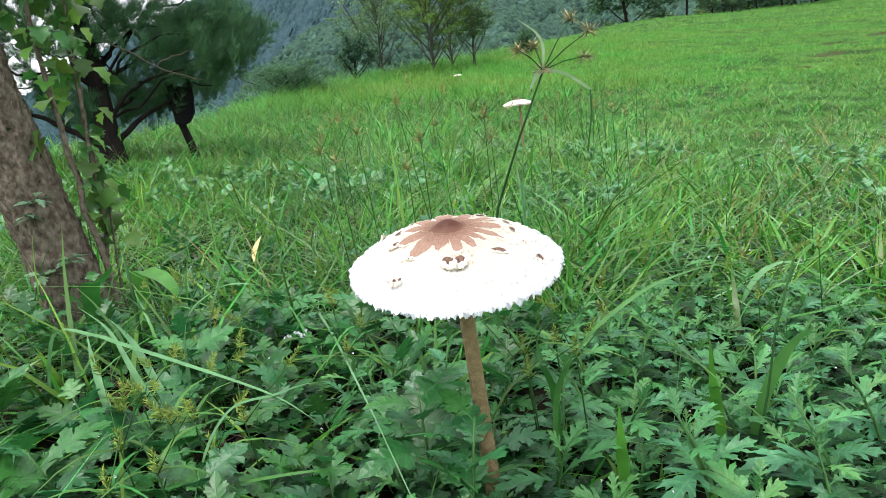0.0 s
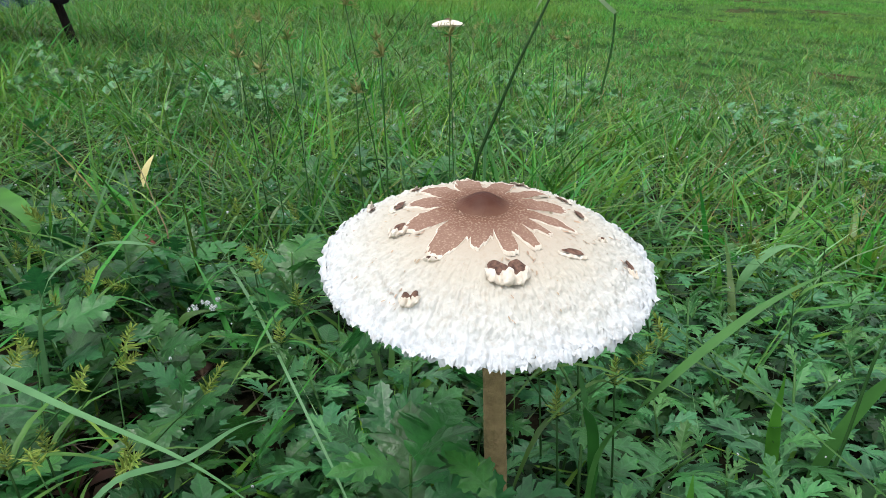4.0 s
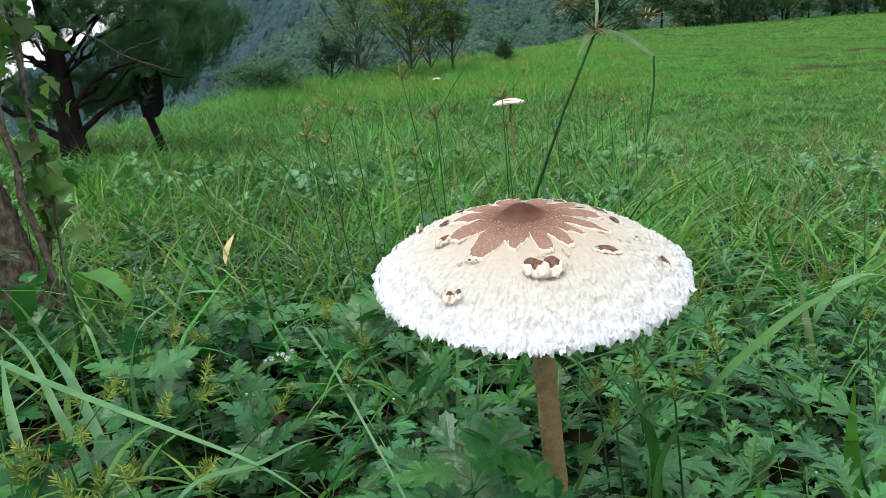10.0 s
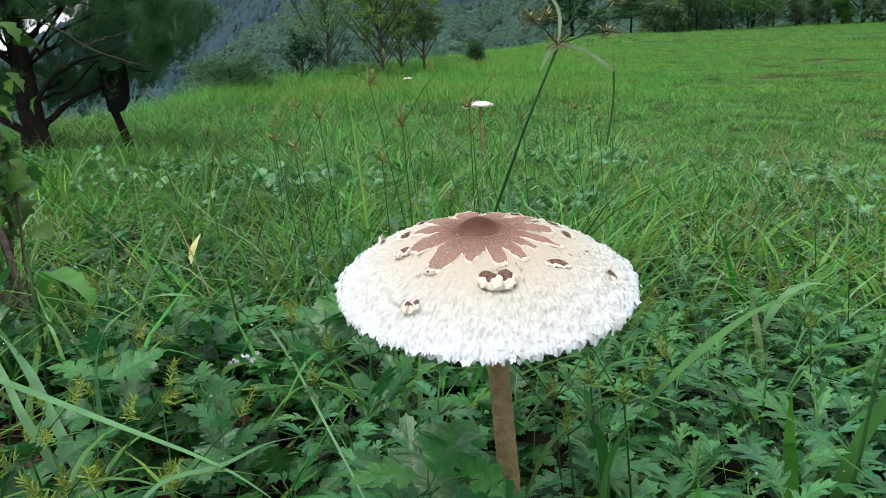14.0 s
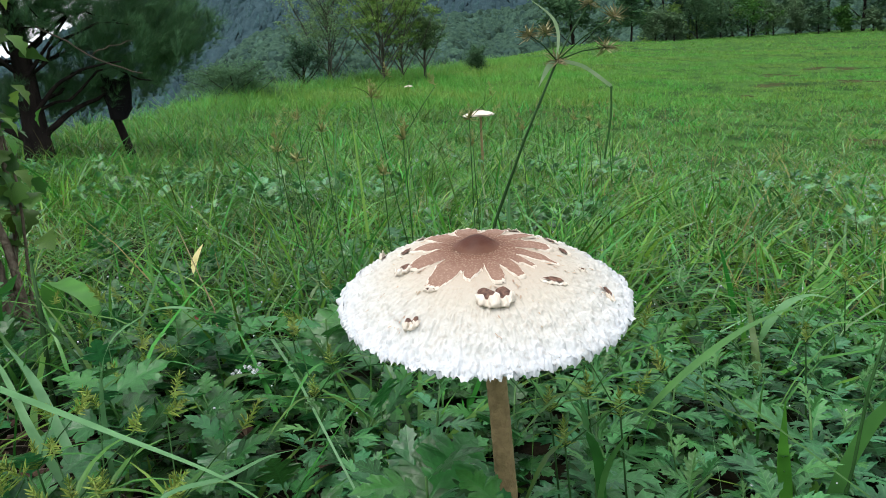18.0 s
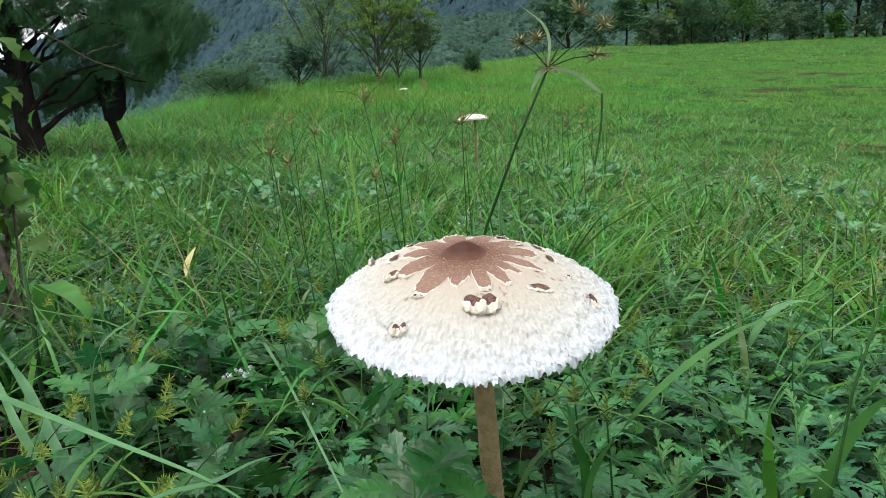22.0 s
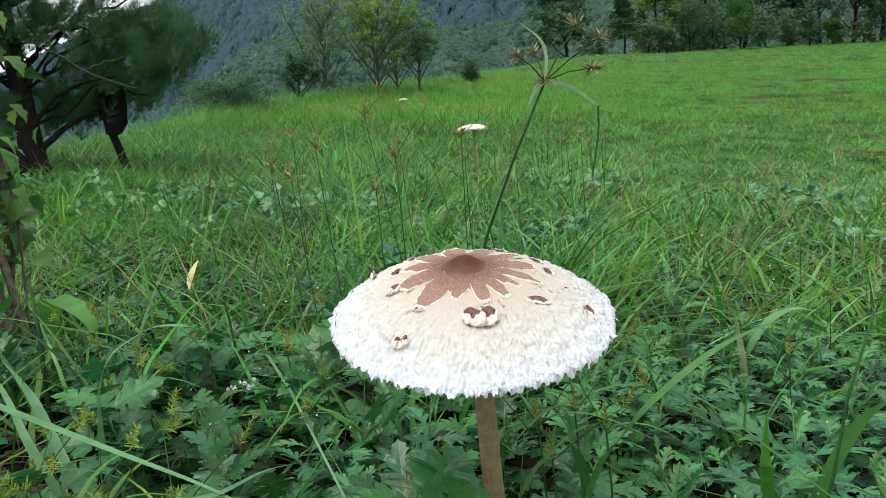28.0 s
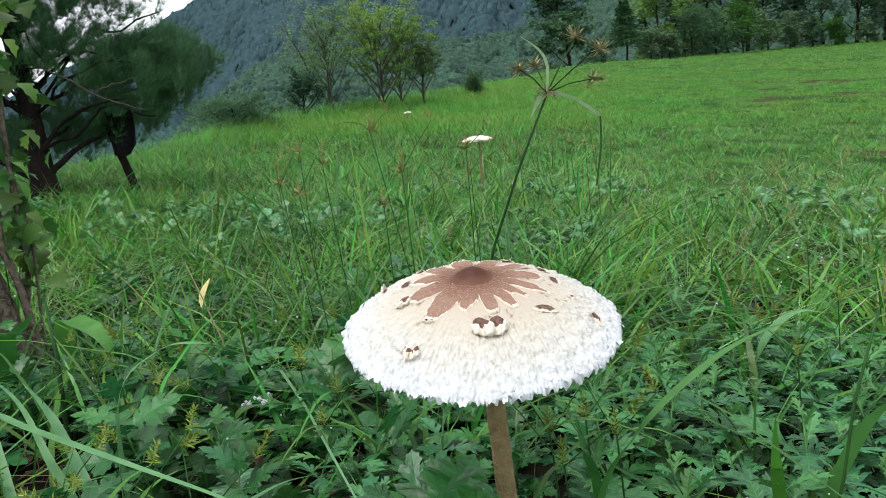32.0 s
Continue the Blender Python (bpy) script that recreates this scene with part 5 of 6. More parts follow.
# pine beside the post
def make_pine():
    g = np.random.default_rng(5)
    at = np.array([-2.52, 3.4])
    z = float(ground(*at)) - 0.05
    root = thing("pine_tree", "dark pine tree with low branches and long needles", "tree", (*at, z))
    across, away = np.array([0.836, 0.549, 0]), np.array([-0.549, 0.836, 0])
    s = np.linspace(0, 1, 14)
    trunk = np.outer(-0.12 * s + 0.03 * np.sin(5 * s), across) + np.outer(0.05 * np.sin(4 * s), away) + np.c_[0 * s, 0 * s, 2.9 * s]
    V, F = tube(trunk, 0.062 * (1 - 0.8 * s) + 0.03 * np.exp(-s * 16), 16)
    part("trunk", mesh_np("trunk", V, F, M_PINEBARK), root)
    t = np.linspace(0, 1, 9)

    def limb(points, r0, r1, mat=M_PINEBARK):
        p = np.array([q[0] * across + q[1] * away + [0, 0, q[2]] for q in points])
        u = np.linspace(0, 1, len(p))
        tt = np.linspace(0, 1, 12)
        line = np.c_[[np.interp(tt, u, p[:, c]) for c in range(3)]].T
        line[1:-1] = 0.25 * line[:-2] + 0.5 * line[1:-1] + 0.25 * line[2:]
        line += np.cumsum(g.normal(0, 0.006, (12, 3)), 0)
        part("limb", mesh_np("limb", *tube(line, r0 + (r1 - r0) * tt, 7), mat), root)
        return line

    # the low limb towards the post, the one on the far side, bare twigs between
    limb(((0.0, 0, 0.15), (0.1, -0.02, 0.27), (0.22, 0.02, 0.36), (0.36, 0.08, 0.43), (0.5, 0.12, 0.52)), 0.022, 0.006)
    limb(((-0.02, 0, 0.18), (-0.12, 0.02, 0.3), (-0.3, 0.05, 0.42), (-0.5, 0.1, 0.5)), 0.024, 0.008)
    limb(((0.0, 0, 0.3), (0.15, -0.1, 0.5), (0.3, -0.2, 0.58), (0.5, -0.22, 0.62)), 0.014, 0.004)
    limb(((0.02, -0.05, 0.85), (0.2, -0.25, 0.7), (0.36, -0.3, 0.58), (0.52, -0.32, 0.5)), 0.005, 0.003, M_TWIG)
    limb(((0.34, -0.3, 0.6), (0.44, -0.31, 0.64), (0.58, -0.32, 0.66)), 0.004, 0.002, M_TWIG)
    # crown: foliage masses as (across, away, height, three half-widths, sprays)
    masses = ((0.54, 0.0, 0.69, 0.44, 0.38, 0.22, 170), (0.74, 0.0, 0.77, 0.3, 0.27, 0.21, 100), (0.1, 0.3, 0.46, 0.5, 0.4, 0.16, 140), (0.36, 0.1, 0.92, 0.5, 0.4, 0.11, 75), (0.2, 0.0, 1.18, 0.62, 0.5, 0.16, 150), (-0.1, 0.0, 0.95, 0.4, 0.4, 0.25, 110), (-0.3, 0.0, 1.3, 0.4, 0.4, 0.3, 100), (-0.55, 0.0, 0.75, 0.42, 0.45, 0.32, 100), (-0.75, 0.0, 1.25, 0.5, 0.5, 0.3, 90), (0.5, 0.5, 0.5, 0.3, 0.25, 0.12, 40), (0.0, 0.0, 1.5, 0.7, 0.6, 0.22, 130), (-0.1, 0.0, 1.95, 0.7, 0.6, 0.3, 120))
    tips = []
    for ax, aw, az, rx, ry, rz, n in masses:
        for k in range(n):
            d = g.normal(0, 1, 3)
            d *= g.uniform(0.45, 1.0) / np.linalg.norm(d)
            c = (ax + rx * d[0]) * across + (aw + ry * d[1]) * away + [0, 0, az + rz * d[2]]
            z0 = max(0.25, c[2] - 0.35 * np.hypot(c[0], c[1]))
            b0 = np.array([np.interp(z0, trunk[:, 2], trunk[:, q]) for q in range(3)])
            line = b0 + t[:, None] * (c - b0) + np.c_[0 * t, 0 * t, 0.16 * np.sin(t * np.pi) * np.hypot(c[0], c[1])] + np.cumsum(g.normal(0, 0.03, (9, 3)), 0)
            if k % 34 == 0 and az > 0.6:
                part("limb", mesh_np("limb", *tube(line, 0.009 * (1 - 0.8 * t) + 0.002, 6), M_PINEBARK), root)
                tips.append((line[-1], line[-1] - line[-3]))
            else:
                tips.append((c, (c - b0) * g.uniform(0.3, 1) + g.normal(0, 0.2, 3)))
    # each spray: a twig with tufts of needles along it
    P, D = [], []
    for c, d in tips:
        d = d / (np.linalg.norm(d) + 1e-6)
        d = 0.6 * d + [0, 0, 0.45]
        m = 8
        P.append(c + np.outer(np.linspace(-0.07, 0.05, m), d) + g.normal(0, 0.014, (m, 3)))
        D.append(np.repeat(d[None], m, 0))
    P, D = np.concatenate(P), np.concatenate(D)
    nn = 30
    V0, F0 = blades(np.zeros((nn, 3)), g.uniform(0.06, 0.1, nn), np.full(nn, 0.0026), g.uniform(0, 6.28, nn), g.uniform(0.1, 0.75, nn), np.full(nn, 0.12), 1)
    V0 = V0[:, [0, 2, 1]]
    k = len(P)
    yaw = np.arctan2(-D[:, 0], D[:, 1]) + g.normal(0, 0.6, k)
    pitch = np.clip(np.arcsin(np.clip(D[:, 2], -0.9, 0.9)) + g.normal(0.25, 0.35, k), -0.8, 1.4)
    V, F = scatter(V0, F0, mats(P, yaw, pitch, g.uniform(0.75, 1.25, k), g.uniform(-3, 3, k)))
    part("needles", mesh_np("needles", V, F, M_NEEDLE), root, "dark green needle tufts")


make_pine()


# leaning post with a dark box
def make_post():
    root = thing("nest_box_post", "weathered leaning post carrying a black sheet-wrapped box", "post")
    x, y = -2.18, 3.79
    z = float(ground(x, y))
    root.location = (x, y, z)
    t = np.linspace(0, 1, 4)
    part("pole", mesh_np("pole", *tube(np.c_[0.02 - 0.11 * t, -0.06 * t, -0.1 + 0.55 * t], 0.026 - 0.004 * t, 10), M_PINEBARK), root)
    bm = bmesh.new()
    bmesh.ops.create_cube(bm, size=1)
    bmesh.ops.subdivide_edges(bm, edges=bm.edges[:], cuts=4, use_grid_fill=True)
    for v in bm.verts:
        c = v.co
        sag = noise.noise(c * 2.5) * 0.02
        v.co = Vector((c.x * (0.14 + 0.02 * c.z) - 0.0 * c.z + sag, c.y * 0.11 + sag, c.z * 0.235 + 0.06 * c.x * (0.5 - c.z) - 0.02 * math.cos(c.x * 6)))
    me = bpy.data.meshes.new("box")
    bm.to_mesh(me)
    bm.free()
    me.materials.append(M_BLACK)
    part("box", me, root, "black sagging box", Matrix.Translation((-0.02, -0.03, 0.38)) @ Matrix.Rotation(0.5, 4, "Z"))


make_post()


# leaning trunk near the mushroom with a climbing vine
def make_trunk():
    g = np.random.default_rng(8)
    foot = np.array([-0.805, 0.619, 0.0])
    root = thing("leaning_tree", "rough-barked leaning tree trunk beside the mushroom", "tree", foot)
    s = np.linspace(0, 1, 170)
    h = np.array([-0.05, 0.12, 0.17, 0.27, 0.36, 0.44, 0.576, 0.68, 0.83, 1.1, 1.6])
    out = np.array([0.02, 0.0, -0.004, -0.015, -0.027, -0.034, -0.054, -0.056, -0.06, -0.1, -0.18])
    zz = -0.05 + 1.65 * s
    o = np.interp(zz, h, out)
    for _ in range(30):
        o[1:-1] = 0.25 * o[:-2] + 0.5 * o[1:-1] + 0.25 * o[2:]
    line = np.c_[o, o * 0.9, zz]
    rad = 0.057 - 0.01 * s + 0.02 * np.exp(-s * 16)
    V, F = tube(line, rad, 110)
    c = np.c_[np.interp(V[:, 2], zz, line[:, 0]), np.interp(V[:, 2], zz, line[:, 1]), V[:, 2]]
    d = V - c
    u = d / (np.linalg.norm(d, axis=1, keepdims=True) + 1e-9) * 0.055
    ridge = np.array([noise.fractal((p[0] * 75, p[1] * 75, q[2] * 38), 1.0, 2.0, 3) for p, q in zip(u, V)])
    fine = np.array([noise.fractal((p[0] * 110, p[1] * 110, q[2] * 45), 1.0, 2.0, 3) for p, q in zip(u, V)])
    crack = -np.abs(ridge) ** 0.6
    V = c + d * (1.04 + 0.14 * crack + 0.1 * fine)[:, None]
    part("trunk", mesh_np("trunk", V, F, M_BARK), root)
    t = np.linspace(0, 1, 8)
    for yaw, L, z0, up, r in ((0.75, 0.25, 0.63, 1.5, 0.019), (3.4, 0.5, 0.72, 1.0, 0.04)):
        b0 = np.array([np.interp(z0, zz, line[:, 0]), np.interp(z0, zz, line[:, 1]), z0])
        ln = b0 + L * t[:, None] * np.array([math.cos(yaw), math.sin(yaw), up])
        part("branch", mesh_np("branch", *tube(ln, r * (1.25 - 0.6 * t), 14), M_BARK), root)
    a = np.linspace(0, 2 * np.pi, 16, endpoint=False)
    for z0, yaw, r in ((0.59, -0.75, 0.0115), (0.37, -0.3, 0.008)):
        b0 = np.array([np.interp(z0, zz, line[:, 0]), np.interp(z0, zz, line[:, 1]), z0]) + 0.05 * np.array([math.cos(yaw), math.sin(yaw), 0])
        e1 = np.array([-math.sin(yaw), math.cos(yaw), 0])
        n1 = np.array([math.cos(yaw), math.sin(yaw), 0.1])
        rings = [b0 + r * f * (np.outer(np.cos(a), e1) + np.outer(np.sin(a), [0, 0, 1.2])) + n1 * w for f, w in ((1.1, -0.004), (0.9, 0.0), (0.7, -0.001), (0.4, -0.006))]
        V = np.concatenate(rings + [[b0 - n1 * 0.008]])
        k = np.arange(16)
        F = np.concatenate([np.c_[q * 16 + k, q * 16 + (k + 1) % 16, q * 16 + 16 + (k + 1) % 16, q * 16 + 16 + k] for q in range(3)])
        part("knot", mesh_np("knot", V, [F, np.c_[48 + k, 48 + (k + 1) % 16, np.full(16, 64)]], M_PINEBARK), root, "dark knot hole")

    # small shoots on the lower trunk
    for z0, yaw, reach in ((0.31, -1.15, 0.075), (0.335, -0.85, 0.08), (0.22, -0.7, 0.085), (0.2, -1.35, 0.08)):
        b0 = np.array([np.interp(z0, zz, line[:, 0]), np.interp(z0, zz, line[:, 1]), z0]) + 0.055 * np.array([math.cos(yaw), math.sin(yaw), 0])
        tip = b0 + 0.5 * reach * np.array([math.cos(yaw), math.sin(yaw), 0.35])
        shoot = part("shoot", mesh_np("shoot", *tube([b0 - 0.01 * np.array([math.cos(yaw), math.sin(yaw), 0]), 0.5 * (b0 + tip) + [0, 0, 0.004], tip], [0.0016, 0.0013, 0.0008], 6), M_STEMG), root, "thin green shoot on the bark")
        for k in range(9):
            q = k / 8
            part("leaf", SHOOT_LEAF, shoot, m=to_m(mats([b0 + (tip - b0) * q], k * 2.4 + g.uniform(-0.3, 0.3), g.uniform(-0.2, 0.7), g.uniform(0.022, 0.036), g.uniform(-0.4, 0.4))[0]))


SHOOT_LEAF = mesh_np("shoot_leaf", *MUGS[2], M_SILVERLEAF, smooth=False)
make_trunk()


# ---------- wooded hills ----------
def crown_clump(g, dome=0.55, tall=1.1, point=0.0, detail=2):
    """A tree crown seen from far: a lumpy dome, drawn to a point for conifers."""
    bm = bmesh.new()
    bmesh.ops.create_icosphere(bm, subdivisions=detail, radius=dome)
    shift = Vector(g.uniform(0, 50, 3))
    for v in bm.verts:
        v.co *= 1 + 0.55 * noise.noise(v.co * 2.6 + shift) + 0.25 * noise.noise(v.co * 6.5 + shift)
        if point:
            f = 1 - point * (v.co.z / dome + 0.4) * 0.5
            v.co.x *= f
            v.co.y *= f
        v.co.z *= tall
    V = np.array([v.co[:] for v in bm.verts])
    F = np.array([[v.index for v in f.verts] for f in bm.faces if f.calc_center_median().z > -0.3 * dome])
    bm.free()
    return V, [F]


def ridge_height(az, table):
    return np.interp(az, [p[0] for p in table], [p[1] for p in table])


def canopy(u, v, seed):
    """Heights of a closed canopy: rounded crowns on a jittered grid of unit cells."""
    iu, iv = np.floor(u), np.floor(v)
    best = np.full(u.shape, 9.0)
    tall = np.zeros(u.shape)
    for du in (-1, 0, 1):
        for dv in (-1, 0, 1):
            cu, cv = iu + du, iv + dv
            h = np.sin(cu * 127.1 + cv * 311.7 + seed) * 43758.5453
            h2 = np.sin(cu * 269.5 + cv * 183.3 + seed) * 24634.6345
            a, b = h - np.floor(h), h2 - np.floor(h2)
            d = np.hypot(cu + 0.15 + 0.7 * a - u, cv + 0.15 + 0.7 * b - v)
            tall = np.where(d < best, 0.6 + 0.8 * a * b, tall)
            best = np.minimum(best, d)
    return tall * np.sqrt(np.clip(1 - (best / 0.95) ** 2, 0, 1))


def hill(name, label, d0, d1, base, table, mat, cell, n, size, g, crown, az0, az1, cols, rows, woods):
    """A wooded hillside between two distances, rising to a skyline given as elevations by bearing."""

    def place(a, q, up=0.0):
        top = d1 * np.tan(np.radians(ridge_height(a, table)))
        d = d0 + (d1 - d0) * q
        zz = base + (top - base) * (q**0.85) + 0.02 * d1 * np.sin(a * 0.5 + 5 * q) * q * (1 - q) * 4 + 0.012 * d1 * np.sin(a * 1.3 - 9 * q) * (1 - q)
        return np.stack([d * np.sin(np.radians(a)), d * np.cos(np.radians(a)), zz + up], -1)

    A, Q = np.meshgrid(np.linspace(az0, az1, cols), np.linspace(0, 1, rows))
    u, v = np.radians(A) * 0.5 * (d0 + d1) / cell, Q * (d1 - d0) / cell
    wob = 0.3 * np.sin(2.3 * v + 1.1 * u) + 0.2 * np.sin(3.7 * u - 1.9 * v)
    lift = cell * (0.9 * canopy(u + wob, v, 3.0) + 0.28 * canopy(2.7 * u, 2.7 * v + wob, 8.0) + 0.12 * np.sin(7.1 * u + 3 * v) * np.sin(6.3 * v))
    V = place(A, Q, lift).reshape(-1, 3)
    i, j = np.meshgrid(np.arange(rows - 1), np.arange(cols - 1), indexing="ij")
    F = np.stack([i * cols + j, i * cols + j + 1, (i + 1) * cols + j + 1, (i + 1) * cols + j], -1).reshape(-1, 4)
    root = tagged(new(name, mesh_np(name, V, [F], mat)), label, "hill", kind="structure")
    protos = [crown() for _ in range(4)]
    pieces = []
    for pr in protos:
        k = n // 4
        P = place(g.uniform(*woods, k), g.uniform(0, 1, k) ** 0.7, 0.45 * cell)
        pieces.append(scatter(*pr, mats(P, g.uniform(0, 6.28, k), g.normal(0, 0.1, k), size * g.uniform(0.6, 1.3, k))))
    V, F = join(pieces)
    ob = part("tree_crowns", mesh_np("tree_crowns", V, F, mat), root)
    tagged(ob, kind="stuff")


g = np.random.default_rng(31)
FAR_SKY = ((-70, -2), (-47, 0.6), (-44, 1.5), (-40, 3), (-30, 7.2), (-24.2, 9.6), (-21, 11.3), (-12, 15), (0, 18), (20, 20), (50, 20))
NEAR_SKY = ((-70, -6), (-40, -5), (-28, -0.8), (-25.2, 1.4), (-23.4, 2.8), (-21.7, 3.8), (-19.8, 5.1), (-18.2, 5.9), (-16, 6.4), (-12, 6.9), (-5, 6.1), (4, 6.5), (12, 9), (20, 12), (50, 14))
hill("wooded_mountain", "steep forested mountain, blue haze put into its colour", 260, 520, -60, FAR_SKY, M_FORESTFAR, 6.0, 16000, 5.0, g, lambda: crown_clump(g, 0.55, 1.5, 0.6, 1), -56, 38, 700, 150, (-52, 30))
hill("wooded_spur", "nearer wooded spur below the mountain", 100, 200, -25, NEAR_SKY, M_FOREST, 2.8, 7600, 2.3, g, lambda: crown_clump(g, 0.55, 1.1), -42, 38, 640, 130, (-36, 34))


# ---------- sedges, long blades and small things ----------
def ribbon(pts, width, mat, name, label, group="", taper=True, category="grass", fold=0.25, up=(0, 0, 1)):
    """A long grass blade through a few places, with a folded midrib."""
    pts = np.asarray(pts, float)
    t = np.linspace(0, len(pts) - 1, 6 * (len(pts) - 1) + 1)
    i = np.minimum(t.astype(int), len(pts) - 2)
    u = (t - i)[:, None]
    ext = np.concatenate([2 * pts[:1] - pts[1:2], pts, 2 * pts[-1:] - pts[-2:-1]])
    p0, p1, p2, p3 = ext[i], ext[i + 1], ext[i + 2], ext[i + 3]
    line = 0.5 * (2 * p1 + (p2 - p0) * u + (2 * p0 - 5 * p1 + 4 * p2 - p3) * u**2 + (3 * p1 - p0 - 3 * p2 + p3) * u**3)
    d = np.gradient(line, axis=0)
    side = np.cross(d, up)
    side /= np.linalg.norm(side, axis=1, keepdims=True) + 1e-9
    f = t / t[-1]
    w = 0.5 * width * (np.clip((1.02 - f) * 2.2, 0.03, 1) * np.clip(0.5 + 2 * f, 0, 1) if taper else np.ones_like(f))
    foot = line[0].copy()
    line = line - foot
    L, R = line + side * w[:, None] + [0, 0, 1] * (fold * w)[:, None], line - side * w[:, None] + [0, 0, 1] * (fold * w)[:, None]
    n = len(line)
    k = np.arange(n - 1)
    V = np.concatenate([line, L, R])
    F = np.concatenate([np.c_[k, k + 1, n + k + 1, n + k], np.c_[k + 1, k, 2 * n + k, 2 * n + k + 1]])
    ob = new(name, mesh_np(name, V, [F], mat))
    ob.location = foot
    return tagged(ob, label, category, group)


def to_ground(p):
    return (p[0], p[1], float(ground(p[0], p[1])) - 0.01)


GB = "long grass blades near the mushroom"
ribbon([(-0.52, 0.16, 0.12), (-0.43, 0.09, 0.225), (-0.333, 0.026, 0.24), (-0.282, -0.008, 0.24), (-0.183, -0.051, 0.225), (-0.11, -0.072, 0.205), (-0.07, -0.08, 0.18)], 0.0058, M_PALE, "long_grass", "long pale green grass blade arching across the herbs", GB)
ribbon([(-0.29, 0.05, 0.0), (-0.29, 0.05, 0.12), (-0.294, 0.048, 0.14), (-0.323, 0.062, 0.18), (-0.377, 0.109, 0.22), (-0.45, 0.16, 0.24)], 0.0075, M_PALE, "long_grass", "pale bluish grass blade beside the herbs", GB)
ribbon([(-0.2, -0.13, 0.03), (-0.17, -0.11, 0.15), (-0.144, -0.089, 0.2), (-0.11, -0.071, 0.205), (-0.1, -0.027, 0.195), (-0.086, 0.014, 0.18)], 0.006, M_PALE, "long_grass", "pale grass blade curving over the herbs", GB)
ribbon([(-0.345, 0.048, 0.085), (-0.361, 0.06, 0.125), (-0.407, 0.111, 0.175), (-0.443, 0.158, 0.205)], 0.0085, M_PALE, "long_grass", "pale grass blade leaning over the herbs", GB)
ribbon([(-0.281, 0.067, 0.09), (-0.312, 0.091, 0.13), (-0.37, 0.145, 0.175), (-0.407, 0.177, 0.195), (-0.467, 0.235, 0.2)], 0.0085, M_PALE, "long_grass", "pale grass blade bent over the herbs", GB)
ribbon([(-0.233, -0.041, 0.09), (-0.182, -0.075, 0.125), (-0.122, -0.085, 0.14), (-0.074, -0.076, 0.14), (-0.053, -0.058, 0.13)], 0.0055, M_BLADEL, "long_grass", "green grass blade arching low before the stalk", GB)
ribbon([(-0.31, 0.13, 0.02), (-0.295, 0.12, 0.2), (-0.26, 0.136, 0.245), (-0.215, 0.136, 0.25), (-0.192, 0.182, 0.22), (-0.17, 0.217, 0.19), (-0.16, 0.24, 0.15)], 0.007, M_PALE, "long_grass", "arching pale green grass blade", GB)
ribbon([(-0.255, 0.226, 0.02), (-0.245, 0.226, 0.12), (-0.235, 0.225, 0.145), (-0.219, 0.245, 0.148), (-0.187, 0.329, 0.115)], 0.016, M_BLADE, "long_grass", "broad dark grass blade carrying water drops", GB)
ribbon([(-0.62, 0.53, 0.06), (-0.6, 0.52, 0.19), (-0.523, 0.44, 0.21), (-0.472, 0.407, 0.19), (-0.461, 0.414, 0.12)], 0.032, M_BLADE, "long_grass", "broad drooping green blade with a brown spot", GB)
ribbon([(-0.711, 0.519, 0.05), (-0.66, 0.47, 0.19), (-0.608, 0.432, 0.21), (-0.56, 0.4, 0.24)], 0.03, M_BLADE, "long_grass", "broad green blade beside the trunk", GB)
ribbon([(0.105, 0.03, 0.0), (0.107, 0.025, 0.13), (0.134, -0.003, 0.2), (0.187, 0.019, 0.235), (0.237, 0.061, 0.24), (0.291, 0.119, 0.23)], 0.007, M_BLADEL, "long_grass", "long green sedge leaf arching sideways", GB)
ribbon([(0.108, 0.03, 0.1), (0.107, 0.028, 0.15), (0.1, 0.018, 0.18), (0.097, 0.03, 0.2)], 0.008, M_BLADE, "long_grass", "short upright sedge leaf", GB)
ribbon([(0.27, 0.125, -0.03), (0.265, 0.122, 0.06), (0.259, 0.112, 0.11), (0.256, 0.1, 0.158)], 0.0105, M_BLADEB, "long_grass", "broad upright bright green blade", GB, up=(0.15, 1, 0.1))
ribbon([(0.29, 0.13, -0.03), (0.3, 0.12, 0.06), (0.318, 0.11, 0.12), (0.335, 0.105, 0.15), (0.352, 0.1, 0.165)], 0.0115, M_BLADEL, "long_grass", "broad upright green blade among the mugwort", GB, up=(0.15, 1, 0.1))
ribbon([(0.161, 0.01, -0.02), (0.161, 0.005, 0.07), (0.161, 0.0, 0.11), (0.162, 0.0, 0.145)], 0.0105, M_BLADEB, "long_grass", "broad upright bright green blade", GB, up=(0.15, 1, 0.1))
ribbon([(0.245, 0.02, -0.02), (0.232, 0.01, 0.06), (0.222, 0.0, 0.1), (0.212, -0.005, 0.133)], 0.0085, M_PALE, "long_grass", "upright bluish grass blade", GB, up=(0.15, 1, 0.1))
ribbon([(0.37, 0.53, -0.02), (0.378, 0.52, 0.05), (0.404, 0.52, 0.093), (0.437, 0.52, 0.112), (0.47, 0.51, 0.11)], 0.022, M_PALE, "long_grass", "broad grey-green blade bent over in the grass", GB)
GA = "pale arching blades behind the cap"
ribbon([(0.0, 0.73, 0.05), (0.01, 0.725, 0.2), (0.024, 0.724, 0.294), (0.052, 0.725, 0.325), (0.107, 0.723, 0.347)], 0.0068, M_PALE, "arching_grass", "long pale grass blade arching over the meadow", GA)
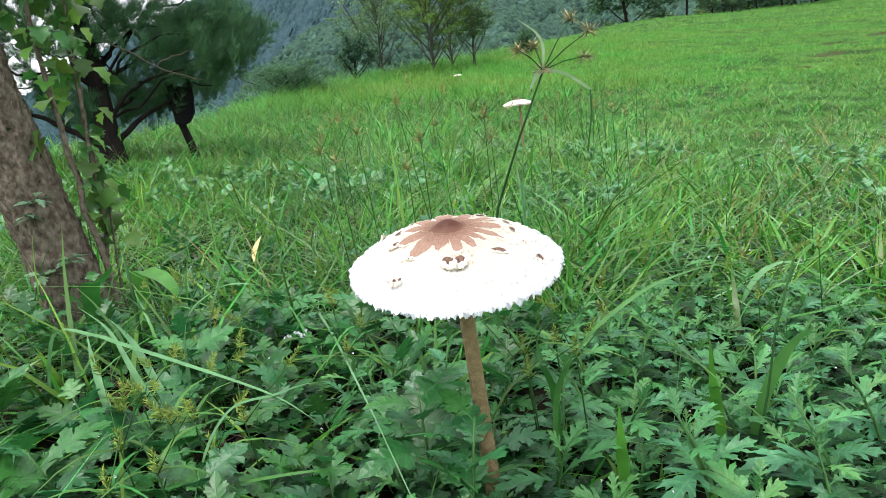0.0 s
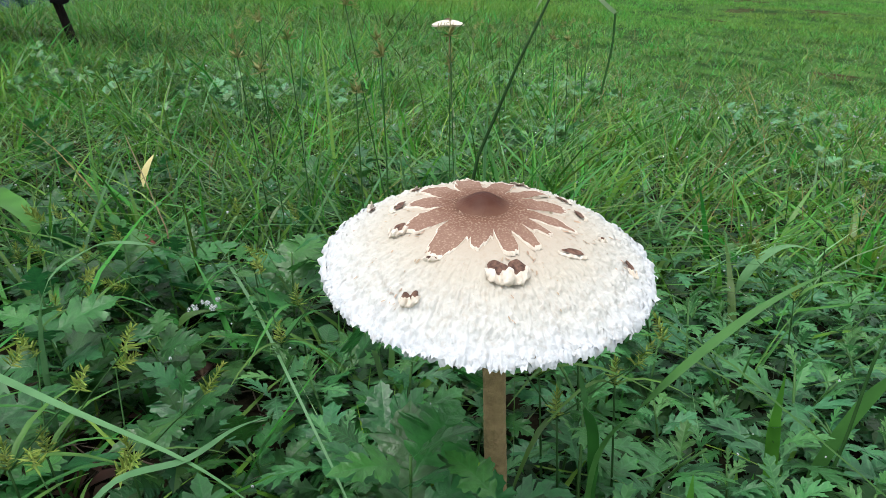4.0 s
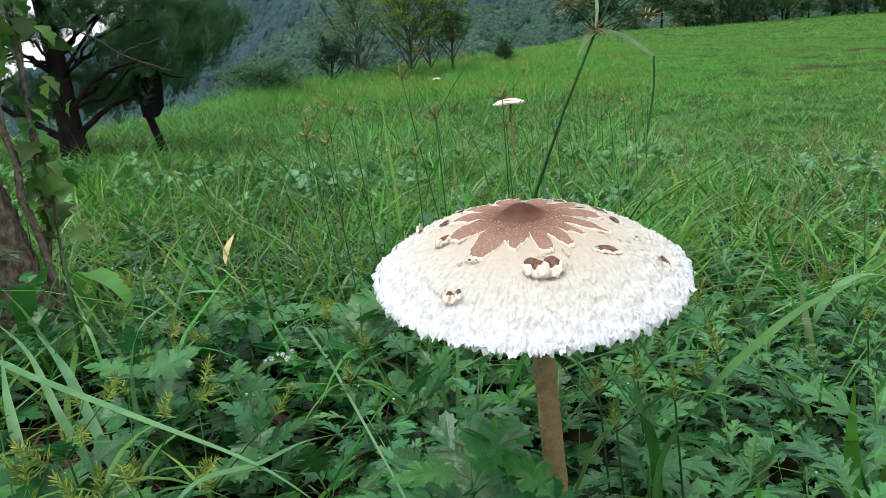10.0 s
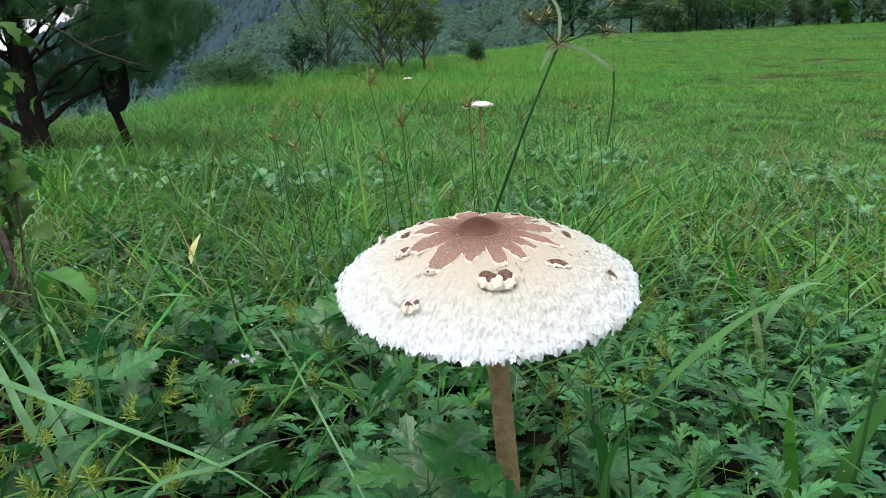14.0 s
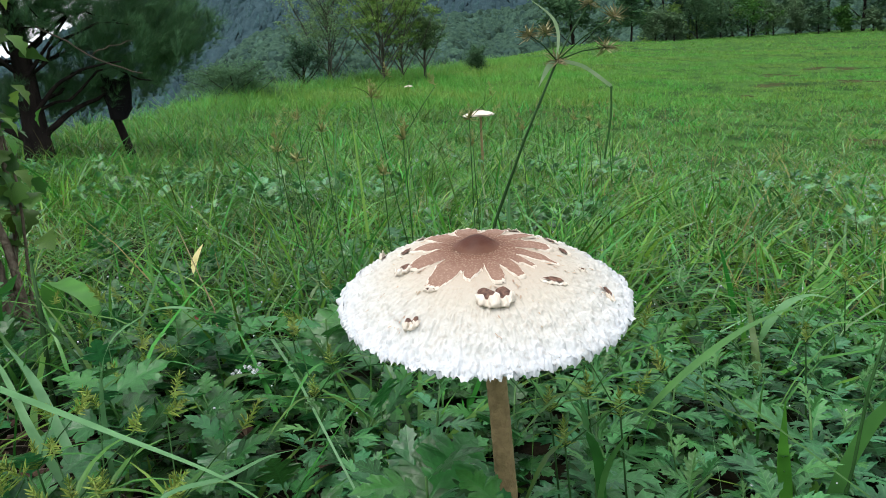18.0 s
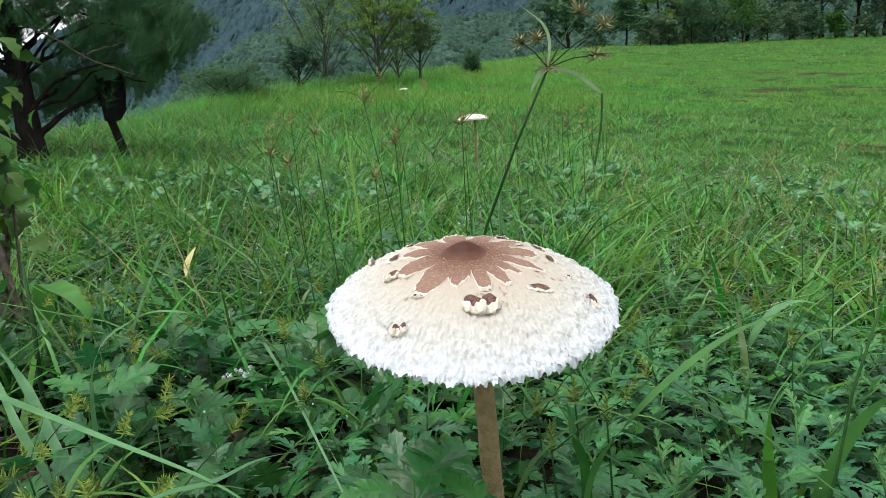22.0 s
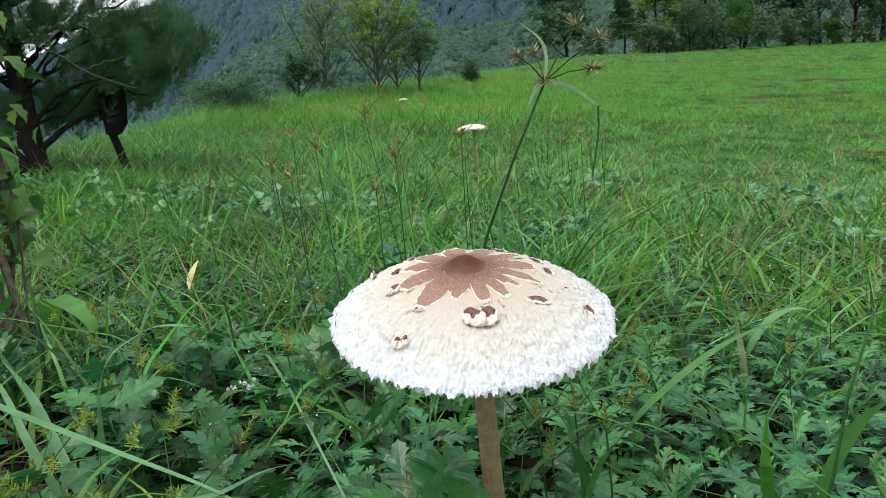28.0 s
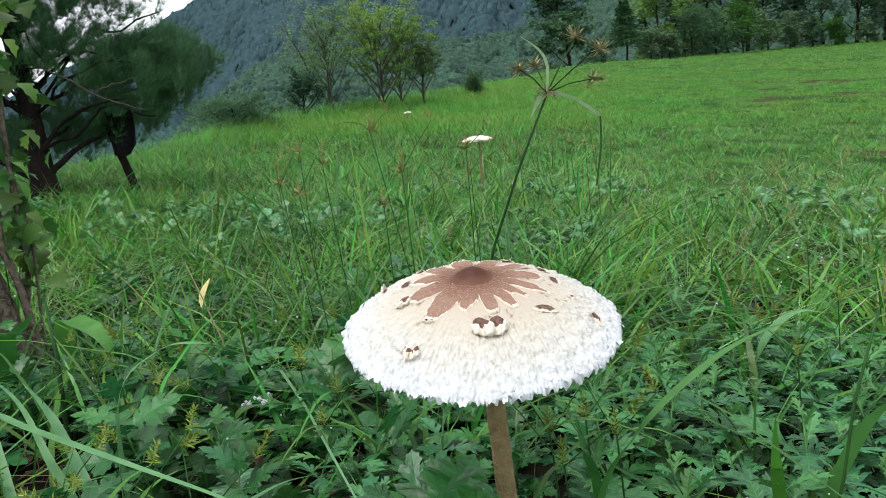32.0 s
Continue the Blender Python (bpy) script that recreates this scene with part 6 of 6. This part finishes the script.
ribbon([(0.05, 0.73, 0.05), (0.055, 0.728, 0.25), (0.068, 0.728, 0.335), (0.121, 0.726, 0.322), (0.167, 0.722, 0.305), (0.203, 0.718, 0.276)], 0.0068, M_PALE, "arching_grass", "long pale grass blade bending down at its tip", GA)
ribbon([(0.05, 0.74, 0.05), (0.058, 0.73, 0.24), (0.071, 0.728, 0.32), (0.114, 0.726, 0.311), (0.163, 0.722, 0.289)], 0.006, M_PALE, "arching_grass", "long pale grass blade bending down at its tip", GA)
ribbon([(-0.22, 0.7, 0.05), (-0.215, 0.7, 0.3), (-0.19, 0.699, 0.413), (-0.152, 0.706, 0.4), (-0.124, 0.711, 0.359)], 0.0055, M_PALE, "arching_grass", "long pale grass blade arching over the meadow", GA)
ob = tagged(new("grass_stalk", mesh_np("grass_stalk", *tube([(0.285, 0.105, -0.03), (0.296, 0.102, 0.05), (0.306, 0.1, 0.1), (0.316, 0.1, 0.165), (0.335, 0.1, 0.235)], [0.0014, 0.0014, 0.0013, 0.0012, 0.001], 7), M_SEDGEM)), "green upright grass stalk", "grass stalk")
ob = tagged(new("grass_stalk", mesh_np("grass_stalk", *tube([(-0.32, 0.43, -0.02), (-0.347, 0.476, 0.16), (-0.4, 0.55, 0.21), (-0.47, 0.66, 0.25)], [0.0012, 0.0011, 0.0009, 0.0006], 7), M_STRAW)), "leaning dry grass stalk", "grass stalk")
ob = tagged(new("grass_stalk", mesh_np("grass_stalk", *tube([(-0.505, 0.34, -0.0), (-0.5, 0.337, 0.12), (-0.493, 0.336, 0.2), (-0.517, 0.37, 0.26)], [0.0032, 0.003, 0.0027, 0.0015], 8), M_SEDGE)), "thick green grass stalk", "grass stalk")


def spikelets(n, length, width, g, up=0.25):
    """A burst of narrow spikelets."""
    V0, F0 = leaf([0.05, 0.1, 0.1, 0.08, 0.01], curl=0.05, fold=0.6)
    V1 = V0 * [1, 1, -1]
    V0, F0 = join([(V0, F0), (V1, [F0[0][:, ::-1]])])
    V0 = V0 * [width / length / 0.2, 1, width / length / 0.2]
    return scatter(V0, F0, mats(np.zeros((n, 3)) + g.normal(0, 0.08 * length, (n, 3)), g.uniform(0, 6.28, n), g.uniform(up - 0.7, up + 0.9, n), length * g.uniform(0.7, 1.1, n)))


def brush(length, g, n=26):
    """A feathery spike: fine spikelets standing out along a short axis, pointing up."""
    V0, F0 = leaf([0.03, 0.07, 0.06, 0.01], curl=0.0, fold=0.6)
    V0 = np.concatenate([V0, V0 * [1, 1, -1]])
    F0 = [np.concatenate([F0[0], F0[0][:, ::-1] + len(V0) // 2])]
    q = np.linspace(0.05, 1, n)
    P = np.c_[0 * q, 0 * q, length * q]
    return scatter(V0, F0, mats(P, np.arange(n) * 2.4 + g.normal(0, 0.4, n), g.uniform(0.1, 0.8, n) + 0.6 * q**3, length * (0.42 - 0.2 * q) * g.uniform(0.6, 1.25, n)))


def sedge(top, foot, head, g, mat, label, bracts=3, rays=0, stem_r=0.0012, name="sedge", group=""):
    """An upright sedge: stem, a burst of spikelets on top, rays with smaller bursts, leafy bracts."""
    top, foot = np.asarray(top, float), np.asarray(foot, float)
    root = thing(name, label, "sedge", tuple(foot), group)
    d = top - foot
    s = np.linspace(0, 1, 8)
    sag = np.array([-d[1], d[0], 0]) * 0.03
    part("stem", mesh_np("stem", *tube(s[:, None] * d + np.sin(s * np.pi)[:, None] * sag, stem_r * (1.2 - 0.4 * s), 7), M_SEDGEM), root)
    V, F = brush(head * 1.1, g, 44) if mat == M_SPIKEY else join([brush(head * 1.5, g, 22), spikelets(14, head * 1.1, head * 0.13, g, 0.5)])
    part("flower_head", mesh_np("flower_head", V + d, F, mat), root)
    for k in range(rays):
        yaw = k * 2.1 + g.uniform(-0.5, 0.5)
        e = d + head * g.uniform(1.6, 3.2) * np.array([math.cos(yaw), math.sin(yaw), g.uniform(0.5, 1.4)])
        ray = part("ray", mesh_np("ray", *tube([d, 0.6 * e + 0.4 * d + [0, 0, 0.1 * head], e], [0.0006, 0.0005, 0.0004], 5), M_SEDGEM), root)
        V, F = brush(head * (1.1 if mat == M_SPIKEY else 1.4), g, 40 if mat == M_SPIKEY else 22)
        V = V @ np.array(Matrix.Rotation(g.uniform(-1.1, 1.1), 3, "Y")) @ np.array(Matrix.Rotation(g.uniform(-0.7, 0.7), 3, "X"))
        part("flower_head", mesh_np("flower_head", V + e, F, mat), ray)
    for k in range(bracts):
        yaw = k * 2.3 + g.uniform(-0.6, 0.6)
        L = head * g.uniform(2.5, 4.5)
        V, F = leaf([0.02, 0.03, 0.028, 0.022, 0.015, 0.004], curl=0.9, fold=0.4)
        V, F = scatter(V, F, mats([d], yaw, g.uniform(0.2, 0.7), L))
        part("bract", mesh_np("bract", V, F, M_BLADE), root)
    return root


# the tall sedge behind the cap, with long rays and bent bracts
def tall_sedge():
    g = np.random.default_rng(44)
    foot = np.array([-0.01, 0.4, float(ground(-0.01, 0.4)) - 0.01])
    root = thing("tall_sedge", "tall umbrella sedge with brown spiky heads and pale bent bracts", "sedge", tuple(foot))

    def P(*p):
        return np.array(p) - foot

    part("stem", mesh_np("stem", *tube([P(*foot), P(0.04, 0.4, 0.26), P(0.081, 0.4, 0.354), P(0.122, 0.4, 0.437)], [0.0019, 0.0018, 0.0015, 0.0013], 8), M_SEDGE), root)
    hub = P(0.122, 0.4, 0.437)
    V, F = spikelets(54, 0.0165, 0.0015, g, 0.1)
    part("flower_head", mesh_np("flower_head", V + hub, F, M_SPIKE), root)
    for e in ((0.184, 0.39, 0.477), (0.177, 0.41, 0.447), (0.094, 0.39, 0.466), (0.113, 0.42, 0.47), (0.164, 0.43, 0.498)):
        e = P(*e)
        ray = part("ray", mesh_np("ray", *tube([hub, 0.5 * (hub + e) + [0, 0, 0.003], e], [0.0009, 0.0008, 0.0006], 6), M_SEDGE), root)
        V, F = spikelets(36, 0.017, 0.0015, g, 0.1)
        part("flower_head", mesh_np("flower_head", V + e, F, M_SPIKE), ray)
    for pts, w in (([P(0.122, 0.4, 0.437), P(0.125, 0.4, 0.465), P(0.118, 0.4, 0.485), P(0.095, 0.4, 0.506)], 0.0036), ([P(0.122, 0.4, 0.437), P(0.15, 0.4, 0.428), P(0.18, 0.4, 0.404)], 0.004), ([P(0.18, 0.4, 0.404), P(0.178, 0.4, 0.37), P(0.169, 0.4, 0.324)], 0.0022), ([P(0.122, 0.4, 0.437), P(0.112, 0.4, 0.43), P(0.1, 0.4, 0.41)], 0.006)):
        pts = np.array(pts)
        r = ribbon(pts, w, M_SEDGEM if w == 0.0022 else M_SILVER, "bract", "", taper=w not in (0.004, 0.0022), up=(0.2, 1, 0.1))
        r.parent = root
        for key in ("label", "category", "group"):
            if key in r:
                del r[key]
    return root


tall_sedge()
g = np.random.default_rng(45)
GS = "brown-headed sedges behind the mushroom"
for tx, ty, tz, lean in ((-0.067, 0.467, 0.364, 0.0), (-0.126, 0.6, 0.421, 0.06), (-0.229, 0.7, 0.378, 0.02), (-0.245, 0.6, 0.34, 0.02), (-0.111, 0.55, 0.315, 0.0), (0.006, 0.7, 0.376, -0.01), (0.004, 0.8, 0.331, 0.0), (0.101, 1.3, 0.33, 0.0), (0.23, 1.4, 0.34, 0.02), (0.28, 1.5, 0.33, 0.0), (-0.32, 0.75, 0.35, 0.03), (-0.35, 1.0, 0.4, 0.0), (-0.15, 1.1, 0.36, 0.02), (0.33, 1.7, 0.3, 0.0), (-0.5, 1.3, 0.36, 0.0)):
    sedge((tx, ty, tz), to_ground((tx + lean, ty)), 0.0155, g, M_SPIKEO, "slender sedge with an olive-brown spiky head", bracts=2, rays=int(g.integers(0, 3)), stem_r=0.0009, group=GS)
for k in range(16):
    tx, ty = g.uniform(0.12, 0.55), g.uniform(2.2, 3.4)
    sedge((tx, ty, 0.3 + g.uniform(-0.03, 0.06)), to_ground((tx + g.uniform(-0.04, 0.04), ty)), 0.011, g, M_RUST, "thin rusty grass stalk with a small brown head", bracts=1, stem_r=0.0011, name="rusty_stalk", group="rusty stalks in the meadow")
GY = "young sedges among the herbs"
for tx, ty, tz in ((-0.466, 0.362, 0.16), (-0.385, 0.351, 0.16), (-0.335, 0.205, 0.16), (-0.3, 0.2, 0.17), (-0.305, 0.037, 0.16), (-0.179, 0.0, 0.15), (-0.237, 0.01, 0.15), (-0.193, 0.323, 0.16), (-0.126, 0.227, 0.16), (-0.128, 0.17, 0.15), (0.11, 0.117, 0.16), (0.079, 0.094, 0.16), (0.086, 0.047, 0.155), (0.13, 0.08, 0.16), (0.35, 0.3, 0.13), (0.5, 0.55, 0.12), (-0.55, 0.2, 0.15), (0.6, 0.9, 0.12), (-0.256, -0.074, 0.165), (-0.197, -0.116, 0.165), (-0.229, -0.134, 0.16), (-0.178, -0.066, 0.15), (-0.243, -0.017, 0.16)):
    sedge((tx, ty, tz), to_ground((tx + 0.005, ty + 0.01)), 0.0185, g, M_SPIKEY, "young sedge with a yellow-green feathery head", bracts=3, rays=2, stem_r=0.0009, name="young_sedge", group=GY)


# broader grass tufts
def tuft(g, n, h, w, mat):
    root = thing("grass_tuft", "tuft of broad green grass blades", "grass tuft", group="grass tufts in the meadow")
    for k in range(n):
        one = np.ones(1)
        V, F = blades(np.zeros((1, 3)), one * h * g.uniform(0.6, 1.1), one * w, one * (k * 2.4 + g.uniform(-0.4, 0.4)), one * g.uniform(0.1, 0.5), one * g.uniform(0.2, 1.1), 6)
        part("blade", mesh_np("blade", V, F, mat), root)
    return root


protos = [tuft(g, n, h, w, mt) for n, h, w, mt in ((7, 0.16, 0.007, M_BLADE), (6, 0.2, 0.006, M_BLADE), (5, 0.22, 0.0055, M_PALE), (8, 0.13, 0.009, M_BLADE), (6, 0.24, 0.007, M_BLADE))]
sow(protos, spread(60, -0.8, 0.0, 0.15, 0.95, 0.08, g, KEEP_OFF) + spread(35, 0.1, 1.2, 0.25, 1.2, 0.12, g, KEEP_OFF) + spread(70, -1.2, 1.3, 0.8, 2.2, 0.14, g, KEEP_OFF), g, 0.7, 1.15)


# other mushrooms in the meadow
def far_mushroom(at, top, radius, label):
    gz = float(ground(*at))
    root = thing("parasol_mushroom", label, "mushroom", (*at, gz))
    r = np.linspace(0, 1, 14)
    a = np.linspace(0, 2 * np.pi, 48, endpoint=False)
    H = top - gz
    for name, R0, z0, mat, rise in (("cap", 1.0, 0.0, M_CAP_FAR, 0.28), ("umbo", 0.3, 0.004, M_CUTICLE_FLAT, 0.1)):
        rr = r[:, None] * R0 * (1 + 0.03 * np.sin(5 * a) * r[:, None])
        Z = H - 0.28 * radius + 0.28 * radius * (1 - rr**2.2) + z0 + (0.06 * radius * np.exp(-((rr / 0.12) ** 2)))
        V = np.stack([radius * rr * np.cos(a), radius * rr * np.sin(a), Z], -1).reshape(-1, 3)
        i, j = np.meshgrid(np.arange(13), np.arange(48), indexing="ij")
        j2 = (j + 1) % 48
        F = np.stack([i * 48 + j, (i + 1) * 48 + j, (i + 1) * 48 + j2, i * 48 + j2], -1).reshape(-1, 4)
        if name == "cap":
            V2 = V * [0.98, 0.98, 1] - [0, 0, 0.006]
            V = np.concatenate([V, V2])
            F = np.concatenate([F, F[:, ::-1] + 14 * 48])
        part(name, mesh_np(name, V, [F], mat), root, "white cap" if name == "cap" else "brown centre")
    s = np.linspace(0, 1, 6)
    part("stalk", mesh_np("stalk", *tube(np.c_[0.01 * s, 0 * s, -0.02 + (H - 0.05 * radius) * s], 0.09 * radius * (1.1 - 0.3 * s), 10), M_STALK), root)


M_CAP_FAR = material("pale_cap", (0.72, 0.68, 0.6), (0.6, 0.5, 0.4), rough=0.8, scale=30)
far_mushroom((-0.055, 2.9), 0.368, 0.075, "smaller white parasol mushroom standing in the meadow grass")
far_mushroom((-1.26, 10.0), 0.74, 0.065, "distant white mushroom in the meadow grass")

# fallen leaves
for p, yaw, size, mt, lab in (((-0.5, 0.757, 0.15), -0.5, 0.055, M_YELLOW, "fallen yellow leaf caught in the grass"), ((-0.42, 0.6, 0.07), 1.0, 0.05, M_RED, "curled red-brown leaf in the herbs"), ((0.75, 0.7, 0.06), 2.0, 0.04, M_RED, "withered brown leaf on the ground"), ((-0.2, 0.35, 0.1), 2.6, 0.03, M_YELLOW, "small yellowed leaf among the herbs")):
    V, F = scatter(*leaf([0.02, 0.12, 0.16, 0.14, 0.09, 0.02], curl=0.12, fold=0.6), mats([(0, 0, 0)], yaw, 1.1, size))
    ob = tagged(new("fallen_leaf", mesh_np("fallen_leaf", V, F, mt)), lab, "leaf")
    ob.location = p


bm = bmesh.new()
bmesh.ops.create_icosphere(bm, subdivisions=1, radius=1)
DV = np.array([v.co[:] for v in bm.verts])
DF = np.array([[v.index for v in f.verts] for f in bm.faces])
bm.free()


# a small white flower among the herbs
def white_flower(top):
    g = np.random.default_rng(71)
    foot = np.array(to_ground((top[0] + 0.012, top[1] + 0.01)))
    root = thing("white_flower", "small white flower on a thin green stem among the herbs", "flower", tuple(foot))
    d = np.array(top) - foot
    part("stem", mesh_np("stem", *tube([0 * d, 0.6 * d + [0.004, 0, 0], d], [0.0011, 0.001, 0.0008], 6), M_STEMG), root)
    V, F = leaf([0.1, 0.26, 0.34, 0.3, 0.12], curl=0.25, fold=0.2)
    petal = mesh_np("petal", V, F, M_PETAL)
    for k in range(5):
        part("petal", petal, root, m=to_m(mats([d], k * 1.257 + g.uniform(-0.1, 0.1), 0.35, 0.0075, 0.0)[0]))
    part("centre", mesh_np("centre", DV * 0.0017 + d + [0, 0, 0.001], [DF], M_YELLOW), root, "yellow centre")


white_flower((-0.33, -0.036, 0.15))


# vine on the leaning trunk
def make_vine():
    g = np.random.default_rng(9)
    foot = np.array((-0.75, 0.65, float(ground(-0.75, 0.65))))
    root = thing("climbing_vine", "climbing vine with lobed green and yellowing leaves", "vine", foot)
    s = np.linspace(0, 1, 14)
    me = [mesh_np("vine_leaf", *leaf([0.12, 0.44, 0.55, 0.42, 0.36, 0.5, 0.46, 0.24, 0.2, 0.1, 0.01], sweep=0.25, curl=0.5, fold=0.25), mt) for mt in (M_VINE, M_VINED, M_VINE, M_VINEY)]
    lines = ([(-0.735, 0.64, 0.06), (-0.743, 0.633, 0.242), (-0.751, 0.626, 0.348), (-0.756, 0.622, 0.439), (-0.758, 0.62, 0.548), (-0.763, 0.616, 0.634), (-0.759, 0.62, 0.798), (-0.77, 0.61, 1.05)], [(-0.765, 0.655, 0.07), (-0.752, 0.664, 0.221), (-0.744, 0.67, 0.349), (-0.742, 0.672, 0.52), (-0.736, 0.677, 0.683), (-0.739, 0.675, 0.79), (-0.75, 0.67, 1.05)], [(-0.75, 0.68, 0.07), (-0.73, 0.66, 0.3), (-0.75, 0.69, 0.5), (-0.71, 0.66, 0.7), (-0.72, 0.66, 1.0)])
    for pts, r in zip(lines, (0.0062, 0.0048, 0.0024)):
        pts = np.array(pts) - foot
        line = np.c_[[np.interp(s, np.linspace(0, 1, len(pts)), pts[:, c]) for c in range(3)]].T + g.normal(0, 0.003, (14, 3))
        stem = part("vine_stem", mesh_np("vine_stem", *tube(line, r * (1.1 - 0.6 * s), 8), M_BARK), root)
        for k in range(58):
            q = 1 - 0.8 * g.random() ** 1.5
            p = [np.interp(q, s, line[:, c]) for c in range(3)] + g.normal(0, 0.024, 3) * [1, 1, 0.7]
            M4 = mats([p], g.uniform(0, 6.28), g.uniform(-1.3, 0.1), g.uniform(0.026, 0.046), g.uniform(-0.7, 0.7))[0]
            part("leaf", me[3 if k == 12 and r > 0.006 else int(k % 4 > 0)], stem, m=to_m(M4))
    for p, yaw, size in (((-0.70, 0.66, 0.49), -1.2, 0.036), ((-0.65, 0.6, 0.555), -1.4, 0.036), ((-0.7, 0.62, 0.44), -1.0, 0.034), ((-0.68, 0.6, 0.36), -1.3, 0.032)):
        M4 = mats([np.array(p) - foot], yaw, -0.7, size, 0.2)[0]
        part("leaf", me[0], root, m=to_m(M4))


make_vine()

# dew: base whitened for sky glints, drops enlarged with distance to sparkle
g = np.random.default_rng(77)
M_DEW = bpy.data.materials.new("whitened_dew_water")
M_DEW.use_nodes = True
M_DEW.node_tree.nodes["Principled BSDF"].inputs["Base Color"].default_value = (0.85, 0.9, 0.92, 1)
M_DEW.node_tree.nodes["Principled BSDF"].inputs["Roughness"].default_value = 0.02
M_DEW.node_tree.nodes["Principled BSDF"].inputs["Transmission Weight"].default_value = 0.75
M_DEW.node_tree.nodes["Principled BSDF"].inputs["IOR"].default_value = 1.33
M_DEW.node_tree.nodes["Principled BSDF"].inputs["Specular IOR Level"].default_value = 1.0
n = 1700
x, y = g.uniform(-1.0, 1.9, n), -0.15 + 3.6 * g.random(n) ** 0.9
P = np.c_[x, y, ground(x, y) + g.uniform(0.06, 0.13, n)]
P[:14] = np.c_[g.uniform(-0.236, -0.212, 14), g.uniform(0.235, 0.275, 14), np.full(14, 0.149)]
Ms = mats(P, np.zeros(n), np.zeros(n), g.uniform(0.0007, 0.0016, n) * (0.8 + 0.5 * (y > 0.5) + 0.4 * (y > 1.0) + 0.4 * (y > 1.8)))
tagged(new("dew_drops", mesh_np("dew_drops", *scatter(DV, [DF], Ms), M_DEW)), "water drops on leaves and grass, whitened for sky glints", "dew", kind="stuff")
